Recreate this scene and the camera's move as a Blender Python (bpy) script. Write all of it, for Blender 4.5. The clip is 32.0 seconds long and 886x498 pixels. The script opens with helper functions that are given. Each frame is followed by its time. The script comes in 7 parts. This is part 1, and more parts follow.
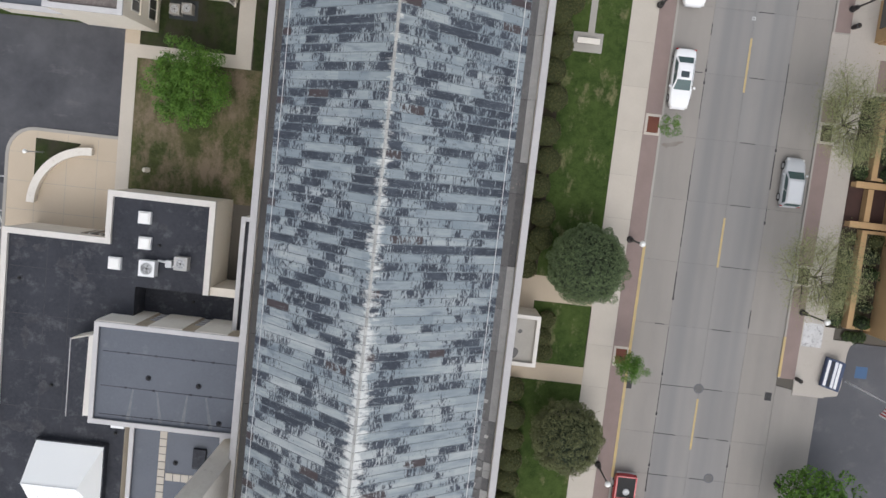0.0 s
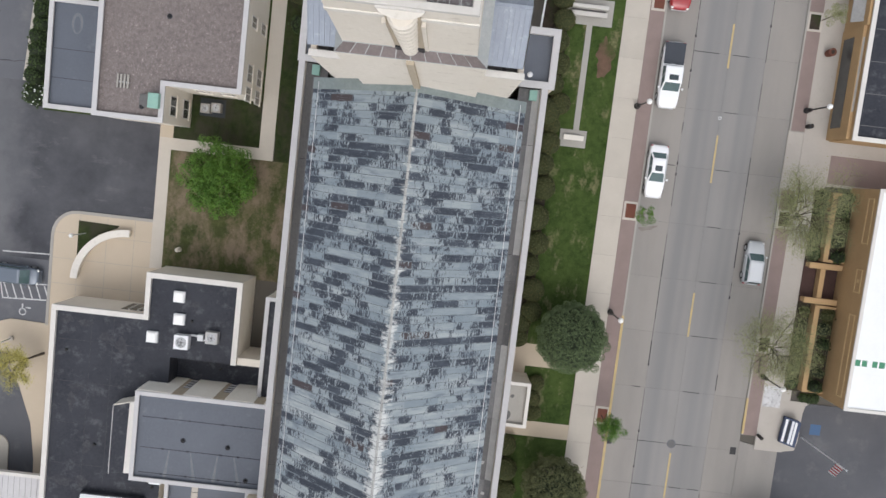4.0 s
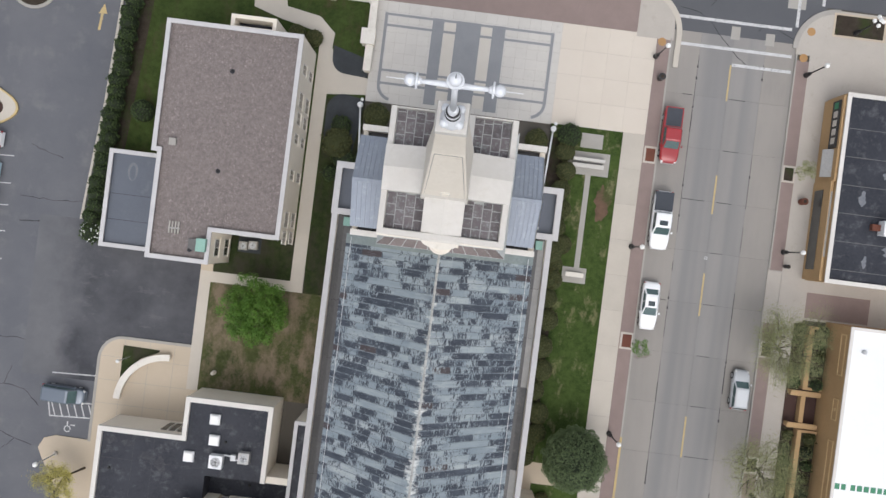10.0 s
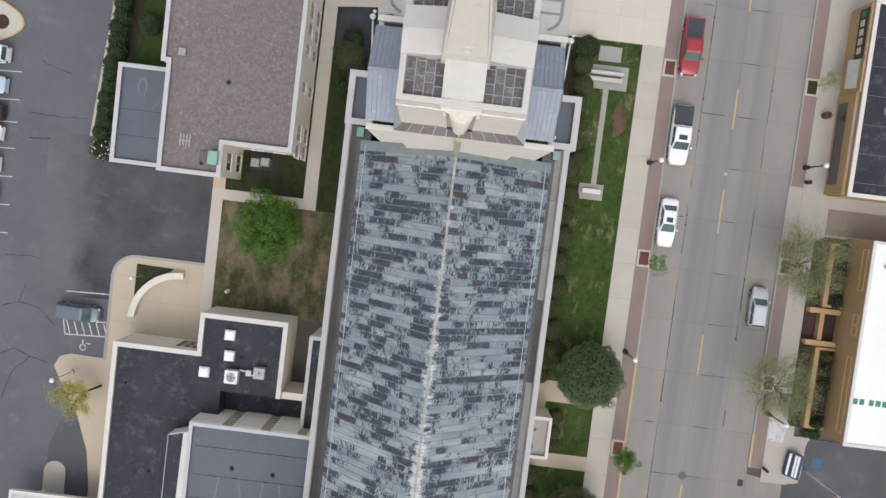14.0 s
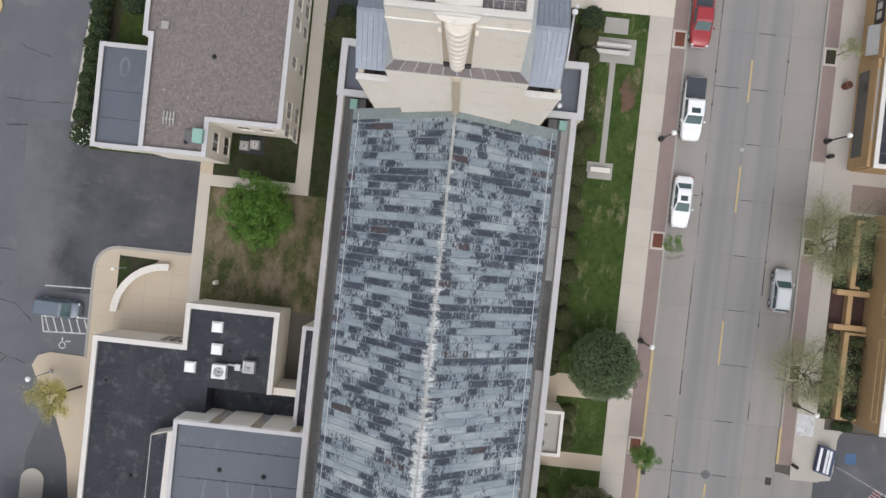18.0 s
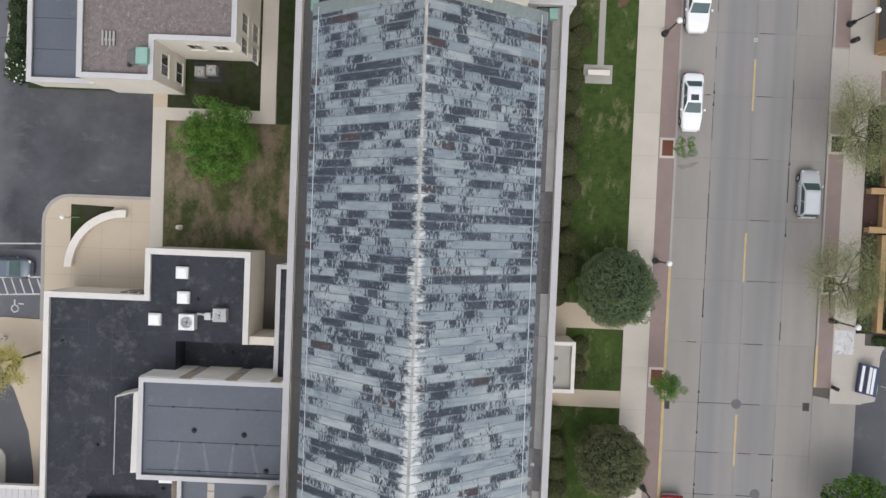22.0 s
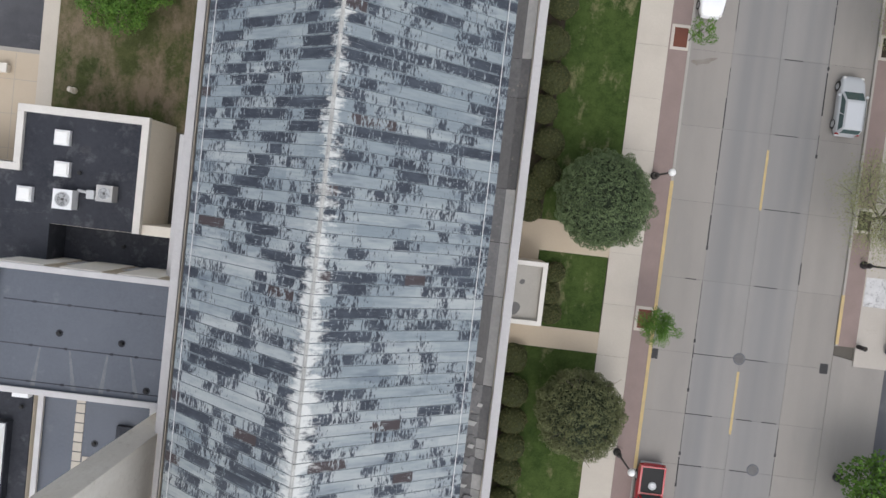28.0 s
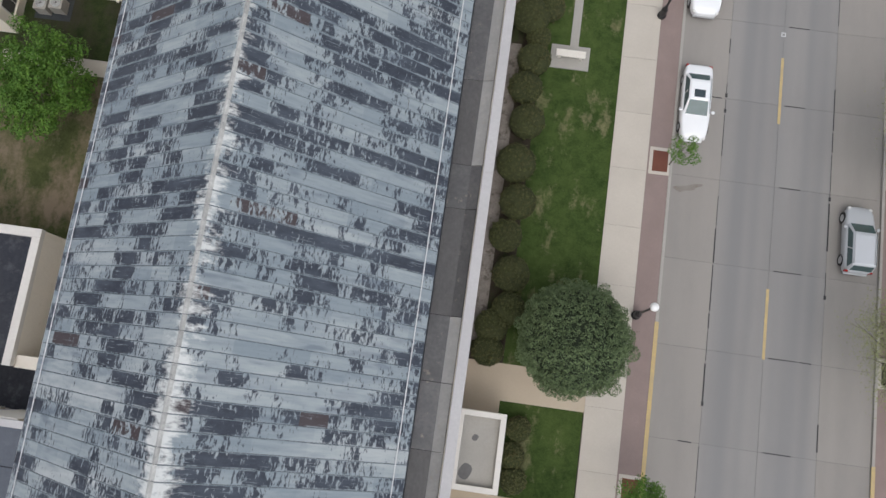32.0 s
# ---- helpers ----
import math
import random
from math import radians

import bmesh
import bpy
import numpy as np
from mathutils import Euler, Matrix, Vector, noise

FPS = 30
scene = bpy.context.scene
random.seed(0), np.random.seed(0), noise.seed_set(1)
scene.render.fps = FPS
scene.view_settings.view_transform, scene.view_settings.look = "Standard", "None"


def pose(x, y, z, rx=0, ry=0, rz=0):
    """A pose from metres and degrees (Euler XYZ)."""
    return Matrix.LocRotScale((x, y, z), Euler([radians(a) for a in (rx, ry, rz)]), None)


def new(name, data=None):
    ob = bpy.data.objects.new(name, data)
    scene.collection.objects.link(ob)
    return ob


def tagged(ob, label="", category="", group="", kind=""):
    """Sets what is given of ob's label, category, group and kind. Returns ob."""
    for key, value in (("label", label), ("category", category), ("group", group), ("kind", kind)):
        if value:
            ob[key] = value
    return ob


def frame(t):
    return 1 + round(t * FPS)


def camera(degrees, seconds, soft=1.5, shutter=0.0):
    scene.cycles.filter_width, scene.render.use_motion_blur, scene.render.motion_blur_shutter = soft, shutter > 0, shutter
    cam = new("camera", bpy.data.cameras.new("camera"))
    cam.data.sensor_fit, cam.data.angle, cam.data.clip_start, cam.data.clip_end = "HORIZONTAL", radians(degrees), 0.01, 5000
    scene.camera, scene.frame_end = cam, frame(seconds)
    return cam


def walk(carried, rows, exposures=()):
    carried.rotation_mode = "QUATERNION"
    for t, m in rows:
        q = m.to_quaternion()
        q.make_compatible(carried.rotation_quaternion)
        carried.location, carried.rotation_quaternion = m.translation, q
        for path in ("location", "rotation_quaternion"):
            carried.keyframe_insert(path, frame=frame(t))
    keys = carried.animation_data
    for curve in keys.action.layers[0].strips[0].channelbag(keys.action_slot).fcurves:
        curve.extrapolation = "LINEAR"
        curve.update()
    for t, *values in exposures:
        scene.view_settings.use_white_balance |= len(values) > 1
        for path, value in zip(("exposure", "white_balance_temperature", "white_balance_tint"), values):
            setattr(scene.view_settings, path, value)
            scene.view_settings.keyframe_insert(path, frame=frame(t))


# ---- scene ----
cam = camera(59.6, 32.0)
METRES, EYE, TILT, LEAN, TURN = 63.0, 63.6, -90.0, 0.0, 0.0
ROWS = [
    (0.0, 0.0, 0.0, 0.0, 0.65, -5.73, -6.44),
    (0.5, -0.0017, -0.0137, 0.0141, 0.56, -5.39, -6.48),
    (1.0, -0.0037, -0.027, 0.0282, 0.55, -5.48, -6.55),
    (1.5, -0.0056, -0.0414, 0.0422, 0.54, -5.42, -6.54),
    (2.0, -0.0077, -0.0553, 0.0564, 0.4, -5.26, -6.65),
    (2.5, -0.0087, -0.0692, 0.071, 0.15, -5.5, -6.65),
    (3.0, -0.0119, -0.083, 0.0844, 0.04, -5.56, -6.6),
    (3.5, -0.0181, -0.0968, 0.0979, -0.01, -5.64, -6.56),
    (5.5, -0.0464, -0.1536, 0.1463, 0.06, -4.78, -6.96),
    (6.0, -0.0494, -0.1665, 0.1582, 0.16, -4.71, -6.96),
    (6.5, -0.0517, -0.1791, 0.1696, 0.14, -3.89, -7.05),
    (7.0, -0.0534, -0.1895, 0.1804, 0.08, -3.48, -6.96),
    (7.5, -0.0554, -0.1977, 0.1902, 0.11, -2.64, -7.15),
    (8.0, -0.0579, -0.2033, 0.1987, -0.23, -1.41, -7.01),
    (8.5, -0.0588, -0.2097, 0.2049, -0.56, 0.19, -6.93),
    (9.0, -0.0603, -0.2147, 0.2081, -0.45, 0.57, -7.12),
    (9.5, -0.0615, -0.2174, 0.2082, -0.26, 0.61, -7.26),
    (10.0, -0.0626, -0.2199, 0.2058, -0.18, -0.36, -7.14),
    (10.5, -0.0633, -0.2195, 0.2016, -0.03, -0.57, -7.01),
    (11.0, -0.064, -0.2196, 0.1956, 0.08, -0.56, -6.84),
    (11.5, -0.0645, -0.2189, 0.1877, 0.23, -0.53, -6.83),
    (12.0, -0.0651, -0.217, 0.178, 0.25, -0.73, -6.86),
    (12.5, -0.0654, -0.2176, 0.167, 0.38, -1.36, -6.81),
    (13.0, -0.0654, -0.2134, 0.156, 0.54, -3.11, -6.98),
    (13.5, -0.0646, -0.2097, 0.1457, 0.58, -3.49, -6.96),
    (14.0, -0.0635, -0.2064, 0.1351, 0.46, -3.29, -6.98),
    (14.5, -0.0627, -0.2021, 0.1246, 0.47, -3.21, -6.88),
    (15.0, -0.0616, -0.1953, 0.1143, 0.56, -3.37, -6.94),
    (15.5, -0.0604, -0.1893, 0.1046, 0.58, -3.63, -6.76),
    (17.5, -0.0537, -0.1493, 0.0713, 0.87, -1.84, -6.15),
    (18.0, -0.0513, -0.1381, 0.0613, 0.72, -0.88, -6.06),
    (18.5, -0.0492, -0.1276, 0.0516, 0.61, -2.15, -6.6),
    (19.0, -0.0468, -0.115, 0.0425, 0.57, -2.11, -6.13),
    (19.5, -0.0446, -0.1023, 0.0324, 0.53, -2.25, -6.54),
    (20.0, -0.0424, -0.0873, 0.0224, 0.53, -2.2, -5.77),
    (20.5, -0.0398, -0.0716, 0.0119, 0.5, -1.53, -5.62),
    (21.0, -0.0368, -0.0563, 0.0007, 0.49, -1.29, -4.81),
    (21.5, -0.0343, -0.0395, -0.0107, 0.64, -1.9, -4.01),
    (22.0, -0.0309, -0.023, -0.0211, 0.68, -1.94, -2.3),
    (22.5, -0.0294, -0.007, -0.0323, 0.31, -2.92, -4.15),
    (23.0, -0.0231, 0.0087, -0.0445, 0.46, -3.39, -6.44),
    (23.5, -0.0176, 0.0232, -0.0537, 0.38, -3.75, -5.86),
    (24.0, -0.0147, 0.0404, -0.0628, 0.4, -2.56, -4.18),
    (24.5, -0.0105, 0.0554, -0.0726, 0.64, -3.52, -5.38),
    (26.5, 0.0109, 0.1189, -0.1061, 0.7, -3.3, -4.67),
    (27.0, 0.0153, 0.1354, -0.1128, 0.48, -3.44, -5.27),
    (27.5, 0.0211, 0.1499, -0.1198, 0.51, -3.42, -6.16),
    (28.0, 0.0269, 0.1664, -0.1261, 0.58, -2.7, -6.63),
    (28.5, 0.0329, 0.1836, -0.1327, 0.77, -3.61, -8.61),
    (29.0, 0.039, 0.2017, -0.1367, 0.6, -3.59, -7.59),
    (29.5, 0.0464, 0.2186, -0.1429, 0.63, -2.19, -7.73),
    (30.0, 0.0532, 0.2376, -0.1468, 0.77, -4.21, -8.71),
    (30.5, 0.0603, 0.2596, -0.1515, 0.80, 5.49, -8.48),
    (31.0, 0.0685, 0.2745, -0.154, 0.91, 9.18, -7.94),
    (31.5, 0.0756, 0.2854, -0.1557, 0.91, 10.29, -8.09),
    (32.0, 0.0837, 0.2955, -0.1542, 0.69, 10.52, -8.02),
]
walk(cam, [(t, pose(0, 0, EYE, TILT, LEAN, TURN) @ pose(METRES * x, METRES * y, METRES * z, 90 + pitch, roll, yaw)) for t, x, y, z, yaw, pitch, roll in ROWS], [(0.0, -0.12, 6390.0, 10.0), (8.5, -0.02, 6410.0, 10.0), (14.0, -0.09, 6410.0, 10.0), (22.0, -0.09, 6380.0, 10.0), (29.0, -0.07, 6360.0, 10.0), (32.0, -0.16, 6360.0, 10.0)])

# ---- light ----
SUN_ELEV, SUN_ROT = 64.0, 170.0
world = bpy.data.worlds.new("world")
scene.world = world
world.use_nodes = True
wn = world.node_tree.nodes
sky = wn.new("ShaderNodeTexSky")
sky.sky_type, sky.sun_disc = "NISHITA", False
sky.sun_elevation, sky.sun_rotation = radians(SUN_ELEV), radians(SUN_ROT)
sky.air_density, sky.dust_density, sky.ozone_density = 1.0, 4.0, 1.0
hsv = wn.new("ShaderNodeHueSaturation")
hsv.inputs["Saturation"].default_value = 0.35
world.node_tree.links.new(sky.outputs[0], hsv.inputs["Color"])
world.node_tree.links.new(hsv.outputs[0], wn["Background"].inputs["Color"])
wn["Background"].inputs["Strength"].default_value = 0.208
sun_data = bpy.data.lights.new("sun", "SUN")
sun_data.energy, sun_data.angle, sun_data.color = 0.42, radians(120), (1.0, 0.98, 0.96)
sun = new("sun", sun_data)
sun.matrix_world = pose(0, 0, 120, 90 - SUN_ELEV, 0, 180 - SUN_ROT)


# ---- materials ----
class Nodes:
    """A small wrapper to wire one material."""

    def __init__(self, name, rough=0.8, metal=0.0, spec=0.3):
        self.m = bpy.data.materials.new(name)
        self.m.use_nodes = True
        self.t = self.m.node_tree
        self.b = self.t.nodes["Principled BSDF"]
        self.b.inputs["Roughness"].default_value = rough
        self.b.inputs["Metallic"].default_value = metal
        self.b.inputs["Specular IOR Level"].default_value = spec
        self.geo = None

    def node(self, kind, **values):
        n = self.t.nodes.new("ShaderNode" + kind)
        for k, v in values.items():
            n.inputs[k].default_value = v
        return n

    def link(self, a, b):
        self.t.links.new(a, b)

    def where(self, scale=(1, 1, 1)):
        """World-space position, stretched."""
        if self.geo is None:
            self.geo = self.node("NewGeometry")
        mp = self.node("Mapping")
        mp.inputs["Scale"].default_value = scale
        self.link(self.geo.outputs["Position"], mp.inputs["Vector"])
        return mp.outputs[0]

    def noise(self, scale, detail=4.0, rough=0.6, stretch=(1, 1, 1), at=None):
        n = self.node("TexNoise", Scale=scale, Detail=detail, Roughness=rough)
        self.link(at if at is not None else self.where(stretch), n.inputs["Vector"])
        return n.outputs["Fac"]

    def ramp(self, fac, lo, hi, a=(0, 0, 0), b=(1, 1, 1)):
        r = self.node("ValToRGB")
        r.color_ramp.elements[0].position, r.color_ramp.elements[1].position = lo, hi
        r.color_ramp.elements[0].color = (*a, 1)
        r.color_ramp.elements[1].color = (*b, 1)
        self.link(fac, r.inputs[0])
        return r.outputs[0]

    def mix(self, fac, a, b):
        n = self.node("Mix")
        n.data_type = "RGBA"
        for v, i in ((fac, 0), (a, 6), (b, 7)):
            if isinstance(v, (int, float)):
                n.inputs[i].default_value = v
            elif isinstance(v, tuple):
                n.inputs[i].default_value = (*v, 1)
            else:
                self.link(v, n.inputs[i])
        return n.outputs[2]

    def math(self, op, a, b=0.0):
        n = self.node("Math")
        n.operation = op
        for v, i in ((a, 0), (b, 1)):
            if isinstance(v, (int, float)):
                n.inputs[i].default_value = v
            else:
                self.link(v, n.inputs[i])
        return n.outputs[0]

    def random(self, island=False):
        return self.geo_out("Random Per Island") if island else self.node("ObjectInfo").outputs["Random"]

    def geo_out(self, name):
        self.where()
        return self.geo.outputs[name]

    def color(self, v):
        if isinstance(v, tuple):
            self.b.inputs["Base Color"].default_value = (*v, 1)
        else:
            self.link(v, self.b.inputs["Base Color"])
        return self

    def bump(self, fac, strength=0.3, dist=0.02):
        n = self.node("Bump", Strength=strength, Distance=dist)
        self.link(fac, n.inputs["Height"])
        self.link(n.outputs[0], self.b.inputs["Normal"])
        return self

    def rough(self, fac, lo, hi):
        n = self.node("MapRange")
        n.inputs[3].default_value, n.inputs[4].default_value = lo, hi
        self.link(fac, n.inputs[0])
        self.link(n.outputs[0], self.b.inputs["Roughness"])
        return self


def surface(name, base, second=None, big=0.25, fine=14.0, amount=0.5, rough=0.85, stain=None, stain_at=(0.55, 0.72), bump=0.25, vary=0.0, metal=0.0, spec=0.3, stretch=(1, 1, 1)):
    """A matt surface in two scales of variation, with stains and a little relief."""
    n = Nodes(name, rough, metal, spec)
    second = second or tuple(c * 0.72 for c in base)
    f = n.noise(fine, 5.0, 0.7, stretch)
    c = n.mix(n.math("MULTIPLY", n.ramp(f, 0.3, 0.7), amount), base, second)
    l = n.noise(big, 5.0, 0.6, stretch)
    c = n.mix(n.math("MULTIPLY", n.ramp(l, 0.35, 0.68), amount), c, second)
    if stain:
        s = n.noise(big * 2.7, 6.0, 0.7)
        c = n.mix(n.math("MULTIPLY", n.ramp(s, *stain_at), 0.75), c, stain)
    if vary:
        h = n.node("HueSaturation")
        n.link(c, h.inputs["Color"])
        n.link(n.math("ADD", n.math("MULTIPLY", n.random(), vary), 1 - vary / 2), h.inputs["Value"])
        c = h.outputs[0]
    n.color(c)
    if bump:
        n.bump(f, bump)
    return n.m


def plain(name, base, rough=0.5, metal=0.0, spec=0.5, grain=0.12, coat=0.0):
    n = Nodes(name, rough, metal, spec)
    f = n.noise(9.0, 4.0)
    n.color(n.mix(n.math("MULTIPLY", f, grain * 2), base, tuple(c * 0.55 for c in base)))
    n.b.inputs["Coat Weight"].default_value = coat
    return n.m


def glass_dark(name, tint=(0.02, 0.03, 0.035), rough=0.06):
    n = Nodes(name, rough, 0.0, 0.6)
    n.color(n.mix(n.noise(2.0), tint, tuple(c * 1.8 for c in tint)))
    return n.m


def peeled(name, island):
    """Pale paint on dark sheet metal, peeled off in runs along each course of sheets, with ragged ends."""
    n = Nodes(name, 0.5, 0.0, 0.38)
    r = n.random(island)
    r2 = n.math("FRACT", n.math("MULTIPLY", r, 17.31))
    r3 = n.math("FRACT", n.math("MULTIPLY", r, 91.7))
    sep = n.node("SeparateXYZ")
    n.link(n.where(), sep.inputs[0])
    x, y = sep.outputs[0], sep.outputs[1]
    east = n.math("GREATER_THAN", x, -3.95)
    far = n.math("ABSOLUTE", n.math("ADD", x, 3.95))
    # courses of sheets run down the slope
    across = n.math("MULTIPLY", n.math("SUBTRACT", 12.9, y), 1.0 / 0.545)
    course = n.math("ADD", n.math("MULTIPLY", n.math("FLOOR", across), 7.31), n.math("MULTIPLY", east, 431.7))
    within = n.math("ABSOLUTE", n.math("SUBTRACT", n.math("FRACT", across), 0.5))
    run = n.node("CombineXYZ")
    n.link(n.math("MULTIPLY", far, 0.40), run.inputs[0])
    n.link(course, run.inputs[1])
    runs = n.ramp(n.noise(1.0, 4.0, 0.6, at=run.outputs[0]), 0.41, 0.60)
    # each sheet has its own flakes
    shift = n.node("CombineXYZ")
    for i in range(3):
        n.link(n.math("MULTIPLY", r, 40.0 + 13 * i), shift.inputs[i])
    own = n.node("VectorMath")
    n.link(n.where((1.0, 0.36, 1.0)), own.inputs[0])
    n.link(shift.outputs[0], own.inputs[1])
    flakes = n.noise(7.8, 5.0, 0.66, at=own.outputs[0])
    lumps = n.noise(1.7, 2.0, 0.5, at=own.outputs[0])
    patch = n.noise(0.27, 3.0, 0.55, (0.62, 2.0, 0.62))
    north = n.math("MULTIPLY", n.ramp(n.math("MULTIPLY", n.math("ADD", y, 30.0), 0.025), 0.0, 1.0), 0.13)
    bias = n.math("ADD", n.math("MULTIPLY", east, n.math("SUBTRACT", north, 0.055)), n.math("MULTIPLY", n.math("SUBTRACT", 1.0, east), n.math("ADD", 0.075, n.math("MULTIPLY", north, 0.25))))
    red = n.math("GREATER_THAN", r3, 0.972)
    amount = n.math("ADD", n.math("MULTIPLY", runs, 0.60), n.math("MULTIPLY", n.ramp(r, 0.25, 0.75), 0.07))
    amount = n.math("ADD", amount, n.math("MULTIPLY", patch, 0.80))
    amount = n.math("ADD", n.math("ADD", amount, bias), n.math("MULTIPLY", red, 0.25))
    grainy = n.math("ADD", n.math("MULTIPLY", flakes, 0.84), n.math("MULTIPLY", lumps, 0.16))
    grainy = n.math("ADD", n.math("MULTIPLY", n.math("SUBTRACT", grainy, 0.5), 1.95), 0.5)
    bare = n.ramp(n.math("SUBTRACT", n.math("ADD", grainy, amount), 1.275), 0.0, 0.10)
    # paint holds on the folded edges and in brushed streaks along the sheets
    held = n.math("MULTIPLY", n.ramp(within, 0.385, 0.445), n.ramp(n.noise(2.6, 4.0, 0.7, (0.8, 0.25, 0.8)), 0.42, 0.53))
    streak = n.ramp(n.noise(2.2, 4.0, 0.65, (0.55, 7.0, 0.55)), 0.60, 0.68)
    kept = n.math("MAXIMUM", n.math("MULTIPLY", held, 0.8), n.math("MULTIPLY", streak, 0.65))
    bare = n.math("MULTIPLY", bare, n.math("SUBTRACT", 1.0, kept))
    pale = n.mix(r2, (0.228, 0.272, 0.300), (0.320, 0.360, 0.374))
    wash = n.noise(1.6, 4.0, 0.6, (0.4, 4.0, 0.4))
    pale = n.mix(n.math("MULTIPLY", n.ramp(wash, 0.42, 0.72), 0.6), pale, (0.165, 0.208, 0.245))
    dull = n.ramp(n.noise(1.0, 2.0, 0.5, (0.45, 1.9, 0.45)), 0.60, 0.70)
    pale = n.mix(n.math("MULTIPLY", dull, 0.55), pale, (0.115, 0.145, 0.185))
    chalk = n.ramp(n.math("SUBTRACT", n.noise(0.3, 4.0, 0.7, (0.5, 2.5, 0.5)), n.math("MULTIPLY", y, 0.006)), 0.52, 0.80)
    pale = n.mix(n.math("MULTIPLY", chalk, 0.85), pale, (0.45, 0.475, 0.475))
    pale = n.mix(n.math("MULTIPLY", n.ramp(n.noise(7.0, 5.0, 0.75, (1.0, 0.5, 1.0)), 0.56, 0.74), 0.35), pale, (0.13, 0.155, 0.18))
    dark = n.mix(n.noise(5.0), (0.022, 0.027, 0.040), (0.052, 0.061, 0.080))
    dark = n.mix(n.math("MULTIPLY", n.ramp(n.noise(0.9, 4.0, 0.6, (0.6, 2.0, 0.6)), 0.42, 0.75), 0.6), dark, (0.100, 0.120, 0.150))
    dark = n.mix(n.math("MULTIPLY", red, 0.75), dark, (0.066, 0.046, 0.045))
    col = n.mix(bare, pale, dark)
    # lime wash run down from the ridge
    edge = n.math("ADD", n.math("MULTIPLY", n.noise(1.7, 5.0, 0.7, (0.6, 1.6, 0.6)), 2.4), n.math("MULTIPLY", y, -0.022))
    lime = n.ramp(n.math("SUBTRACT", edge, n.math("ADD", n.math("MULTIPLY", far, 0.85), 0.98)), 0.0, 0.40)
    col = n.mix(n.math("MULTIPLY", lime, 0.9), col, (0.66, 0.67, 0.65))
    n.color(col)
    n.rough(bare, 0.50, 0.38)
    n.bump(n.mix(bare, (1, 1, 1), (0, 0, 0)), 0.35, 0.006)
    return n.m


def turf(name, dark, light, bare, amount, lo, hi):
    """Uneven grass: dark and light tufts, worn to bare earth in patches."""
    n = Nodes(name, 0.95, 0.0, 0.15)
    fine = n.noise(16.0, 5.0, 0.75)
    mid = n.noise(1.7, 5.0, 0.7)
    big = n.noise(0.33, 4.0, 0.6)
    f = n.math("ADD", n.math("MULTIPLY", fine, 0.45), n.math("ADD", n.math("MULTIPLY", mid, 0.40), n.math("MULTIPLY", big, 0.35)))
    c = n.mix(n.ramp(f, 0.46, 0.74), dark, light)
    worn = n.math("ADD", n.math("MULTIPLY", n.noise(0.45, 5.0, 0.65, (1.3, 0.7, 1)), 0.75), n.math("MULTIPLY", n.noise(5.0, 5.0, 0.8), 0.25))
    c = n.mix(n.math("MULTIPLY", n.ramp(worn, lo, hi), amount), c, bare)
    n.color(c).bump(fine, 0.7, 0.03)
    return n.m


def road_slab(name, a, b, worn):
    """Grey street concrete with soft wheel tracks along the street and blotches."""
    n = Nodes(name, 0.9, 0.0, 0.25)
    fine = n.noise(14.0, 5.0, 0.7)
    track = n.noise(0.55, 2.0, 0.5, (1.0, 0.02, 1.0))
    blotch = n.noise(0.5, 5.0, 0.65, (1.0, 0.35, 1.0))
    c = n.mix(n.math("MULTIPLY", n.ramp(fine, 0.35, 0.65), 0.35), a, b)
    c = n.mix(n.math("MULTIPLY", n.ramp(track, 0.40, 0.62), 0.75), c, worn)
    c = n.mix(n.math("MULTIPLY", n.ramp(blotch, 0.45, 0.75), 0.4), c, (0.205, 0.198, 0.192))
    h = n.node("HueSaturation")
    n.link(c, h.inputs["Color"])
    n.link(n.math("ADD", n.math("MULTIPLY", n.random(), 0.06), 0.97), h.inputs["Value"])
    n.color(h.outputs[0]).bump(fine, 0.2)
    return n.m


def joined_asphalt(name):
    """Newer dark asphalt that wears into the older grey lot along a ragged edge."""
    n = Nodes(name, 0.9, 0.0, 0.3)
    fine = n.noise(30.0, 5.0, 0.7)
    big = n.noise(0.20, 5.0, 0.65)
    new_c = n.mix(n.ramp(big, 0.35, 0.70), (0.046, 0.048, 0.057), (0.098, 0.100, 0.110))
    new_c = n.mix(n.math("MULTIPLY", n.ramp(n.noise(0.55, 6.0, 0.75, (0.6, 1.4, 1)), 0.56, 0.78), 0.6), new_c, (0.185, 0.183, 0.186))
    old_c = n.mix(n.ramp(big, 0.35, 0.70), (0.155, 0.155, 0.164), (0.112, 0.115, 0.126))
    sep = n.node("SeparateXYZ")
    n.link(n.where(), sep.inputs[0])
    edge = n.math("ADD", sep.outputs[0], n.math("MULTIPLY", n.noise(0.30, 5.0, 0.65), 7.0))
    f = n.ramp(n.math("ADD", n.math("MULTIPLY", edge, 0.333), 12.667), 0.0, 1.0)
    c = n.mix(f, old_c, new_c)
    n.color(n.mix(n.math("MULTIPLY", n.ramp(fine, 0.3, 0.7), 0.3), c, (0.09, 0.09, 0.093))).bump(fine, 0.25)
    return n.m


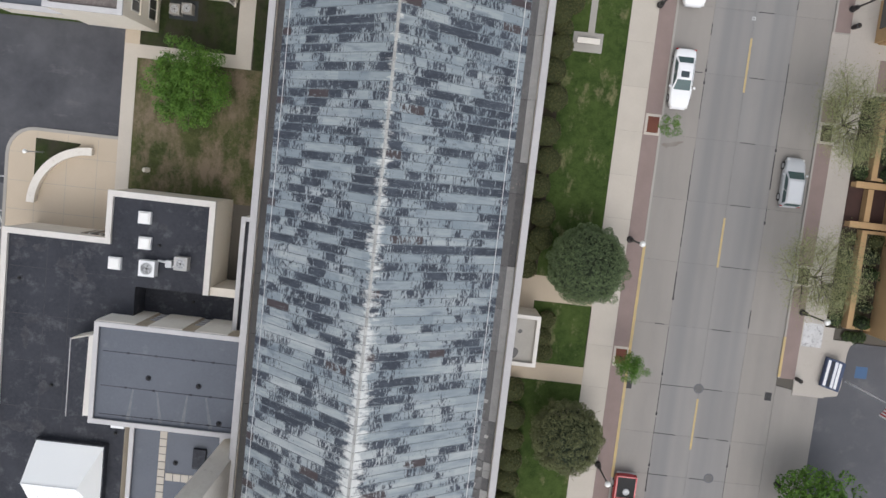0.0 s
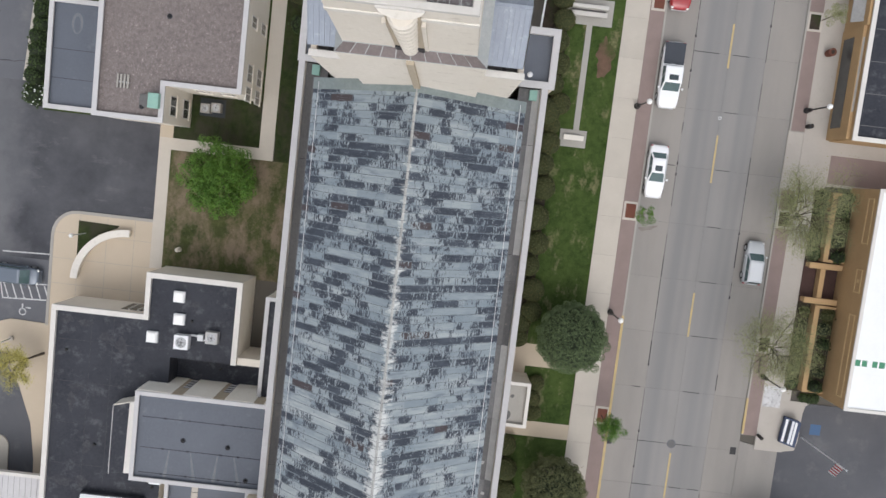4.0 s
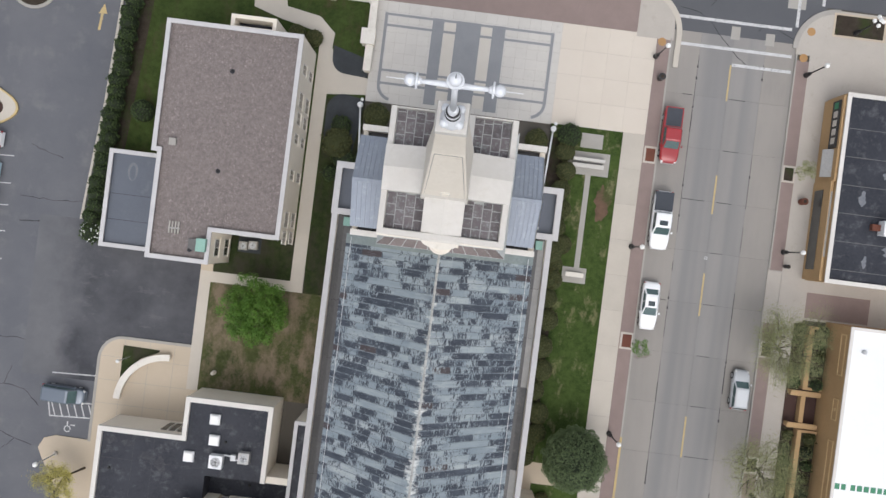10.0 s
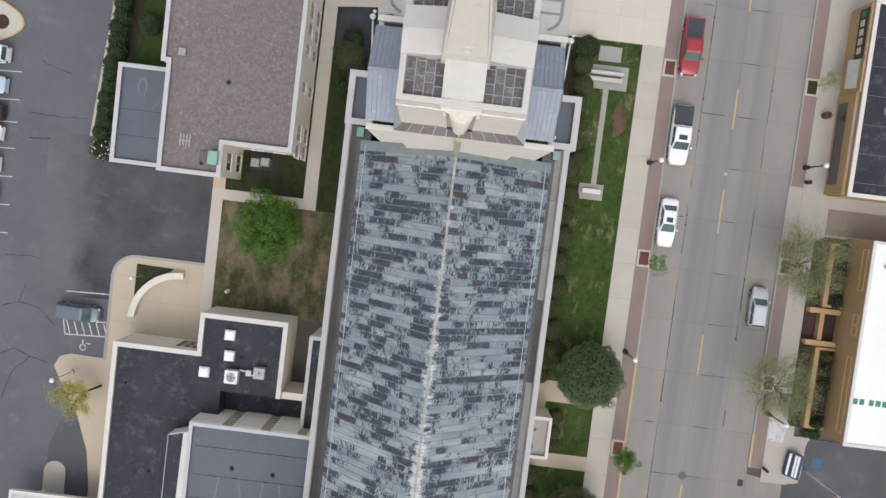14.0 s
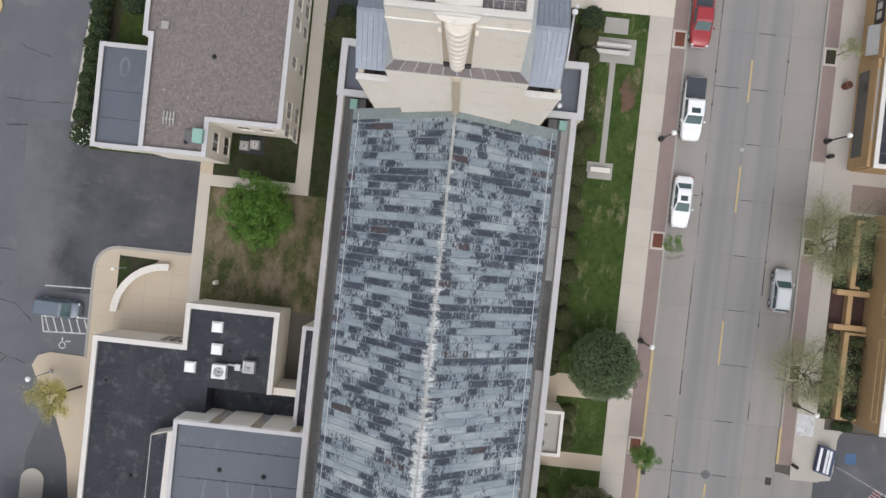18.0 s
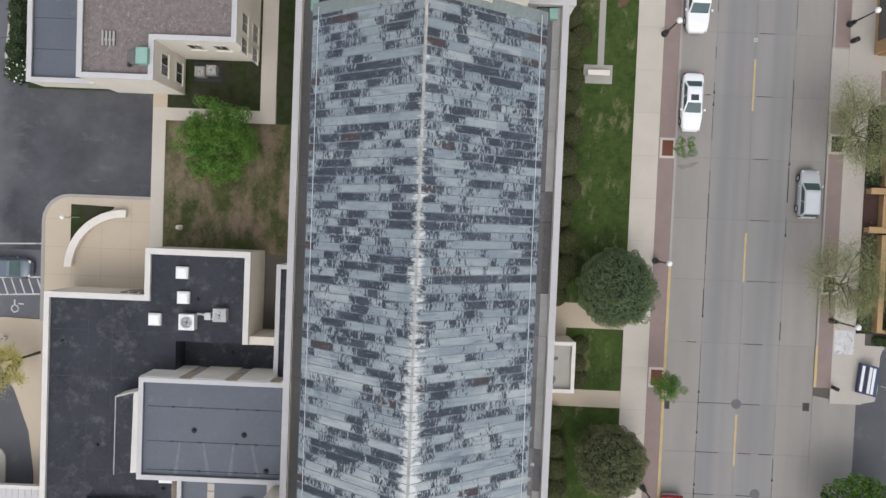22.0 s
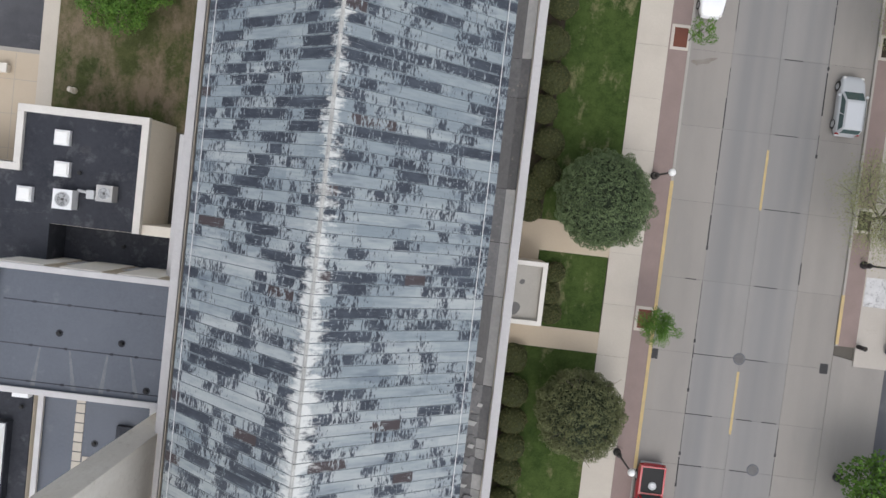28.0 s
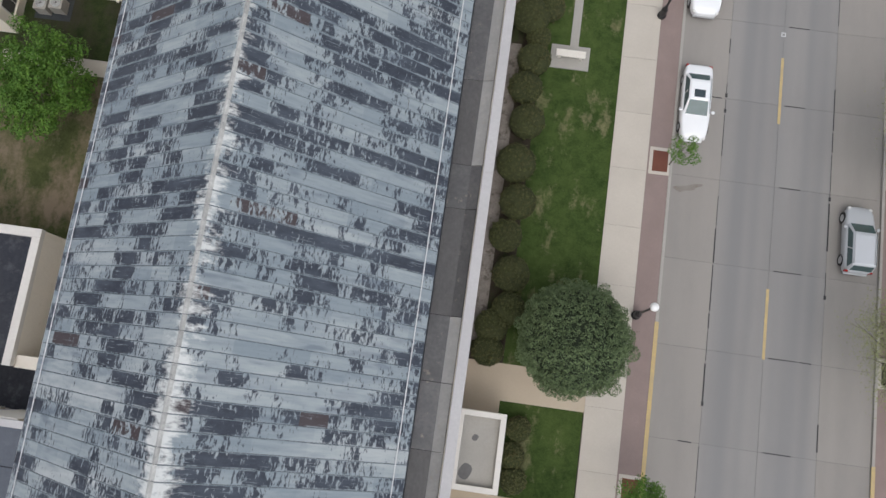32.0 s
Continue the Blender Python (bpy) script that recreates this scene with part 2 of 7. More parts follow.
def loose_gravel(name):
    """Coarse speckled roof gravel of pale and dark chips, with a damp corner."""
    n = Nodes(name, 0.95, 0.0, 0.2)
    speck = n.noise(3.4, 5.0, 0.92)
    chips = n.noise(6.5, 3.0, 0.85, (1.0, 0.55, 1.0))
    drift = n.noise(0.35, 5.0, 0.7)
    c = n.mix(n.ramp(speck, 0.36, 0.66), (0.172, 0.144, 0.136), (0.420, 0.362, 0.342))
    c = n.mix(n.math("MULTIPLY", n.ramp(chips, 0.58, 0.68), 0.75), c, (0.60, 0.545, 0.52))
    c = n.mix(n.math("MULTIPLY", n.ramp(chips, 0.40, 0.30), 0.6), c, (0.105, 0.092, 0.090))
    c = n.mix(n.math("MULTIPLY", n.ramp(drift, 0.42, 0.72), 0.30), c, (0.210, 0.180, 0.170))
    off = n.node("VectorMath")
    off.operation = "DISTANCE"
    n.link(n.where((1.0, 0.7, 1.0)), off.inputs[0])
    off.inputs[1].default_value = (-20.6, 10.3, 6.85)
    damp = n.math("SUBTRACT", n.math("ADD", n.math("MULTIPLY", n.noise(0.6, 6.0, 0.8), 9.0), -1.0), off.outputs["Value"])
    edge = n.node("SeparateXYZ")
    n.link(n.where(), edge.inputs[0])
    strip = n.math("MULTIPLY", n.math("ADD", edge.outputs[0], 23.5), 0.42)
    patches = n.math("MULTIPLY", n.ramp(n.math("ADD", strip, n.math("MULTIPLY", n.noise(0.28, 5.0, 0.7), 2.6)), 1.75, 2.5), 0.75)
    damp = n.math("MULTIPLY", n.math("MAXIMUM", n.ramp(damp, 0.0, 1.0), patches), n.ramp(speck, 0.66, 0.36))
    c = n.mix(n.math("MULTIPLY", damp, 0.72), c, (0.075, 0.066, 0.064))
    n.color(c).bump(speck, 0.8, 0.03)
    return n.m


MAT = {}
MAT["ground"] = surface("bare_earth", (0.11, 0.10, 0.085), big=0.05)
MAT["concrete_road"] = road_slab("road_concrete", (0.262, 0.252, 0.241), (0.212, 0.204, 0.197), (0.198, 0.196, 0.197))
MAT["concrete_edge"] = road_slab("parking_lane_concrete", (0.288, 0.268, 0.246), (0.235, 0.219, 0.202), (0.245, 0.230, 0.214))
MAT["joint"] = surface("joint_filler", (0.145, 0.142, 0.138))
MAT["walk_joint"] = surface("sanded_paving_joint", (0.335, 0.305, 0.265), (0.27, 0.245, 0.21), 0.8, 9.0, 0.6, 0.95)
MAT["asphalt"] = surface("worn_asphalt", (0.158, 0.158, 0.168), (0.098, 0.103, 0.118), 0.16, 22.0, 0.8, 0.92, stain=(0.185, 0.182, 0.184), stain_at=(0.54, 0.76))
MAT["asphalt_new"] = surface("dark_asphalt", (0.066, 0.068, 0.078), (0.112, 0.114, 0.124), 0.20, 30.0, 0.75, 0.9, stain=(0.165, 0.165, 0.170), stain_at=(0.54, 0.82))
MAT["asphalt_cross"] = surface("crossing_asphalt", (0.085, 0.088, 0.098), (0.11, 0.113, 0.12), 0.2, 25.0, 0.5, 0.9)
MAT["walk"] = surface("sidewalk_concrete", (0.505, 0.465, 0.405), (0.425, 0.388, 0.335), 0.5, 11.0, 0.55, 0.9, vary=0.08)
MAT["walk_tan"] = surface("tan_concrete", (0.50, 0.425, 0.33), (0.43, 0.36, 0.275), 0.4, 11.0, 0.5, 0.9, vary=0.05)
MAT["plaza_slab"] = surface("forecourt_concrete", (0.60, 0.545, 0.475), (0.53, 0.475, 0.405), 0.25, 9.0, 0.5, 0.9, vary=0.03)
MAT["kerb"] = surface("kerb_concrete", (0.37, 0.355, 0.325), (0.29, 0.275, 0.25), 0.6, 9.0, 0.5)
MAT["yellow"] = surface("worn_yellow_paint", (0.58, 0.42, 0.17), (0.38, 0.31, 0.19), 1.5, 12.0, 0.7)
MAT["white_line"] = surface("worn_white_paint", (0.62, 0.62, 0.62), (0.42, 0.42, 0.42), 1.2, 12.0, 0.6, stain=(0.20, 0.20, 0.205), stain_at=(0.52, 0.64))
MAT["tar"] = surface("tar_seal", (0.022, 0.022, 0.024), (0.05, 0.05, 0.05), 0.9, 8.0, 0.4, 0.6)
MAT["grass"] = turf("mown_grass", (0.018, 0.037, 0.008), (0.068, 0.100, 0.027), (0.27, 0.232, 0.140), 0.75, 0.54, 0.68)
# Dark turf; along the church its colour also stands in for wall shadow.
MAT["grass_dark"] = turf("dark_and_shade_turf", (0.012, 0.020, 0.007), (0.044, 0.058, 0.020), (0.046, 0.040, 0.030), 0.8, 0.44, 0.60)
MAT["grass_bare"] = turf("bare_patchy_lawn", (0.030, 0.043, 0.014), (0.090, 0.095, 0.038), (0.190, 0.146, 0.105), 0.9, 0.45, 0.60)
# Bark mulch, darkened further to paint in the shadows under shrubs.
MAT["mulch"] = turf("bark_mulch", (0.022, 0.018, 0.014), (0.066, 0.052, 0.040), (0.036, 0.050, 0.017), 0.8, 0.50, 0.60)
MAT["dark_mulch"] = surface("dark_stone_mulch", (0.056, 0.062, 0.070), (0.034, 0.038, 0.042), 0.8, 10.0, 0.8, 0.9, bump=0.6)
MAT["gravel_bed"] = surface("pale_gravel", (0.33, 0.30, 0.27), (0.15, 0.13, 0.115), 1.0, 12.0, 0.9, 0.95, stain=(0.075, 0.065, 0.05), stain_at=(0.52, 0.62), bump=0.6)
MAT["limestone"] = surface("cream_limestone", (0.76, 0.705, 0.62), (0.66, 0.605, 0.52), 0.35, 5.0, 0.6, 0.85, stain=(0.38, 0.33, 0.26), stain_at=(0.58, 0.82), stretch=(1, 1, 0.35))
MAT["limestone_pale"] = surface("pale_limestone", (0.74, 0.705, 0.645), (0.63, 0.595, 0.535), 0.5, 5.0, 0.7, 0.85, stain=(0.40, 0.355, 0.29), stain_at=(0.56, 0.80), stretch=(1, 1, 0.35))
MAT["parapet"] = surface("grey_stone_coping", (0.54, 0.53, 0.53), (0.43, 0.42, 0.425), 0.5, 8.0, 0.5, 0.8, stain=(0.34, 0.33, 0.32), stain_at=(0.60, 0.80))
MAT["white_coping"] = surface("white_painted_coping", (0.66, 0.635, 0.595), (0.54, 0.515, 0.48), 0.6, 7.0, 0.5, 0.6, stain=(0.40, 0.375, 0.34), stain_at=(0.62, 0.82))
MAT["hall_panel"] = surface("cream_wall_panel", (0.86, 0.825, 0.75), (0.78, 0.74, 0.665), 0.5, 6.0, 0.6, 0.85, stain=(0.60, 0.55, 0.46), stain_at=(0.60, 0.84), stretch=(1, 1, 0.35))
MAT["cream_brick"] = surface("cream_brick_wall", (0.79, 0.735, 0.645), (0.69, 0.635, 0.545), 0.5, 9.0, 0.5, 0.9, stain=(0.46, 0.40, 0.32), stain_at=(0.62, 0.82), stretch=(1, 1, 0.4))
MAT["gutter"] = surface("dull_lead_gutter", (0.155, 0.15, 0.148), (0.085, 0.083, 0.085), 0.35, 7.0, 0.6, 0.55, stain=(0.20, 0.185, 0.165), stain_at=(0.62, 0.76), stretch=(1, 0.6, 1))
MAT["membrane"] = surface("black_roof_membrane", (0.019, 0.021, 0.028), (0.044, 0.047, 0.057), 0.30, 4.0, 0.85, 0.5, stain=(0.150, 0.150, 0.158), stain_at=(0.53, 0.80), bump=0.1, spec=0.14)
MAT["membrane_blue"] = surface("blue_grey_roof_membrane", (0.090, 0.102, 0.126), (0.122, 0.134, 0.160), 0.25, 6.0, 0.6, 0.5, stain=(0.205, 0.212, 0.225), stain_at=(0.60, 0.88), bump=0.1)
MAT["roof_gravel"] = loose_gravel("roof_gravel")
MAT["blue_metal"] = surface("blue_standing_seam_metal", (0.325, 0.360, 0.418), (0.252, 0.284, 0.340), 0.9, 5.0, 0.8, 0.45, stain=(0.43, 0.47, 0.52), stain_at=(0.56, 0.70), spec=0.5, stretch=(3.0, 0.7, 1.0))
MAT["slate"] = surface("brown_slate_paving", (0.165, 0.145, 0.150), (0.090, 0.078, 0.082), 2.4, 7.0, 0.85, 0.7, stain=(0.32, 0.345, 0.35), stain_at=(0.52, 0.68), vary=0.5)
MAT["slate_joint"] = surface("pale_mortar", (0.50, 0.50, 0.485), (0.33, 0.35, 0.345), 0.9, 9.0, 0.8)
MAT["fade"] = surface("pale_water_mark", (0.20, 0.205, 0.215), (0.12, 0.13, 0.15), 2.0, 6.0, 0.8, 0.6)
MAT["gutter_piece"] = surface("lead_lining", (0.205, 0.200, 0.197), (0.110, 0.110, 0.114), 0.7, 5.0, 0.8, 0.5, stain=(0.33, 0.295, 0.245), stain_at=(0.61, 0.68), vary=0.3)
MAT["copper"] = surface("green_copper", (0.27, 0.45, 0.38), (0.20, 0.33, 0.29), 1.0, 8.0, 0.5, 0.6)
MAT["brick_strip"] = surface("dull_red_pavers", (0.265, 0.205, 0.188), (0.215, 0.165, 0.15), 0.8, 14.0, 0.6, 0.9)
MAT["brick_pit"] = surface("red_brick_tree_pit", (0.165, 0.062, 0.040), (0.11, 0.045, 0.032), 1.2, 14.0, 0.6, 0.9)
MAT["paver_light"] = surface("pale_grey_pavers", (0.545, 0.525, 0.490), (0.470, 0.450, 0.420), 0.5, 9.0, 0.5, 0.85, stain=(0.40, 0.385, 0.36), stain_at=(0.58, 0.8), vary=0.04)
MAT["paver_dark"] = surface("dark_grey_pavers", (0.265, 0.272, 0.285), (0.205, 0.212, 0.225), 0.6, 9.0, 0.5, 0.85)
MAT["paver_cream"] = surface("cream_pavers", (0.57, 0.535, 0.48), (0.49, 0.455, 0.405), 0.6, 9.0, 0.5, 0.85)
MAT["panel_part"] = peeled("peeling_roof_sheet", False)
MAT["panel_stuff"] = peeled("peeling_roof_sheets", True)
MAT["bleached_stone"] = surface("bleached_limestone", (0.59, 0.568, 0.535), (0.50, 0.478, 0.442), 0.7, 4.0, 0.6, 0.8, stain=(0.46, 0.425, 0.365), stain_at=(0.58, 0.82))
MAT["ridge"] = surface("worn_pale_ridge", (0.60, 0.60, 0.575), (0.36, 0.36, 0.345), 2.2, 6.0, 0.9, 0.6, stain=(0.22, 0.23, 0.24), stain_at=(0.58, 0.70), vary=0.3)
MAT["under_roof"] = surface("dark_roof_deck", (0.045, 0.05, 0.06))
MAT["cable"] = plain("pale_cable", (0.62, 0.63, 0.64), 0.5)
MAT["white_roof"] = surface("white_roof_membrane", (0.80, 0.815, 0.82), (0.71, 0.72, 0.72), 0.3, 5.0, 0.45, 0.6, bump=0.05)
MAT["tan_wood"] = surface("tan_stucco_band", (0.47, 0.315, 0.165), (0.38, 0.25, 0.128), 0.5, 6.0, 0.6, 0.8)
MAT["tan_pale"] = surface("pale_tan_trim", (0.60, 0.435, 0.24), (0.52, 0.365, 0.19), 0.8, 6.0, 0.4, 0.8)
MAT["sign_green"] = plain("green_paint", (0.05, 0.22, 0.12), 0.6)
MAT["black"] = plain("black_iron", (0.018, 0.018, 0.02), 0.45)
MAT["globe"] = plain("white_globe", (0.85, 0.85, 0.83), 0.3)
MAT["silver"] = plain("silver_metal", (0.72, 0.74, 0.77), 0.35, 0.0, 0.6)
MAT["grey_metal"] = plain("galvanised_metal", (0.50, 0.51, 0.52), 0.45, 0.3)
MAT["white_paint"] = plain("white_enamel", (0.78, 0.79, 0.80), 0.4)
MAT["glass"] = glass_dark("dark_glass")
MAT["window"] = glass_dark("window_glass", (0.05, 0.05, 0.048), 0.1)
MAT["rubber"] = plain("black_rubber", (0.02, 0.02, 0.02), 0.8)
MAT["bark"] = surface("tree_bark", (0.11, 0.09, 0.07), (0.06, 0.05, 0.04), 1.5, 12.0, 0.6)


def leafy(name, a, b, c):
    n = Nodes(name, 0.65, 0.0, 0.25)
    r = n.geo_out("Random Per Island")
    col = n.mix(r, a, b)
    col = n.mix(n.math("MULTIPLY", n.ramp(n.noise(0.9, 3.0), 0.4, 0.7), 0.7), col, c)
    n.color(col)
    return n.m


MAT["leaf_bright"] = leafy("bright_spring_leaves", (0.048, 0.115, 0.014), (0.120, 0.225, 0.032), (0.050, 0.115, 0.018))
MAT["leaf_dark"] = leafy("dark_green_foliage", (0.054, 0.087, 0.036), (0.156, 0.202, 0.096), (0.080, 0.114, 0.052))
MAT["leaf_olive"] = leafy("olive_green_foliage", (0.070, 0.082, 0.034), (0.172, 0.180, 0.082), (0.088, 0.100, 0.046))
MAT["leaf_shrub"] = leafy("clipped_shrub_leaves", (0.050, 0.058, 0.018), (0.102, 0.108, 0.040), (0.084, 0.074, 0.032))
MAT["leaf_hedge"] = leafy("hedge_leaves", (0.022, 0.042, 0.012), (0.074, 0.108, 0.033), (0.030, 0.050, 0.016))
MAT["leaf_sparse"] = leafy("pale_budding_leaves", (0.215, 0.230, 0.105), (0.295, 0.305, 0.155), (0.190, 0.208, 0.090))
MAT["leaf_yellow"] = leafy("yellow_green_buds", (0.40, 0.36, 0.09), (0.54, 0.49, 0.15), (0.40, 0.37, 0.10))
# Near-black green that paints the shade seen between the outer leaves.
MAT["leaf_core"] = surface("inner_shade_green", (0.024, 0.034, 0.016), (0.012, 0.018, 0.009), 1.0, 9.0, 0.8)
MAT["lip"] = surface("painted_sheet_lip", (0.25, 0.30, 0.325), (0.11, 0.135, 0.155), 1.3, 6.0, 0.95, 0.5)
MAT["flashing"] = surface("pale_green_flashing", (0.27, 0.31, 0.30), (0.16, 0.19, 0.19), 0.8, 5.0, 0.7, 0.55)
# Tan stain of the rib; also the colour that paints shade in recesses.
MAT["tan_stone"] = surface("tan_stone_stain_and_shade", (0.50, 0.43, 0.33), (0.36, 0.30, 0.22), 0.6, 6.0, 0.6, 0.85, stain=(0.26, 0.21, 0.15), stain_at=(0.56, 0.78), stretch=(1, 1, 0.3))
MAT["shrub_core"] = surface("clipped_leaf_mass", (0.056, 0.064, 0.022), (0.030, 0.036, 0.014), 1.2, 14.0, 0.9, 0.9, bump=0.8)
MAT["lead_pale"] = surface("weathered_pale_lead", (0.47, 0.46, 0.445), (0.32, 0.318, 0.312), 0.8, 6.0, 0.7, 0.5, stain=(0.36, 0.33, 0.275), stain_at=(0.58, 0.72), vary=0.25)
MAT["brick_dark"] = surface("dark_brown_brick", (0.075, 0.040, 0.034), (0.045, 0.028, 0.024), 1.2, 14.0, 0.6, 0.9)
MAT["earth_patch"] = turf("reddish_earth", (0.085, 0.055, 0.038), (0.165, 0.105, 0.075), (0.050, 0.070, 0.022), 0.9, 0.46, 0.60)
MAT["ledge_slate"] = surface("weathered_ledge_slate", (0.205, 0.172, 0.165), (0.135, 0.115, 0.112), 1.2, 8.0, 0.7, 0.75, stain=(0.36, 0.34, 0.31), stain_at=(0.60, 0.75), vary=0.35)
MAT["walk_east"] = surface("worn_beige_concrete", (0.450, 0.415, 0.370), (0.375, 0.345, 0.307), 0.4, 10.0, 0.55, 0.9, stain=(0.30, 0.27, 0.235), stain_at=(0.58, 0.8))
MAT["grass_deep"] = turf("deep_green_lawn", (0.018, 0.032, 0.008), (0.056, 0.080, 0.022), (0.075, 0.052, 0.034), 0.7, 0.52, 0.66)
MAT["tactile"] = surface("tan_tactile_plate", (0.42, 0.25, 0.11), (0.33, 0.19, 0.085), 1.0, 12.0, 0.5, 0.85)
MAT["dirt"] = surface("brown_road_dirt", (0.17, 0.14, 0.12), (0.24, 0.22, 0.20), 1.5, 9.0, 0.9, 0.95)
MAT["asphalt_joined"] = joined_asphalt("joined_asphalt")
MAT["pier_stone"] = surface("bright_pier_stone", (0.87, 0.815, 0.725), (0.76, 0.70, 0.61), 0.7, 6.0, 0.8, 0.85, stain=(0.58, 0.52, 0.43), stain_at=(0.56, 0.78), stretch=(1, 1, 0.4))


# ---- mesh helpers ----
class Shape:
    """Gathers faces of one mesh."""

    def __init__(self):
        self.v, self.f = [], []

    def add(self, verts, faces):
        n = len(self.v)
        self.v.extend(tuple(p) for p in verts)
        self.f.extend(tuple(i + n for i in q) for q in faces)
        return self

    def box(self, x0, y0, z0, x1, y1, z1):
        return self.prism([(x0, y0), (x1, y0), (x1, y1), (x0, y1)], z0, z1)

    def prism(self, poly, z0, z1, top=None):
        """An upright prism; top: another outline for the upper end."""
        n = len(poly)
        top = top or poly
        vs = [(x, y, z0) for x, y in poly] + [(x, y, z1) for x, y in top]
        fs = [tuple(range(n - 1, -1, -1)), tuple(range(n, 2 * n))]
        fs += [(i, (i + 1) % n, n + (i + 1) % n, n + i) for i in range(n)]
        return self.add(vs, fs)

    def ring(self, outer, inner, z0, z1):
        """A prism with a hole; both outlines have the same number of points."""
        n = len(outer)
        vs = [(x, y, z) for z in (z0, z1) for o in (outer, inner) for x, y in o]
        fs = []
        for i in range(n):
            j = (i + 1) % n
            fs += [(i, j, 2 * n + j, 2 * n + i), (n + j, n + i, 3 * n + i, 3 * n + j),
                   (2 * n + i, 2 * n + j, 3 * n + j, 3 * n + i), (j, i, n + i, n + j)]
        return self.add(vs, fs)

    def tube(self, a, b, r0, r1=None, n=8):
        a, b = Vector(a), Vector(b)
        r1 = r0 if r1 is None else r1
        q = (b - a).to_track_quat("Z", "Y")
        vs = []
        for p, r in ((a, r0), (b, r1)):
            for i in range(n):
                t = 2 * math.pi * i / n
                vs.append(p + q @ Vector((r * math.cos(t), r * math.sin(t), 0)))
        fs = [(i, (i + 1) % n, n + (i + 1) % n, n + i) for i in range(n)]
        fs += [tuple(range(n - 1, -1, -1)), tuple(range(n, 2 * n))]
        return self.add(vs, fs)

    def ball(self, c, r, n=12, m=8, sz=1.0, lump=0.0, lo=-1.0):
        """A ball, flattened by sz, made uneven by lump, cut off below lo."""
        vs, fs = [], []
        for j in range(m + 1):
            s = lo + (1 - lo) * j / m
            ph = math.asin(max(-1, min(1, s)))
            for i in range(n):
                t = 2 * math.pi * i / n
                d = Vector((math.cos(ph) * math.cos(t), math.cos(ph) * math.sin(t), math.sin(ph)))
                k = r * (1 + lump * noise.noise(d * 2.3 + Vector(c)))
                vs.append((c[0] + k * d.x, c[1] + k * d.y, c[2] + k * d.z * sz))
        for j in range(m):
            for i in range(n):
                fs.append((j * n + i, j * n + (i + 1) % n, (j + 1) * n + (i + 1) % n, (j + 1) * n + i))
        return self.add(vs, fs)

    def lathe(self, c, profile, n=14):
        """A turned shape: profile of (radius, height) upwards."""
        vs = [(c[0] + r * math.cos(2 * math.pi * i / n), c[1] + r * math.sin(2 * math.pi * i / n), c[2] + h) for r, h in profile for i in range(n)]
        fs = [(j * n + i, j * n + (i + 1) % n, (j + 1) * n + (i + 1) % n, (j + 1) * n + i) for j in range(len(profile) - 1) for i in range(n)]
        fs += [tuple(range(n - 1, -1, -1)), tuple((len(profile) - 1) * n + i for i in range(n))]
        return self.add(vs, fs)

    def mesh(self, name, smooth=False):
        me = bpy.data.meshes.new(name)
        me.from_pydata(self.v, [], self.f)
        if smooth:
            me.shade_smooth()
        me.update()
        return me


def thing(name, label, category, base=(0, 0, 0), group="", kind=""):
    """An empty at a thing's base; its parts are children."""
    ob = new(name)
    ob.location = base
    ob.empty_display_size = 0.2
    return tagged(ob, label, category, group, kind)


def origin(ob):
    p = Vector((0, 0, 0))
    while ob is not None:
        p += ob.location
        ob = ob.parent
    return p


def part(name, shape, material, parent, label="", smooth=False, bevel=0.0):
    """One mesh under a thing or a part; its points are given in the world."""
    me = shape if isinstance(shape, bpy.types.Mesh) else shape.mesh(name, smooth)
    if not me.materials:
        me.materials.append(MAT[material] if isinstance(material, str) else material)
    ob = new(name, me)
    if parent is not None:
        ob.parent = parent
        ob.location = -origin(parent)
    if bevel:
        md = ob.modifiers.new("bevel", "BEVEL")
        md.width, md.segments, md.limit_method = bevel, 2, "ANGLE"
    return tagged(ob, label)


def setting(name, shape, material, label, category, bevel=0.0):
    return tagged(part(name, shape, material, None, bevel=bevel), label, category, kind="structure")


def box(*a):
    return Shape().box(*a)


def arc(cx, cy, r, a0, a1, n=8):
    return [(cx + r * math.cos(radians(a0 + (a1 - a0) * i / n)), cy + r * math.sin(radians(a0 + (a1 - a0) * i / n))) for i in range(n + 1)]


def inset(x0, y0, x1, y1, d):
    return [(x0 + d, y0 + d), (x1 - d, y0 + d), (x1 - d, y1 - d), (x0 + d, y1 - d)]


def rect(x0, y0, x1, y1):
    return inset(x0, y0, x1, y1, 0)


# ---- ground, roads, pavements ----
setting("ground", box(-900, -900, -1.0, 900, 900, -0.06), "ground", "flat bare earth under the streets and lots reaching the horizon", "ground")
road = setting("road", Shape().box(16.5, -160, -0.5, 28.95, 37.2, -0.035), "joint", "grey concrete street of jointed slabs with yellow dashes", "road")
setting("crossing_road", Shape().box(12.0, 37.2, -0.5, 31.5, 41.2, -0.002).box(-160, 41.2, -0.5, 160, 54.0, -0.002), "asphalt_cross", "dark asphalt cross street and junction", "road")
setting("parking_lot", Shape().box(-160, -160, -0.5, -26.3, 38.0, -0.004), "asphalt", "worn grey asphalt parking lot with cracks", "parking lot")
setting("east_parking_lot", Shape().box(32.6, -160, -0.5, 90, -10.3, 0.03), "asphalt_new", "dark asphalt lot beside the white-roofed building", "parking lot")
setting("drive_apron", Shape().prism([(28.95, -160), (32.6, -160), (32.6, -15.2), (28.95, -14.6)], -0.4, 0.02), "concrete_edge", "grey concrete driveway apron at the street", "pavement")
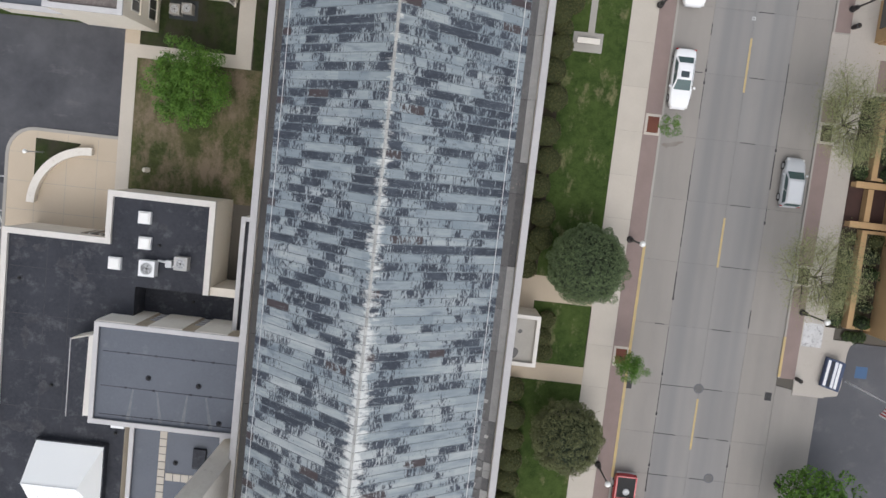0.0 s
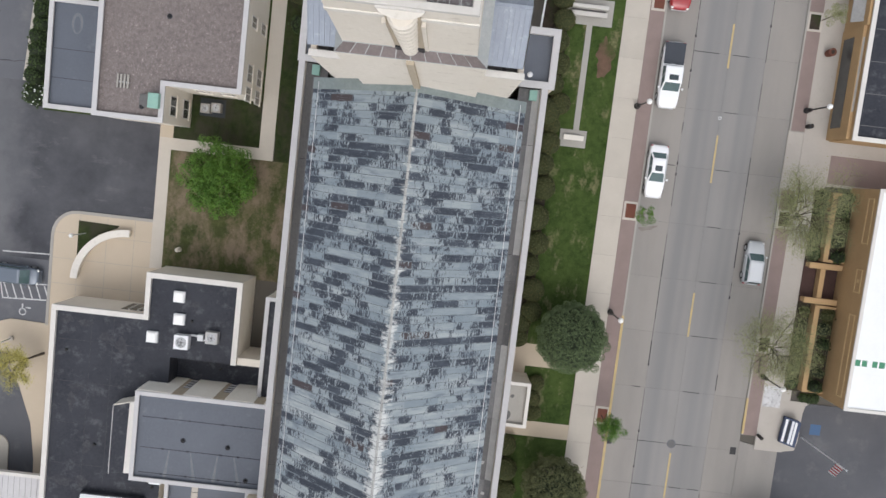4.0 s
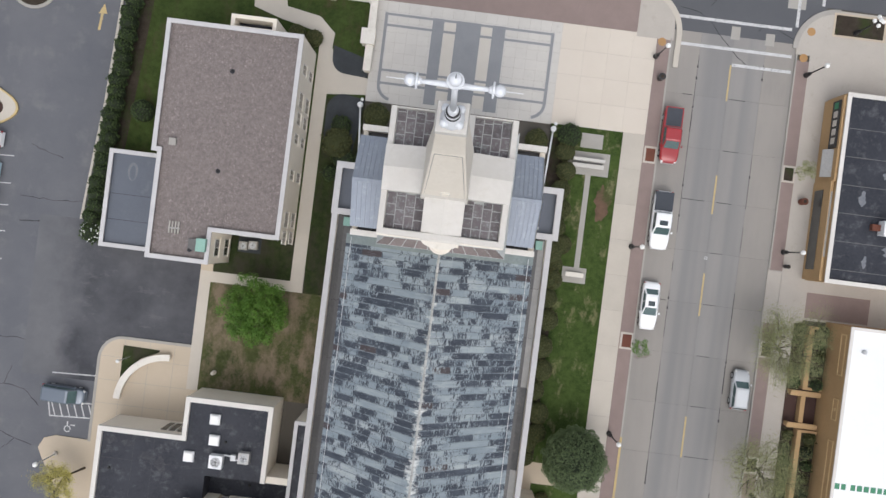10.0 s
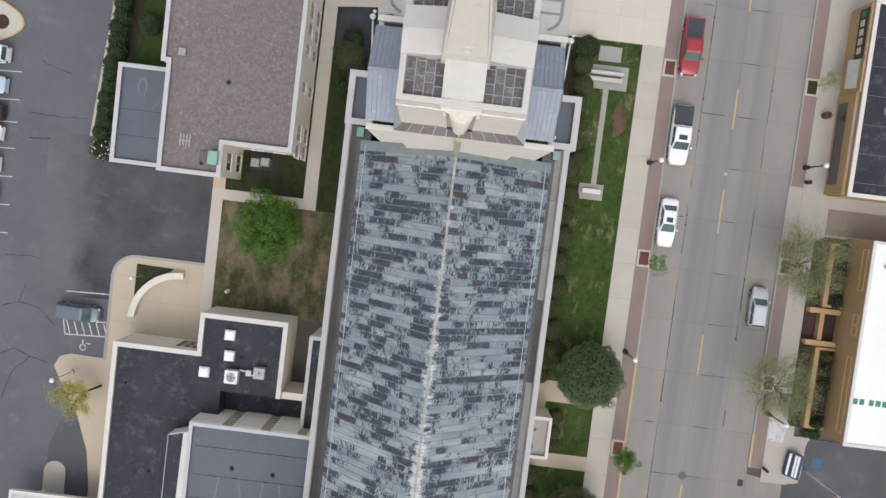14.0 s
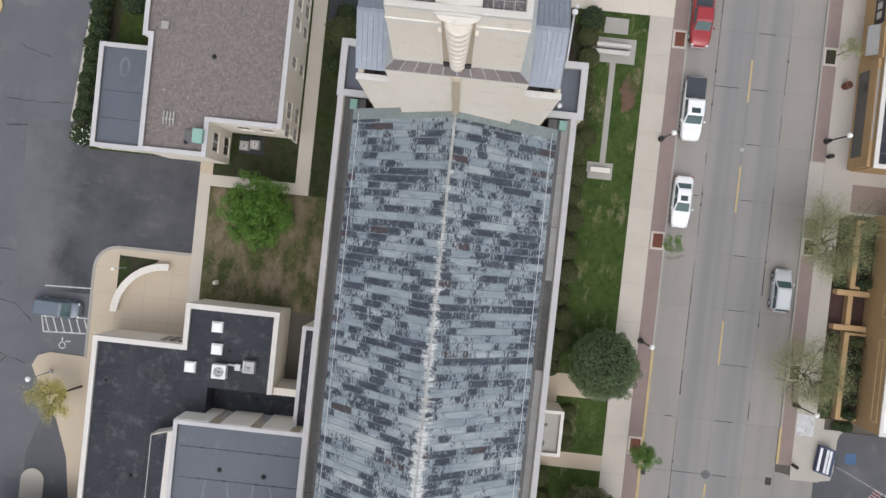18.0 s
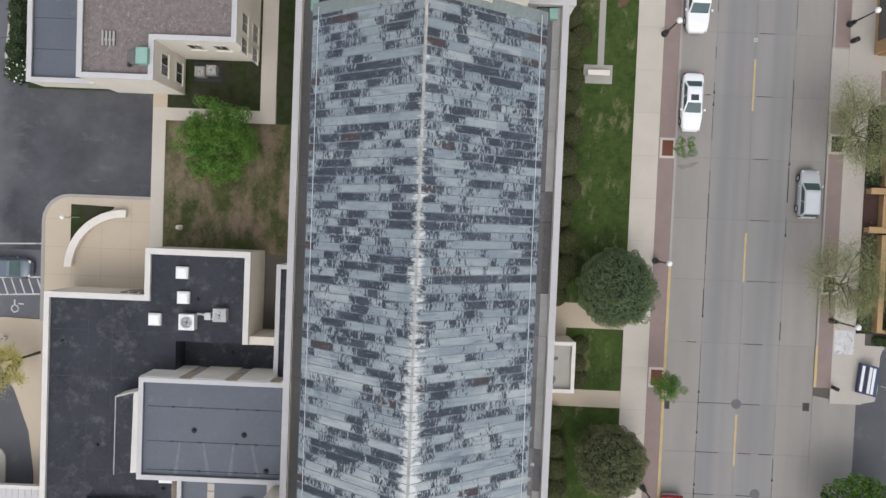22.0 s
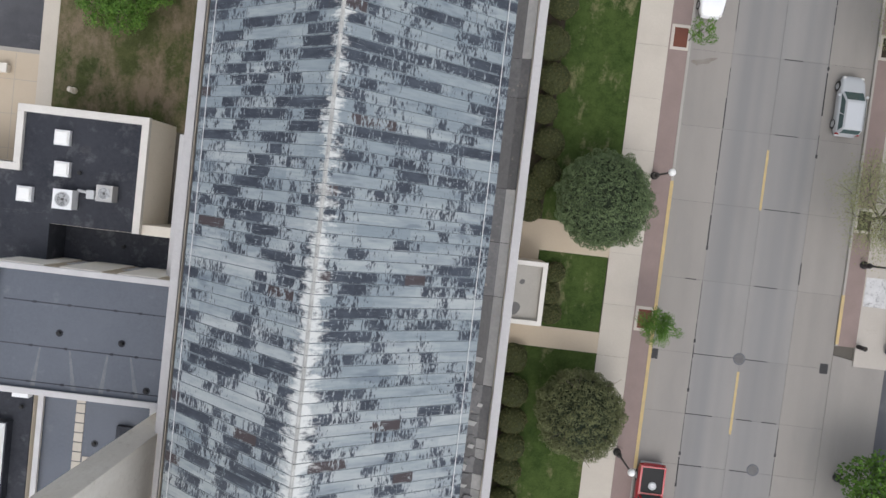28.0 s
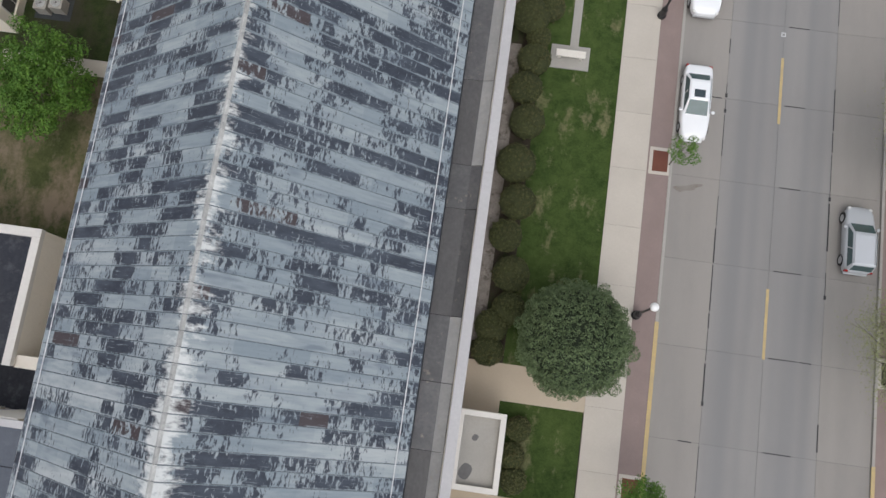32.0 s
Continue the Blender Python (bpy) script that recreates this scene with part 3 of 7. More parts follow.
patch = Shape().prism([(-44.0, 11.0), (-38.2, 11.0), (-36.6, 8.6), (-27.4, 8.6), (-27.4, -0.3), (-34.4, -0.3), (-36.5, -2.4), (-36.5, -5.0), (-44.0, -5.0)], -0.3, 0.004)
setting("asphalt_patch", patch, "asphalt_joined", "darker newer asphalt beside the brown-roofed building", "parking lot")
setting("asphalt_lane", Shape().prism([(-41.6, -40), (-36.6, -40), (-36.6, -15.0), (-38.2, -15.4), (-40.2, -17.6), (-41.2, -20.5)], -0.3, 0.003), "asphalt_new", "darker asphalt lane beside the tan island", "parking lot")

sidewalk = setting("sidewalk", Shape().box(12.8, -160, -0.4, 15.0, 26.3, 0.085), "walk_joint", "pale concrete sidewalk along the street", "pavement")
setting("brick_strip", Shape().box(15.0, -160, -0.4, 16.32, 36.0, 0.115), "brick_strip", "dull red brick paver strip between sidewalk and kerb", "pavement")
setting("kerb", Shape().box(16.32, -160, -0.4, 16.5, 36.2, 0.14), "kerb", "pale concrete kerb of the street", "kerb", 0.02)
setting("driveway", Shape().prism([(28.95, 9.15), (30.35, 9.15), (30.35, 14.5), (28.95, 14.5)], -0.4, 0.06), "walk_east", "grey concrete driveway over the kerb", "pavement")
setting("east_kerb", Shape().box(28.95, -13.9, -0.4, 29.12, 9.15, 0.14).box(28.95, 14.5, -0.4, 29.12, 36.2, 0.14).box(29.12, 14.4, -0.4, 30.35, 14.5, 0.14), "kerb", "pale concrete kerb on the far street side", "kerb", 0.02)
setting("east_brick_strip", Shape().box(29.12, -13.9, -0.4, 30.35, 9.15, 0.115).box(29.12, 14.5, -0.4, 30.35, 35.6, 0.116), "brick_strip", "dull red brick paver strip along the far kerb", "pavement")
setting("east_sidewalk", Shape().box(30.35, -15.2, -0.4, 33.0, 36.5, 0.11).prism([(33.0, 9.9), (60, 9.9), (60, 13.9), (33, 13.9)], -0.4, 0.112), "walk_east", "worn beige concrete sidewalk before the shops", "pavement")
nw = arc(12.9, 37.4, 3.7, 0, 90, 8)
setting("corner_pavement", Shape().prism([(12.9, 36.0), (16.6, 36.0)] + nw, -0.4, 0.118), "walk_east", "worn beige concrete street corner with rounded kerb", "pavement")
setting("corner_kerb", Shape().prism([(16.85, 33.4), (17.35, 33.4)] + arc(12.95, 36.6, 4.45, 0, 90, 12) + arc(12.95, 36.6, 3.9, 90, 0, 12), -0.4, 0.128), "walk", "pale concrete kerb rounding the street corner", "kerb")
ne = arc(32.7, 37.2, 3.8, 90, 180, 8)
setting("east_corner_kerb", Shape().prism(arc(32.9, 36.8, 4.35, 90, 180, 12) + arc(32.9, 36.8, 3.85, 180, 90, 12), -0.4, 0.128), "kerb", "grey concrete kerb rounding the street corner", "kerb")
setting("east_corner_pavement", Shape().prism([(28.95, 36.2), (60, 36.2), (60, 41.0)] + ne, -0.4, 0.118), "walk_east", "beige concrete street corner with rounded kerb", "pavement")
setting("north_brick_walk", Shape().prism([(-40, 36.4), (12.9, 36.4), (12.9, 40.4), (-40, 39.6)], -0.4, 0.119), "brick_strip", "dull red brick walk along the cross street", "pavement")
setting("plaza_concrete", Shape().box(5.5, 26.3, -0.4, 15.0, 36.4, 0.08), "walk_joint", "pale tan concrete forecourt of joined slabs", "pavement")
plaza = setting("plaza", Shape().box(-13.2, 26.2, -0.4, 5.5, 36.4, 0.10), "walk_joint", "paved church forecourt with grey bands", "pavement")
setting("church_lawn", Shape().box(5.6, -9.7 + 2.1, -0.3, 12.8, 26.3, 0.10), "grass", "green mown lawn beside the church", "lawn")
setting("south_lawn", Shape().box(5.6, -60, -0.3, 12.8, -16.35, 0.10), "grass", "green mown lawn beside the church", "lawn")
setting("small_lawn", Shape().box(8.0, -14.9, -0.3, 12.75, -9.7, 0.10), "grass", "small square green lawn by the side entrance", "lawn")
setting("entrance_walk", Shape().box(5.6, -9.7, -0.3, 12.8, -7.6, 0.115).box(5.6, -16.35, -0.3, 12.8, -14.9, 0.116).box(5.6, -14.9, -0.3, 8.0, -9.7, 0.09), "walk_tan", "tan concrete walks to the side entrance", "pavement")
setting("planting_bed", Shape().box(5.6, -7.6, 0.0, 7.9, 25.0, 0.125).box(5.6, -60, 0, 7.3, -16.4, 0.125), "mulch", "dark mulched bed along the church wall", "bed")
setting("gravel_bed", Shape().box(5.6, -6.5, 0.0, 6.6, 12.0, 0.14), "gravel_bed", "pale gravel strip along the church wall", "bed")
setting("west_lawn", Shape().prism([(-26.3, -4.6), (-14.0, -4.6), (-14.0, 6.35), (-26.3, 6.35)], -0.3, 0.09), "grass_bare", "patchy lawn with bare brown earth", "lawn")
setting("north_west_lawn", Shape().box(-38.0, 8.6, -0.3, -13.3, 36.2, 0.07), "grass_deep", "deep green lawn round the brown-roofed building", "lawn")
setting("hedge_mulch", Shape().prism([(-37.4, 34.4), (-35.2, 34.4), (-36.4, 18.3), (-38.6, 11.0)], 0, 0.082), "mulch", "brown mulch under the hedge", "bed")
setting("driveway_patch", Shape().box(33.1, 10.15, 0.0, 39.5, 12.7, 0.116), "brick_strip", "brown paved patch beside the office", "pavement")
setting("shop_side_walk", Shape().box(33.0, 32.0, -0.4, 60, 36.2, 0.109), "walk_east", "worn beige concrete beside the shop", "pavement")
setting("bare_patch", Shape().prism([(11.6 + (0.75 + 0.12 * math.sin(5 * t) + 0.10 * math.sin(11 * t)) * math.cos(t), 18.9 + (1.7 + 0.25 * math.cos(3 * t) + 0.18 * math.sin(8 * t)) * math.sin(t)) for t in [i * math.pi / 24 for i in range(48)]], 0.05, 0.104), "earth_patch", "reddish bare earth patch in the lawn", "bed")
# The narrow southern strip paints the church's shadow; further north is dark growth.
setting("shade_turf", Shape().box(-14.75, -5.0, -0.3, -13.2, 6.35, 0.098).box(-17.0, 6.35, -0.3, -13.2, 26.0, 0.098), "grass_dark", "dark turf beside the church, wall shadow painted into its strip", "lawn")
setting("door_slab", box(-27.4, 7.4, -0.3, -26.2, 8.6, 0.122), "walk_tan", "tan concrete slab at the house corner", "pavement")
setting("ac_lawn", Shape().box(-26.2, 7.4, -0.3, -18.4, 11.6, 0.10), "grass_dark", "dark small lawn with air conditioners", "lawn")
wk = Shape().box(-27.4, -4.6, -0.3, -26.3, 6.35, 0.12).box(-27.4, 6.35, -0.3, -17.1, 7.4, 0.121).box(-18.4, 7.4, -0.3, -17.1, 31.0, 0.12)
wk.prism([(-18.4, 31.0), (-17.1, 31.0), (-17.0, 32.5), (-18.6, 34.0), (-22.0, 34.6), (-22.4, 36.4), (-25.4, 36.4), (-25.3, 34.2), (-22.5, 33.3), (-19.4, 32.6)], -0.3, 0.119)
wk.prism([(-17.1, 26.4), (-13.2, 26.8), (-13.2, 28.4), (-15.2, 28.8), (-17.1, 31.0)], -0.3, 0.118)
setting("garden_walk", wk, "walk", "pale concrete garden walks", "pavement")
setting("mulch_bed", Shape().prism([(-16.9, 21.5), (-13.9, 20.5), (-13.2, 26.3)] + arc(-15.3, 25.0, 1.6, 90, 180, 7), 0, 0.125).prism([(-13.3, 30.3), (-16.95, 31.3)] + arc(-15.45, 30.1, 1.5, 180, 262, 7) + [(-13.3, 28.45)], 0, 0.126), "dark_mulch", "dark mulch beds at the forecourt", "bed")
pt = [(-36.4, -11), (-36.4, -2.6)] + [(x, y) for x, y in arc(-34.2, -2.5, 2.2, 180, 90, 6)] + [(-27.4, -0.3), (-27.4, -4.6), (-26.0, -4.6), (-26.0, -11)]
setting("patio", Shape().prism(pt, -0.3, 0.09), "walk_tan", "tan concrete entrance patio with rounded corner", "pavement")
setting("patio_kerb", Shape().prism([(-36.55, -11), (-36.55, -2.6)] + arc(-34.2, -2.5, 2.35, 180, 90, 6) + [(-27.4, -0.15), (-27.4, -0.42)] + arc(-34.2, -2.5, 2.08, 90, 180, 6) + [(-36.28, -11)], -0.3, 0.13), "kerb", "rounded pale patio kerb", "kerb")
isl = [(-41.4, -12.2), (-40.9, -11.2), (-39.8, -10.8), (-36.4, -10.9), (-33.3, -11), (-33.3, -40), (-36.6, -40), (-36.8, -24), (-37.3, -20.5), (-38.6, -17.0), (-40.8, -13.4)]
setting("tan_island", Shape().prism(isl, -0.3, 0.10), "walk_tan", "tan concrete island with rounded kerb", "pavement")


# ---- church ----
AX, RIDGE, EAVE, HALF = -3.95, 19.3, 13.1, 7.8
S_END, N_END = -34.0, 12.9
church = thing("church", "large cream limestone church with a peeling metal gable roof and tower", "church", (AX, -5, 0))
W0, E0 = -13.68, 5.72
part("west_wall", Shape().box(W0, S_END, 0, W0 + 0.48, 14.5, 9.2), "limestone", church)
part("east_wall", Shape().box(E0 - 0.48, S_END, 0, E0, 14.5, 9.2), "limestone", church)
part("gable_wall", Shape().box(W0, S_END - 0.6, 0, E0, S_END, 12.0), "limestone", church)
part("west_coping", box(W0 - 0.06, S_END, 9.2, W0 + 0.44, 14.5, 9.45), "parapet", church, "grey stone coping", bevel=0.03)
part("east_coping", box(E0 - 0.44, S_END, 9.2, E0 + 0.06, 14.5, 9.45), "parapet", church, "grey stone coping", bevel=0.03)
west_gutter = part("west_gutter", box(W0 + 0.48, S_END, 8.3, AX - HALF + 0.3, 14.5, 8.72), "rubber", church, "dull lead gutter")
east_gutter = part("east_gutter", box(AX + HALF - 0.3, S_END, 8.3, E0 - 0.48, 14.5, 8.72), "rubber", church, "dull lead gutter with tan stains")
part("clerestory_west", box(AX - HALF + 0.12, S_END, 8.75, AX - HALF + 0.5, N_END, EAVE - 0.1), "under_roof", church)
part("clerestory_east", box(AX + HALF - 0.5, S_END, 8.75, AX + HALF - 0.12, N_END, EAVE - 0.1), "under_roof", church)
deck = Shape().add([(AX - HALF, S_END, EAVE - 0.02), (AX, S_END, RIDGE - 0.02), (AX + HALF, S_END, EAVE - 0.02), (AX - HALF, N_END, EAVE - 0.02), (AX, N_END, RIDGE - 0.02), (AX + HALF, N_END, EAVE - 0.02),
                    (AX - HALF + 0.1, S_END, EAVE - 0.3), (AX + HALF - 0.1, S_END, EAVE - 0.3), (AX - HALF + 0.1, N_END, EAVE - 0.3), (AX + HALF - 0.1, N_END, EAVE - 0.3)],
                   [(0, 1, 4, 3), (1, 2, 5, 4), (0, 6, 7, 2, 1), (3, 4, 5, 9, 8), (6, 8, 9, 7), (0, 3, 8, 6), (2, 7, 9, 5)])
roof = part("roof", deck, "under_roof", church, "gable roof of pale peeling metal sheets")


def coped_block(parent, x0, y0, x1, y1, h, wall, coping, top, rim=0.55, drop=0.5, names=("wall", "coping", "roof_surface")):
    """A flat-roofed block: four walls up to a parapet with coping, and a sunken roof surface."""
    part(names[0], Shape().ring(rect(x0, y0, x1, y1), inset(x0, y0, x1, y1, rim - 0.08), 0, h - 0.12), wall, parent)
    part(names[1], Shape().ring(inset(x0, y0, x1, y1, -0.04), inset(x0, y0, x1, y1, rim), h - 0.12, h), coping, parent, bevel=0.02)
    part(names[2], Shape().prism(inset(x0, y0, x1, y1, rim - 0.1), h - drop - 0.3, h - drop), top, parent)


# low blocks beside the tower
for side, x0, x1 in (("west", -13.8, -10.03), ("east", 2.33, 6.2)):
    part(side + "_aisle_wall", Shape().ring(rect(x0, 14.5, x1, 19.05), inset(x0, 14.5, x1, 19.05, 0.45), 0, 9.2), "limestone", church)
    part(side + "_aisle_coping", Shape().ring(inset(x0, 14.5, x1, 19.05, -0.05), inset(x0, 14.5, x1, 19.05, 0.5), 9.2, 9.46), "parapet", church, "grey stone coping", bevel=0.03)
    part(side + "_aisle_roof", Shape().prism(inset(x0, 14.5, x1, 19.05, 0.4), 8.4, 8.85), "membrane_blue", church)

# tower
TX = -3.98
tower = thing("church_tower", "tall cream limestone church tower with blue metal shoulder roofs", "tower", (TX, 16.8, 0))
part("shoulder_wall_south", Shape().box(-10.05, 12.88, 0, 2.35, 13.22, 25.2), "limestone", tower)
part("shoulder_wall_north", Shape().box(-10.05, 19.95, 0, 2.35, 20.3, 25.2), "limestone", tower)
part("shoulder_wall_west", Shape().box(-10.05, 13.22, 0, -9.7, 19.95, 25.0), "limestone", tower)
part("shoulder_wall_east", Shape().box(2.0, 13.22, 0, 2.35, 19.95, 25.0), "limestone", tower)
part("shoulder_floor", Shape().box(-9.7, 13.22, 24.4, 2.0, 19.95, 24.6), "gutter", tower)
for a, b in ((-10.1, -7.84), (0.01, 2.4)):
    for c, d in ((12.84, 13.24), (19.93, 20.34)):
        part("shoulder_coping", Shape().box(a, c, 25.2, b, d, 25.38), "white_coping", tower, "pale stone coping", bevel=0.02)
    part("shoulder_vent", Shape().tube((a + 1.2, 13.4, 24.6), (a + 1.2, 13.4, 25.0), 0.13), "black", tower, "small dark vent pipe")
for side, x0, x1 in (("west", -10.12, -7.6), ("east", -0.2, 2.22)):
    g = Shape().add([(x, y, z) for x in (x0, x1) for y, z in ((13.42, 25.75), (16.45, 27.55), (19.55, 25.75), (19.55, 25.63), (16.45, 27.43), (13.42, 25.63))],
                    [(0, 6, 7, 1), (1, 7, 8, 2), (5, 4, 10, 11), (4, 3, 9, 10), (0, 1, 4, 5), (1, 2, 3, 4), (6, 11, 10, 7), (7, 10, 9, 8), (0, 5, 11, 6), (2, 8, 9, 3)])
    sr = part(side + "_shoulder_roof", g, "blue_metal", tower, "blue standing-seam metal gable roof")
    part("gable_end", Shape().add([(x, y, z) for x in ((-9.98, -9.75) if side == "west" else (2.05, 2.28)) for y, z in ((13.5, 24.6), (19.5, 24.6), (19.5, 25.64), (16.45, 27.43), (13.5, 25.64))],
                                  [(0, 1, 2, 3, 4), (9, 8, 7, 6, 5), (0, 4, 9, 5), (1, 6, 7, 2)]), "limestone", sr)
    part("ridge_cap", Shape().box(x0, 16.33, 27.5, x1, 16.57, 27.62), "blue_metal", sr, bevel=0.03)
    for i in range(9):
        x = x0 + 0.03 + (x1 - x0 - 0.06) * i / 8
        s = Shape()
        for (ya, za), (yb, zb) in (((13.42, 25.75), (16.45, 27.55)), ((16.45, 27.55), (19.55, 25.75))):
            s.add([(x - 0.025, ya, za), (x + 0.025, ya, za), (x + 0.025, yb, zb), (x - 0.025, yb, zb), (x - 0.025, ya, za + 0.07), (x + 0.025, ya, za + 0.07), (x + 0.025, yb, zb + 0.07), (x - 0.025, yb, zb + 0.07)],
                  [(4, 5, 6, 7), (0, 1, 5, 4), (1, 2, 6, 5), (2, 3, 7, 6), (3, 0, 4, 7)])
        part("seam", s, "blue_metal", sr)
# middle stage with slate-covered ledge
part("middle_stage", Shape().box(-7.83, 12.52, 13.0, 0.0, 20.2, 30.5), "limestone", tower)
part("ledge", Shape().prism(rect(-7.83, 12.5, 0.0, 20.2), 30.5, 31.05, rect(-7.38, 13.02, -0.58, 19.65)), "slate_joint", tower, "sloping slate ledge")
part("shaft", Shape().prism(rect(-7.40, 13.03, -0.56, 19.62), 31.0, 40.1, rect(-7.08, 13.1, -0.92, 19.27)), "limestone", tower)
part("parapet", Shape().ring(rect(-7.08, 13.1, -0.92, 19.27), rect(-6.78, 13.40, -1.22, 19.2), 40.1, 40.44), "bleached_stone", tower, bevel=0.03)
part("cornice", Shape().ring(inset(-7.1, 13.1, -0.9, 19.27, -0.08), inset(-7.08, 13.1, -0.92, 19.27, 0.05), 38.3, 38.8), "limestone_pale", tower, bevel=0.03)
# low gabled arms between the corner terraces
x0, x1, y0, y1 = -4.97, -3.03, 15.2, 17.4


def gabled_arm(name, a, b, c, d, along, hi, lo, rise=0.3):
    """A stone arm with a flat ridge from the spire (height hi) out to the parapet (height lo)."""
    mx, my = (a + c) / 2, (b + d) / 2
    if along == "x":
        inner, outer = (c, a) if c < -4 else (a, c)
        pts = [(outer, b, lo), (outer, my, lo + rise), (outer, d, lo), (inner, b, hi), (inner, my, hi + rise), (inner, d, hi)]
    else:
        inner, outer = (d, b) if d < 16 else (b, d)
        pts = [(a, outer, lo), (mx, outer, lo + rise), (c, outer, lo), (a, inner, hi), (mx, inner, hi + rise), (c, inner, hi)]
    v = pts + [(x, y, 39.9) for x, y, _ in pts]
    part(name, Shape().add(v, [(0, 1, 4, 3), (1, 2, 5, 4), (0, 6, 7, 8, 2, 1), (3, 4, 5, 11, 10, 9), (0, 3, 9, 6), (2, 8, 11, 5)]), "bleached_stone", tower, "bleached white stone arm")


gabled_arm("south_arm", x0, 13.02, x1, y0, "y", 41.2, 40.12, 0.16)
gabled_arm("north_arm", x0, y1, x1, 19.26, "y", 41.2, 40.45, 0.22)
gabled_arm("west_arm", -7.08, y0, x0, y1, "x", 41.2, 40.6)
gabled_arm("east_arm", x1, y0, -0.92, y1, "x", 41.2, 40.6)
# spire
part("spire_base", Shape().prism(rect(-5.22, 15.0, -2.88, 17.6), 40.0, 42.4, rect(-5.10, 15.10, -3.00, 17.5)), "limestone_pale", tower, bevel=0.04)
part("spire_lower", Shape().prism(rect(-5.10, 15.10, -3.00, 17.5), 42.4, 52.0, rect(-4.62, 15.92, -3.48, 16.98)), "limestone", tower, bevel=0.04)
part("spire_upper", Shape().prism(rect(-4.62, 15.92, -3.48, 16.98), 52.0, 56.0, rect(-4.48, 16.02, -3.62, 16.86)), "limestone", tower, bevel=0.03)
part("spire_cap", Shape().prism(rect(-4.52, 15.97, -3.58, 16.9), 56.0, 56.3, rect(-4.49, 16.0, -3.61, 16.87)), "bleached_stone", tower, "pale square cap stone", bevel=0.03)
part("rib", Shape().box(-4.16, 12.3, 18.6, -3.74, 12.54, 30.3), "tan_stone", tower, "tan stained stone rib", bevel=0.03)
# Slab proud of the shaft; its darker tan paints the cavity's shade.
part("spout_recess", Shape().box(-4.69, 12.97, 31.05, -3.21, 13.12, 39.5), "tan_stone", tower, "tan slab painting the shaded recess behind the spout")
# Core coloured dark so the gaps between the rings read as shaded.
part("spout", Shape().lathe((-3.95, 13.05, 30.75), [(0.20, 0), (0.28, 0.3), (0.48, 8.6), (0.3, 8.65)], 18), "gutter", tower, "rain spout core, dark to paint the shade between its rings")
for i in range(9):
    r = 0.33 + 0.025 * i
    part("spout_ring", Shape().lathe((-3.95, 13.05, 31.1 + 0.95 * i), [(r, 0), (r + 0.10, 0.12), (r + 0.10, 0.58), (r, 0.72)], 18), "limestone", tower, "raised stone ring")
half = [math.pi * i / 12 for i in range(12, -1, -1)]
for r, d, z0, z1 in ((0.96, 0.42, 39.84, 40.06), (0.80, 0.34, 39.60, 39.80), (0.64, 0.27, 39.36, 39.56)):
    part("spout_hood", Shape().prism([(-3.99 + (r - 0.08) * math.cos(a), 13.1 - (d - 0.05) * math.sin(a)) for a in half], z0, z1, [(-3.99 + r * math.cos(a), 13.1 - d * math.sin(a)) for a in half]), "limestone_pale", tower, "rounded stone tier over the spout", bevel=0.02)
for x in (-4.78, -3.12):
    part("bracket", Shape().add([(x - 0.09, 13.1, 31.0), (x + 0.09, 13.1, 31.0), (x + 0.09, 12.98, 31.0), (x - 0.09, 12.98, 31.0), (x - 0.09, 13.1, 38.0), (x + 0.09, 13.1, 38.0), (x + 0.09, 12.86, 38.0), (x - 0.09, 12.86, 38.0)],
                                [(0, 1, 2, 3), (7, 6, 5, 4), (0, 4, 5, 1), (1, 5, 6, 2), (2, 6, 7, 3), (3, 7, 4, 0)]), "limestone", tower, "slender stone bracket")
# Black blocks on the wall face paint the darkness of two notches.
for a, b in ((-4.68, -4.3), (-3.6, -3.22)):
    part("drain_notch", Shape().box(a, 12.9, 30.9, b, 13.1, 31.9), "black", tower, "black block painting a dark notch")
panel = part("panel", Shape().ring([(-4.25, 42.9), (-3.79, 42.9), (-3.79, 43.7), (-4.25, 43.7)], [(-4.16, 42.99), (-3.88, 42.99), (-3.88, 43.6), (-4.16, 43.6)], -0.05, 0.04), "limestone_pale", tower, "small framed stone panel")
for v in panel.data.vertices:
    v.co = (v.co.x, 15.17 - v.co.z + (v.co.y - 43.2) * 0.085, v.co.y)
part("scar", Shape().box(-6.8, 13.44, 40.1, -6.72, 13.52, 40.24), "black", tower, "dark drain at the terrace corner")
for p, q in (((-4.98, 15.11, 42.4), (-4.52, 15.90, 51.8)), ((-3.12, 15.11, 42.4), (-3.58, 15.90, 51.8)), ((-4.52, 15.90, 51.8), (-3.58, 15.90, 51.8))):
    part("panel_joint", Shape().tube(p, q, 0.011, n=6), "gutter", tower, "dark weathered joint")
CX, CY = -4.05, 16.4
cross = thing("cross", "silver metal cross with ball ends on a ringed base", "cross", (CX, CY, 56.3))
part("base", Shape().lathe((CX, CY, 56.3), [(0.33, 0), (0.34, 0.16), (0.30, 0.34), (0.24, 0.46), (0.26, 0.58), (0.25, 0.70), (0.18, 0.82), (0.20, 0.96), (0.20, 1.06), (0.13, 1.20), (0.15, 1.34), (0.15, 1.42), (0.09, 1.60)], 20), "silver", cross, smooth=True)
for i in range(4):
    a = math.pi / 4 + math.pi / 2 * i
    part("scroll", Shape().ball((CX + 0.29 * math.cos(a), CY + 0.29 * math.sin(a), 56.62), 0.13, 12, 8, 1.5), "silver", cross, "rounded metal scroll", smooth=True)
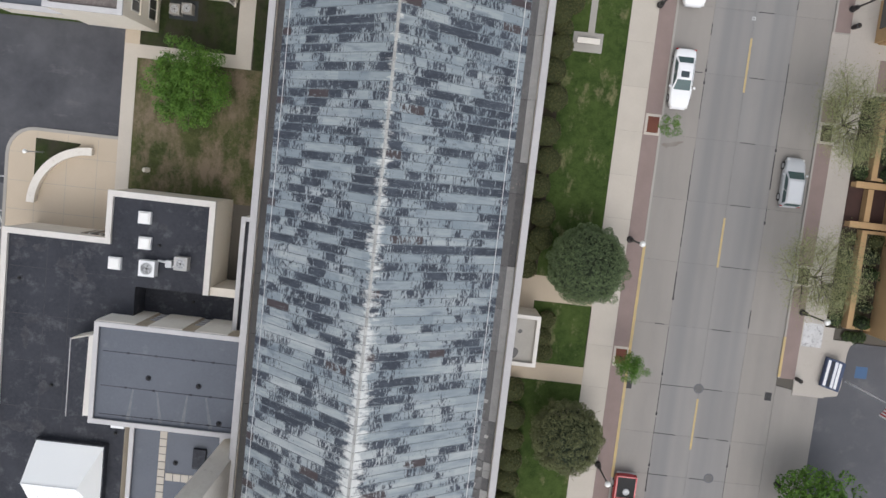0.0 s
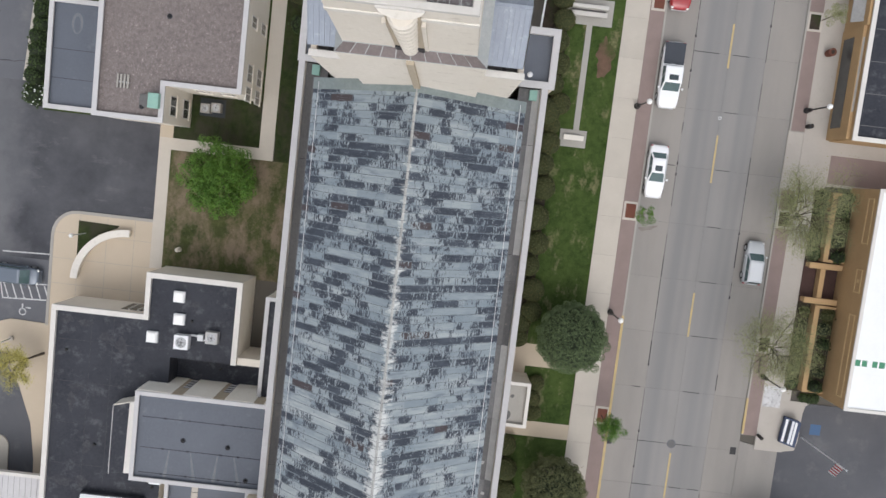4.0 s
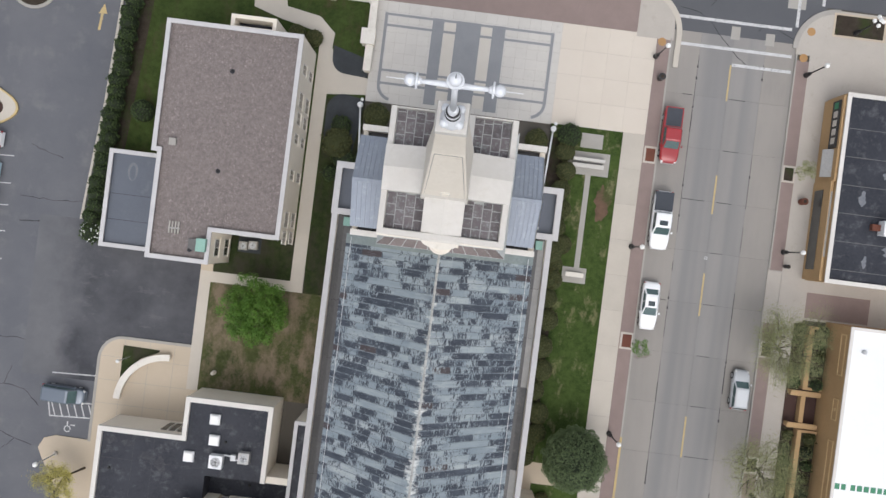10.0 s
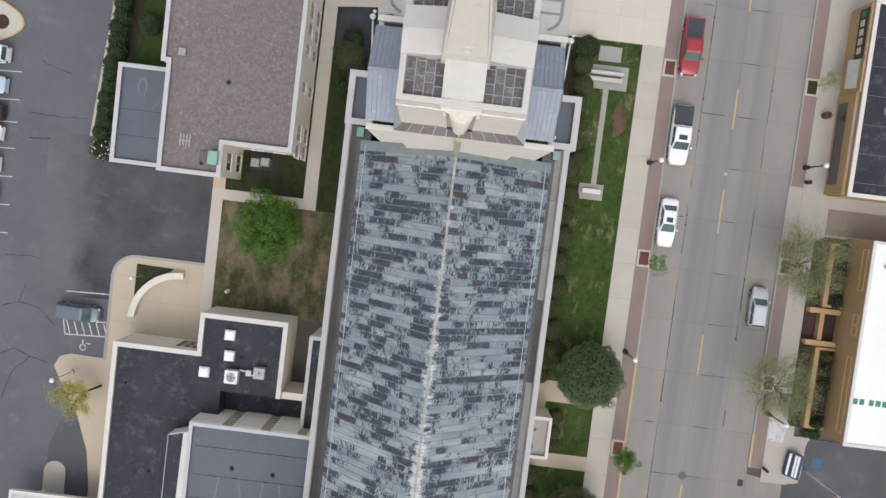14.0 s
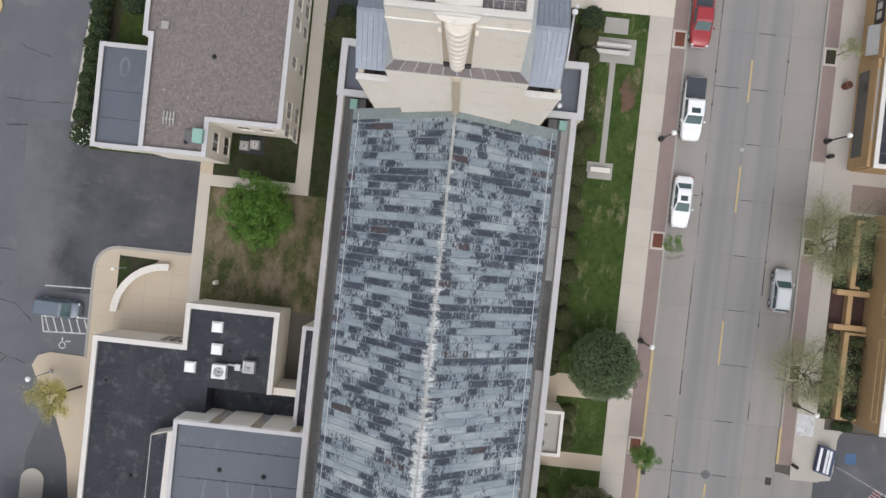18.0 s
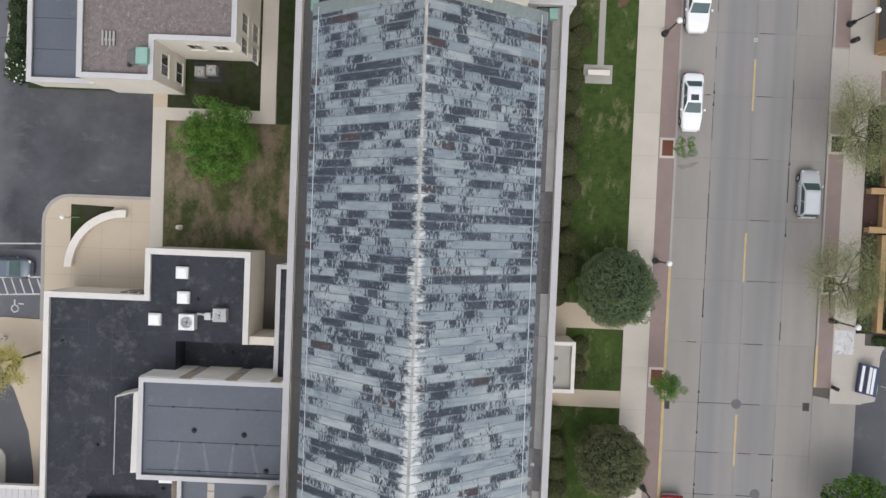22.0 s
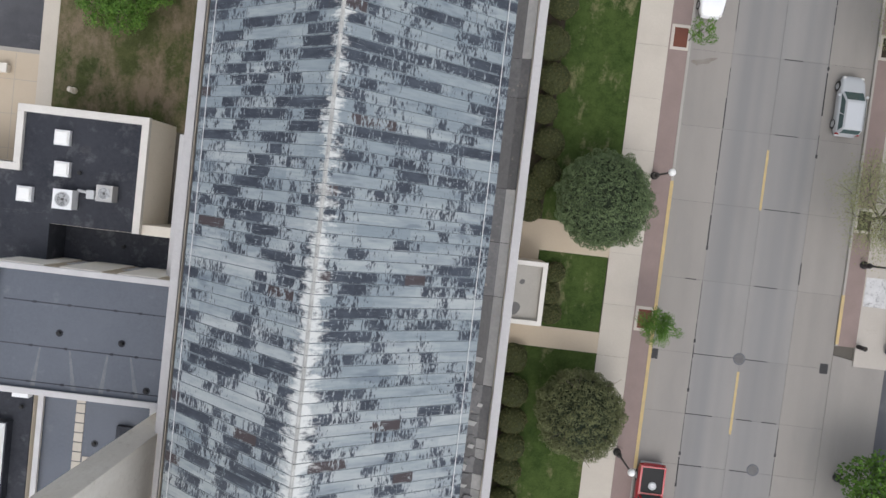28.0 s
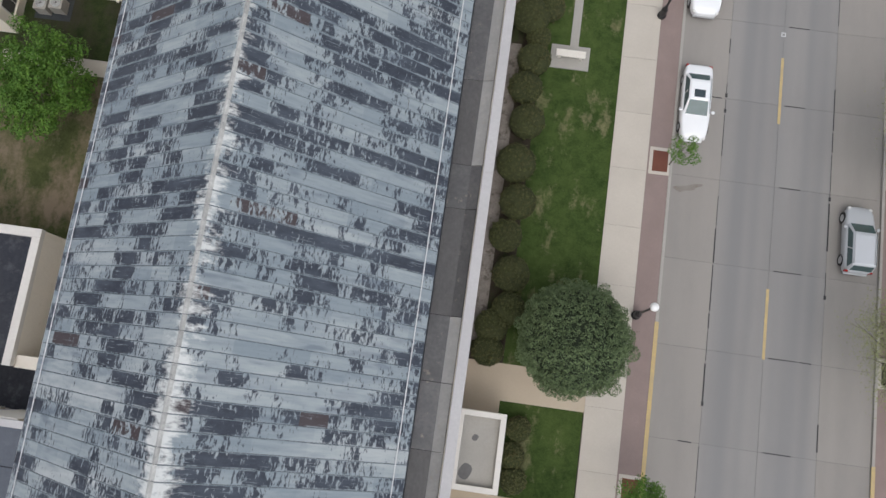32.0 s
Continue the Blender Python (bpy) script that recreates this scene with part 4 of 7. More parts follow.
for z, r in ((57.06, 0.215), (57.42, 0.19)):
    part("ring", Shape().lathe((CX, CY, z), [(r, 0), (r, 0.06)], 18), "black", cross, "dark metal ring")
part("shaft", Shape().tube((CX, CY, 57.7), (CX, 16.22, 62.1), 0.085, 0.060, 12), "silver", cross, smooth=True)
for sx in (-1, 1):
    part("arm", Shape().tube((CX, 16.22, 61.6), (CX + sx * 0.78, 16.22, 61.6), 0.075, 0.045, 12), "silver", cross, smooth=True)
    part("ball_end", Shape().ball((CX + sx * 0.925, 16.22, 61.6), 0.13, 16, 10), "silver", cross, smooth=True)
    part("flare", Shape().tube((CX + sx * 0.68, 16.22, 61.6), (CX + sx * 0.78, 16.22, 61.6), 0.05, 0.11, 16), "silver", cross, smooth=True)
    part("collar", Shape().tube((CX + sx * 0.775, 16.22, 61.6), (CX + sx * 0.81, 16.22, 61.6), 0.175, n=18), "silver", cross)
    part("spike", Shape().tube((CX + sx * 1.0, 16.22, 61.6), (CX + sx * 1.42, 16.22, 61.6), 0.014, 0.008, n=6), "white_paint", cross, "thin lightning spike")
part("finial", Shape().ball((CX, 16.2, 62.25), 0.14, 16, 10), "silver", cross, smooth=True)
part("collar", Shape().tube((CX, 16.21, 62.04), (CX, 16.21, 62.10), 0.18, n=18), "silver", cross)
part("spike", Shape().tube((CX, 16.2, 62.3), (CX, 16.2, 62.75), 0.014, 0.008, n=6), "gutter", cross, "thin lightning spike")

# ---- brown-roofed building ----
house = thing("rectory_building", "two-storey cream brick building with a brown gravel roof", "building", (-25, 19, 0))
out = [(-30.45, 8.5), (-24.75, 8.5), (-24.75, 11.5), (-18.6, 11.5), (-18.6, 30.2), (-31.0, 30.2), (-31.0, 18.2), (-30.45, 18.2)]


def offset(poly, d):
    """The outline moved inwards by d; for outlines with right angles."""
    res = []
    n = len(poly)
    for i in range(n):
        (ax, ay), (bx, by), (cx, cy) = poly[i - 1], poly[i], poly[(i + 1) % n]
        px = 1 if by > ay else -1 if by < ay else 0
        py = 1 if bx > ax else -1 if bx < ax else 0
        qx = 1 if cy > by else -1 if cy < by else 0
        qy = 1 if cx > bx else -1 if cx < bx else 0
        res.append((bx - d * (px + qx), by + d * (py + qy)))
    return res


def flat_roofed(parent, poly, h, wall, coping, top, rim=0.5, drop=0.4):
    part("wall", Shape().ring(poly, offset(poly, rim - 0.1), 0, h - 0.15), wall, parent)
    part("coping", Shape().ring(offset(poly, -0.05), offset(poly, rim), h - 0.15, h), coping, parent, bevel=0.02)
    part("roof_surface", Shape().prism(offset(poly, rim - 0.12), h - drop - 0.3, h - drop), top, parent)


def window(parent, x, y, z, w, h, face):
    """A recessed window on a wall that faces e, w, n or s."""
    d = {"e": (1, 0), "w": (-1, 0), "n": (0, 1), "s": (0, -1)}[face]
    t = (-d[1], d[0])

    def slab(a, b, c0, c1, o0, o1):
        xs = sorted((x + t[0] * a + d[0] * o0, x + t[0] * b + d[0] * o1))
        ys = sorted((y + t[1] * a + d[1] * o0, y + t[1] * b + d[1] * o1))
        return Shape().box(xs[0], ys[0], z + c0, xs[1], ys[1], z + c1)
    fr = part("window", slab(-w / 2, w / 2, 0, h, -0.05, 0.04), "white_coping", parent)
    part("pane", slab(-w / 2 + 0.09, -0.03, 0.09, h - 0.09, 0.03, 0.055), "window", fr)
    part("pane", slab(0.03, w / 2 - 0.09, 0.09, h - 0.09, 0.03, 0.055), "window", fr)
    part("sill", slab(-w / 2 - 0.08, w / 2 + 0.08, -0.1, 0.0, 0.0, 0.14), "limestone", fr)


flat_roofed(house, out, 7.2, "cream_brick", "parapet", "roof_gravel", 0.36, 0.35)
for y in (27.5, 24.6, 21.0, 17.6, 13.4):
    for z in (1.0, 4.2):
        window(house, -18.6, y, z, 1.5 if y in (24.6, 13.4) else 1.0, 1.5, "e")
        if y in (24.6, 13.4):
            window(house, -18.6, y - 1.7, z, 1.2, 1.5, "e")
for x in (-20.3, -22.3):
    window(house, x, 11.5, 4.2, 1.1, 1.5, "s")
for z in (1.0, 4.2):
    window(house, -24.75, 10.0, z, 1.7, 1.4, "e")
part("porch_roof", Shape().ring(rect(-25.6, 30.2, -21.4, 31.6), inset(-25.6, 30.2, -21.4, 31.6, 0.35), 0, 6.2), "cream_brick", house)
part("porch_floor", Shape().box(-25.3, 30.3, 4.3, -21.7, 31.3, 4.5), "membrane", house)
annex = thing("annex", "low annex with grey roof membrane and white coping", "building", (-34, 13.5, 0))
flat_roofed(annex, [(-36.7, 8.75), (-30.51, 8.75), (-30.51, 18.15), (-36.7, 18.15)], 2.7, "cream_brick", "parapet", "membrane_blue", 0.36, 0.35)

# ---- parish hall with dark roofs ----
hall = thing("parish_hall", "low cream hall with black membrane roof and white coping", "building", (-24, -16, 0))
hp = [(-33.7, -34), (-23.35, -34), (-23.35, -11.5), (-17.6, -11.5), (-17.6, -4.25), (-25.8, -4.25), (-25.8, -7.95), (-33.7, -7.95)]
part("wall", Shape().ring(hp, offset(hp, 0.3), 0, 4.5), "cream_brick", hall)
part("roof_surface", Shape().prism(offset(hp, 0.02), 4.5, 4.62), "membrane", hall, "black roof membrane")
MAT["puddle"] = surface("dried_puddle_mark", (0.085, 0.083, 0.088), (0.036, 0.038, 0.046), 1.6, 5.0, 0.95, 0.6, spec=0.14)
seams = Shape()
for y in (-10.9, -14.6, -18.3, -22.0):
    seams.box(-33.25, y, 4.6, -27.3 if y < -14 else -23.5, y + 0.05, 4.628)
for x in (-30.3, -28.4):
    seams.box(x, -34, 4.6, x + 0.05, -8.5, 4.629)
part("seam", seams, "puddle", hall, "faint lapped membrane seams")
for x, y, a, b in ((-29.0, -10.3, 0.6, 0.35), (-31.9, -23.6, 0.9, 0.45), (-30.2, -23.5, 0.55, 0.5), (-30.0, -20.3, 0.4, 0.6), (-21.5, -6.6, 0.35, 0.3), (-31.6, -16.4, 0.3, 0.8), (-32.6, -9.1, 0.7, 0.25), (-30.9, -9.3, 0.6, 0.25), (-27.6, -10.9, 0.5, 0.7), (-31.2, -15.0, 0.8, 0.25)):
    part("dried_puddle", Shape().prism([(x + a * (1 + 0.22 * math.sin(3 * t + x) + 0.12 * math.sin(7 * t)) * math.cos(t), y + b * (1 + 0.25 * math.cos(2 * t + y) + 0.1 * math.sin(9 * t)) * math.sin(t)) for t in [i * math.pi / 18 for i in range(36)]], 4.6, 4.6245), "puddle", hall, "faint dried puddle mark")
part("notch_wall", Shape().box(-23.4, -13.9, 2.5, -23.3, -11.5, 4.7), "membrane", hall)
for nm, bx in (("west_coping", (-33.74, -34, 4.5, -33.3, -8.38, 4.9)), ("north_coping", (-33.74, -8.38, 4.5, -25.38, -7.91, 4.9)), ("return_coping", (-25.84, -7.91, 4.5, -25.4, -4.69, 4.9)), ("upper_north_coping", (-25.84, -4.69, 4.5, -17.56, -4.21, 4.9)), ("east_coping", (-18.02, -11.5, 4.5, -17.56, -4.69, 4.9))):
    part(nm, box(*bx), "white_coping", hall, "white painted parapet", bevel=0.025)
link = thing("link_building", "narrow grey-roofed link between hall and church", "building", (-14.5, -9, 0))
flat_roofed(link, [(-15.3, -34), (-13.52, -34), (-13.52, -5.1), (-15.3, -5.1)], 5.6, "cream_brick", "parapet", "membrane", 0.3, 0.3)
part("court_floor", Shape().box(-23.35, -13.9, 2.2, -15.3, -11.5, 2.5), "membrane", link, "sunken black roof")
part("bridge_wall", Shape().box(-17.6, -11.55, 0, -15.3, -10.9, 4.4), "limestone", link)
stair = thing("upper_hall", "taller cream hall with blue-grey roof membrane and slanted window bays", "building", (-19, -18, 0))
flat_roofed(stair, [(-25.03, -21.6), (-13.52, -21.6), (-13.52, -13.9), (-25.03, -13.9)], 7.4, "limestone_pale", "parapet", "membrane_blue", 0.32, 0.3)
part("side_wing", Shape().prism([(-27.2, -21.7), (-25.1, -21.4), (-25.1, -15.0), (-27.2, -15.6)], 0, 6.35), "cream_brick", stair)
part("wing_roof", Shape().prism([(-27.15, -21.68), (-25.1, -21.39), (-25.1, -15.1), (-27.15, -15.7)], 6.3, 6.42), "membrane", stair, "dark side roof")
part("wing_edge", Shape().box(-27.22, -21.7, 6.3, -27.17, -15.6, 6.46), "parapet", stair)
part("wing_coping", Shape().prism([(-25.85, -21.45), (-25.09, -21.38), (-25.09, -15.0), (-25.75, -15.2)], 6.40, 6.62), "white_coping", stair, "white capping beside the side roof", bevel=0.02)
low_roof = thing("low_roof", "low black roof with pale stepping pavers", "roof", (-18, -28, 0))
flat_roofed(low_roof, [(-22.6, -34), (-15.3, -34), (-15.3, -21.62), (-22.6, -21.62)], 5.4, "cream_brick", "parapet", "membrane_blue", 0.3, 0.4)
stack = thing("chimney_tower", "tall cream limestone pier rising beside the nave wall", "pier", (-15, -24, 0))
part("shaft", Shape().box(-15.2, -27.0, 0, -13.55, -22.4, 23.6), "pier_stone", stack, bevel=0.04)
part("cap", Shape().box(-15.26, -27.06, 23.6, -13.49, -22.34, 24.0), "pier_stone", stack, bevel=0.03)

# ---- buildings across the street ----
shop = thing("black_roofed_shop", "low shop with black membrane roof and tan stucco front", "building", (45, 23, 0))
flat_roofed(shop, [(32.7, 13.9), (60, 13.9), (60, 32.0), (32.7, 32.0)], 4.2, "tan_wood", "white_coping", "membrane", 0.35, 0.3)
part("front_band", Shape().box(32.38, 14.0, 0, 32.68, 23.6, 3.6), "tan_wood", shop, "tan stucco shop front")
part("front_window", Shape().box(32.33, 15.0, 0.6, 32.39, 22.8, 2.3), "window", shop)
part("roof_recess", Shape().box(32.44, 16.3, 3.55, 32.64, 22.6, 3.606), "kerb", shop, "pale grey recess along the front")
part("upper_front", Shape().box(32.45, 23.6, 0, 32.68, 31.8, 3.9), "tan_wood", shop)
part("awning", Shape().add([(31.8, 24.0, 2.3), (32.45, 24.0, 3.2), (32.45, 26.7, 3.2), (31.8, 26.7, 2.3), (31.8, 24.0, 2.2), (32.45, 24.0, 3.1), (32.45, 26.7, 3.1), (31.8, 26.7, 2.2)], [(0, 1, 2, 3), (7, 6, 5, 4), (0, 3, 7, 4), (0, 4, 5, 1), (3, 2, 6, 7)]), "lead_pale", shop, "grey sloping awning")
part("sign_board", Shape().box(32.3, 26.8, 2.2, 32.44, 31.4, 3.6), "black", shop, "black sign board with green blocks")
for i in range(5):
    part("sign_block", Shape().box(32.26, 27.2 + i * 0.85, 2.6, 32.31, 27.8 + i * 0.85, 3.3), "sign_green" if i == 4 else "paver_cream", shop)
office = thing("white_roofed_office", "office building with bright white membrane roof and tan stucco front", "building", (45, 0, 0))
flat_roofed(office, [(35.4, -9.3), (66, -9.3), (66, 10.0), (35.4, 10.0)], 5.0, "tan_wood", "white_coping", "white_roof", 0.25, 0.1)
for a0, b0, z0, z1 in ((5.2, 9.2, 3.3, 4.3), (0.9, 3.0, 3.3, 4.3), (-8.4, -1.0, 3.3, 4.3)):
    part("panel_trim", Shape().add([(35.39, y, z) for y, z in ((a0, z0), (b0, z0), (b0, z1), (a0, z1))] + [(35.39, y, z) for y, z in ((a0 + 0.12, z0 + 0.14), (b0 - 0.12, z0 + 0.14), (b0 - 0.12, z1 - 0.14), (a0 + 0.12, z1 - 0.14))] + [(35.34, y, z) for y, z in ((a0, z0), (b0, z0), (b0, z1), (a0, z1))] + [(35.34, y, z) for y, z in ((a0 + 0.12, z0 + 0.14), (b0 - 0.12, z0 + 0.14), (b0 - 0.12, z1 - 0.14), (a0 + 0.12, z1 - 0.14))],
         [(8 + i, 8 + (i + 1) % 4, 12 + (i + 1) % 4, 12 + i) for i in range(4)] + [(i, (i + 1) % 4, 8 + (i + 1) % 4, 8 + i) for i in range(4)] + [(4 + i, 4 + (i + 1) % 4, 12 + (i + 1) % 4, 12 + i) for i in range(4)]), "tan_pale", office)
part("medallion", Shape().box(35.34, 1.8, 3.65, 35.39, 2.1, 3.95), "tan_pale", office)
for x0, x1 in ((35.7, 36.15), (36.3, 36.75), (37.2, 37.65), (37.8, 38.3), (38.45, 38.95), (39.1, 39.6), (39.75, 40.2), (40.35, 40.8)):
    part("sign_bar", box(x0, -5.3, 4.86, x1, -4.75, 4.906), "sign_green", office, "green painted bar")
# ---- side porch ----
porch = thing("side_porch", "small flat-roofed stone porch at the church side", "porch", (6.9, -12.4, 0))
coped_block(porch, 5.78, -14.4, 8.2, -10.4, 4.0, "limestone", "white_coping", "kerb", 0.26, 0.35)
for x, y, a, b in ((6.75, -11.75, 0.17, 0.17), (6.45, -13.5, 0.34, 0.42)):
    part("drain_stain", Shape().prism([(x + a * (1 + 0.2 * math.sin(2 * t)) * math.cos(t), y + b * math.sin(t)) for t in [i * 0.4488 for i in range(14)]], 3.6, 3.656), "gutter", porch, "dark stain round the drain")


# ---- vehicles ----
def paint(name, col, flake=0.0):
    n = Nodes(name, 0.32, flake, 0.5)
    n.color(n.mix(n.math("MULTIPLY", n.noise(1.5, 3.0), 0.3), col, tuple(c * 0.8 for c in col)))
    n.b.inputs["Coat Weight"].default_value = 0.6
    n.b.inputs["Coat Roughness"].default_value = 0.08
    return n.m


PAINT = {"white": paint("white_car_paint", (0.80, 0.81, 0.82)), "red": paint("red_car_paint", (0.30, 0.010, 0.016)), "silver": paint("silver_car_paint", (0.50, 0.52, 0.54), 0.2),
         "bright_red": paint("bright_red_car_paint", (0.38, 0.011, 0.020)), "blue_grey": paint("blue_grey_car_paint", (0.11, 0.135, 0.17), 0.3), "black": paint("black_car_paint", (0.015, 0.016, 0.018)),
         "pale_blue": paint("pale_blue_car_paint", (0.42, 0.55, 0.62), 0.2), "grey": paint("grey_car_paint", (0.28, 0.29, 0.30), 0.3)}
MAT["car_glass"] = glass_dark("tinted_car_glass", (0.045, 0.075, 0.075), 0.05)
MAT["lamp_glass"] = plain("lamp_glass", (0.70, 0.70, 0.68), 0.15)
MAT["tail_red"] = plain("tail_lamp_red", (0.35, 0.01, 0.01), 0.2)
MAT["bed_cover"] = surface("dark_bed_cover", (0.055, 0.062, 0.075), (0.04, 0.045, 0.055), 1.0, 9.0, 0.5, 0.6)


def loft(sections):
    """A skin over cross-sections; each is (y, half width, lower z, upper z, rounding)."""
    s = Shape()
    ring = []
    for y, w, z0, z1, r in sections:
        pts = [(-w * 0.93, z0), (-w, z0 + 0.12), (-w, z0 + (z1 - z0) * 0.62), (-w * (1 - 0.35 * r), z1 - 0.06 * r), (-w * (1 - r), z1), (0, z1 + 0.025)]
        pts += [(-x, z) for x, z in reversed(pts[:-1])]
        ring.append([(x, y, z) for x, z in pts])
    n = len(ring[0])
    vs = [p for rg in ring for p in rg]
    fs = []
    for j in range(len(ring) - 1):
        for i in range(n):
            k = (i + 1) % n
            fs.append((j * n + i, (j + 1) * n + i, (j + 1) * n + k, j * n + k))
    fs += [tuple(range(n)), tuple((len(ring) - 1) * n + i for i in range(n - 1, -1, -1))]
    return s.add(vs, fs)


def greenhouse(y0, y1, y2, y3, w0, w1, z0, z1):
    """The four corners of windscreen, roof and rear window: front is at the larger y."""
    return [(-w0, y0, z0), (w0, y0, z0), (w0, y3, z0), (-w0, y3, z0), (-w1, y1, z1), (w1, y1, z1), (w1, y2, z1), (-w1, y2, z1)]


def quad_between(a, b, c, d, u0, u1, v0, v1, lift):
    """A pane inside the face a b c d, a little proud of it."""
    a, b, c, d = (Vector(p) for p in (a, b, c, d))
    nrm = (b - a).cross(d - a).normalized() * lift

    def at(u, v):
        return a.lerp(b, u).lerp(d.lerp(c, u), v) + nrm
    p = [at(u0, v0), at(u1, v0), at(u1, v1), at(u0, v1)]
    q = [x - nrm * 1.8 for x in p]
    return Shape().add(p + q, [(0, 1, 2, 3), (0, 4, 5, 1), (1, 5, 6, 2), (2, 6, 7, 3), (3, 7, 4, 0)])


def vehicle(name, kind, colour, L, W, H, m, label, sunroof=False, cover=None, group="", rails=False):
    car = thing(name, label, {"sedan": "car", "suv": "car", "pickup": "pickup truck", "van": "van"}[kind], group=group)
    pm = PAINT[colour]
    h, w = L / 2, W / 2
    belt = {"sedan": 0.92, "suv": 1.02, "pickup": 1.10, "van": 1.0}[kind]
    lo = {"sedan": 0.22, "suv": 0.28, "pickup": 0.38, "van": 0.26}[kind]
    hood = {"sedan": 0.84, "suv": 0.95, "pickup": 1.06, "van": 0.94}[kind]
    tail = {"sedan": 0.92, "suv": 1.0, "pickup": 1.08, "van": 1.0}[kind]
    sec = [(-h, w * 0.52, lo + 0.16, tail - 0.20, 0.12), (-h + 0.05, w * 0.76, lo + 0.05, tail - 0.10, 0.13), (-h + 0.17, w * 0.90, lo, tail - 0.03, 0.14), (-h + 0.55, w * 0.975, lo, tail, 0.15), (-h * 0.35, w, lo, belt, 0.14), (h * 0.15, w, lo, belt, 0.14),
           (h * 0.42, w * 0.99, lo, belt - 0.03, 0.16), (h - 0.85, w * 0.965, lo, hood + 0.01, 0.2), (h - 0.45, w * 0.92, lo, hood - 0.04, 0.22), (h - 0.2, w * 0.83, lo, hood - 0.11, 0.24), (h - 0.07, w * 0.68, lo + 0.04, hood - 0.18, 0.26), (h, w * 0.46, lo + 0.12, hood - 0.26, 0.3)]
    body = part("body", loft(sec), pm, car, colour.replace("_", " ") + " painted body", smooth=True)
    gy = {"sedan": (-h + 0.62, -h + 1.25, h * 0.02, h * 0.40), "suv": (-h + 0.08, -h + 0.30, h * 0.12, h * 0.46), "pickup": (-h + 2.05, -h + 2.22, h * 0.24, h * 0.50), "van": (-h + 0.05, -h + 0.30, h * 0.32, h * 0.66)}[kind]
    w0, w1 = w * 0.90, w * (0.72 if kind == "sedan" else 0.82)
    g = greenhouse(gy[0], gy[1], gy[2], gy[3], w0, w1, belt - 0.03, H)
    cab = part("cabin", Shape().add(g, [(0, 1, 5, 4), (1, 2, 6, 5), (2, 3, 7, 6), (3, 0, 4, 7), (4, 5, 6, 7)]), pm, car, bevel=0.13)
    part("rear_window", quad_between(g[0], g[1], g[5], g[4], 0.09, 0.91, 0.10, 0.88, 0.012), "car_glass", cab)
    part("windscreen", quad_between(g[2], g[3], g[7], g[6], 0.08, 0.92, 0.06, 0.90, 0.012), "car_glass", cab)
    for a, b, c, d in ((g[1], g[2], g[6], g[5]), (g[3], g[0], g[4], g[7])):
        part("side_window", quad_between(a, b, c, d, 0.06, 0.50, 0.08, 0.90, 0.012), "car_glass", cab)
        part("side_window", quad_between(a, b, c, d, 0.53, 0.94, 0.08, 0.90, 0.012), "car_glass", cab)
    if sunroof:
        yc = (gy[1] + gy[2]) / 2 + (gy[2] - gy[1]) * 0.22
        part("sunroof", Shape().box(-w1 * 0.52, yc - 0.24, H - 0.01, w1 * 0.52, yc + 0.24, H + 0.012), "glass", cab)
    if rails:
        for s in (-1, 1):
            part("roof_rail", Shape().tube((s * w1 * 0.86, gy[1] + 0.1, H + 0.04), (s * w1 * 0.86, gy[2] - 0.1, H + 0.04), 0.025), "grey_metal", cab)
    if kind == "pickup":
        part("bed", Shape().ring(rect(-w * 0.93, -h + 0.08, w * 0.93, -h + 1.98), rect(-w * 0.80, -h + 0.18, w * 0.80, -h + 1.92), belt - 0.25, belt + (0.02 if cover else 0.10)), "bed_cover" if cover and colour == "white" else pm, car)
        part("bed_cover" if cover else "bed_floor", Shape().box(-w * 0.81, -h + 0.16, belt - 0.3, w * 0.81, -h + 1.94, belt + 0.035), "bed_cover" if cover else "rubber", car, cover or "black bed liner")
        if not cover:
            part("spare_disc", Shape().lathe((-0.05, -h + 1.42, belt + 0.03), [(0.27, 0), (0.28, 0.05), (0.20, 0.09), (0.12, 0.06)], 18), "grey_metal", car, "round grey disc lying in the bed")
    wr = {"sedan": 0.33, "suv": 0.36, "pickup": 0.40, "van": 0.34}[kind]
    for sx in (-1, 1):
        for y in (-h + L * 0.19, h - L * 0.17):
            x = sx * (w - 0.12)
            wheel = part("wheel", Shape().lathe((0, 0, 0), [(wr * 0.66, -0.11), (wr * 0.93, -0.115), (wr, -0.08), (wr, 0.08), (wr * 0.93, 0.115), (wr * 0.66, 0.11)], 18), "rubber", car)
            wheel.matrix_basis = pose(x, y, wr, 0, 90, 0)
            part("rim", Shape().lathe((0, 0, -0.119), [(wr * 0.60, 0), (wr * 0.64, 0.12), (wr * 0.60, 0.238)], 14), "grey_metal", wheel).location = (0, 0, 0)
        part("headlight", Shape().ball((sx * w * 0.70, h - 0.16, hood - 0.20), 0.14, 10, 6, 0.6), "lamp_glass", car, smooth=True)
        part("tail_light", Shape().box(sx * w * 0.80 - 0.10, -h + 0.02, tail - 0.32, sx * w * 0.80 + 0.10, -h + 0.12, tail - 0.10), "tail_red", car)
        part("mirror", Shape().ball((sx * (w + 0.10), gy[3] - 0.28, belt + 0.04), 0.11, 8, 6, 0.7), pm, car, smooth=True)
    part("front_bumper", Shape().box(-w * 0.70, h - 0.12, lo + 0.02, w * 0.70, h + 0.03, lo + 0.20), "grey_metal" if kind == "pickup" else pm, car, bevel=0.03)
    part("rear_bumper", Shape().box(-w * 0.80, -h - 0.04, lo + 0.02, w * 0.80, -h + 0.10, lo + 0.22), "grey_metal" if kind == "pickup" else pm, car, bevel=0.03)
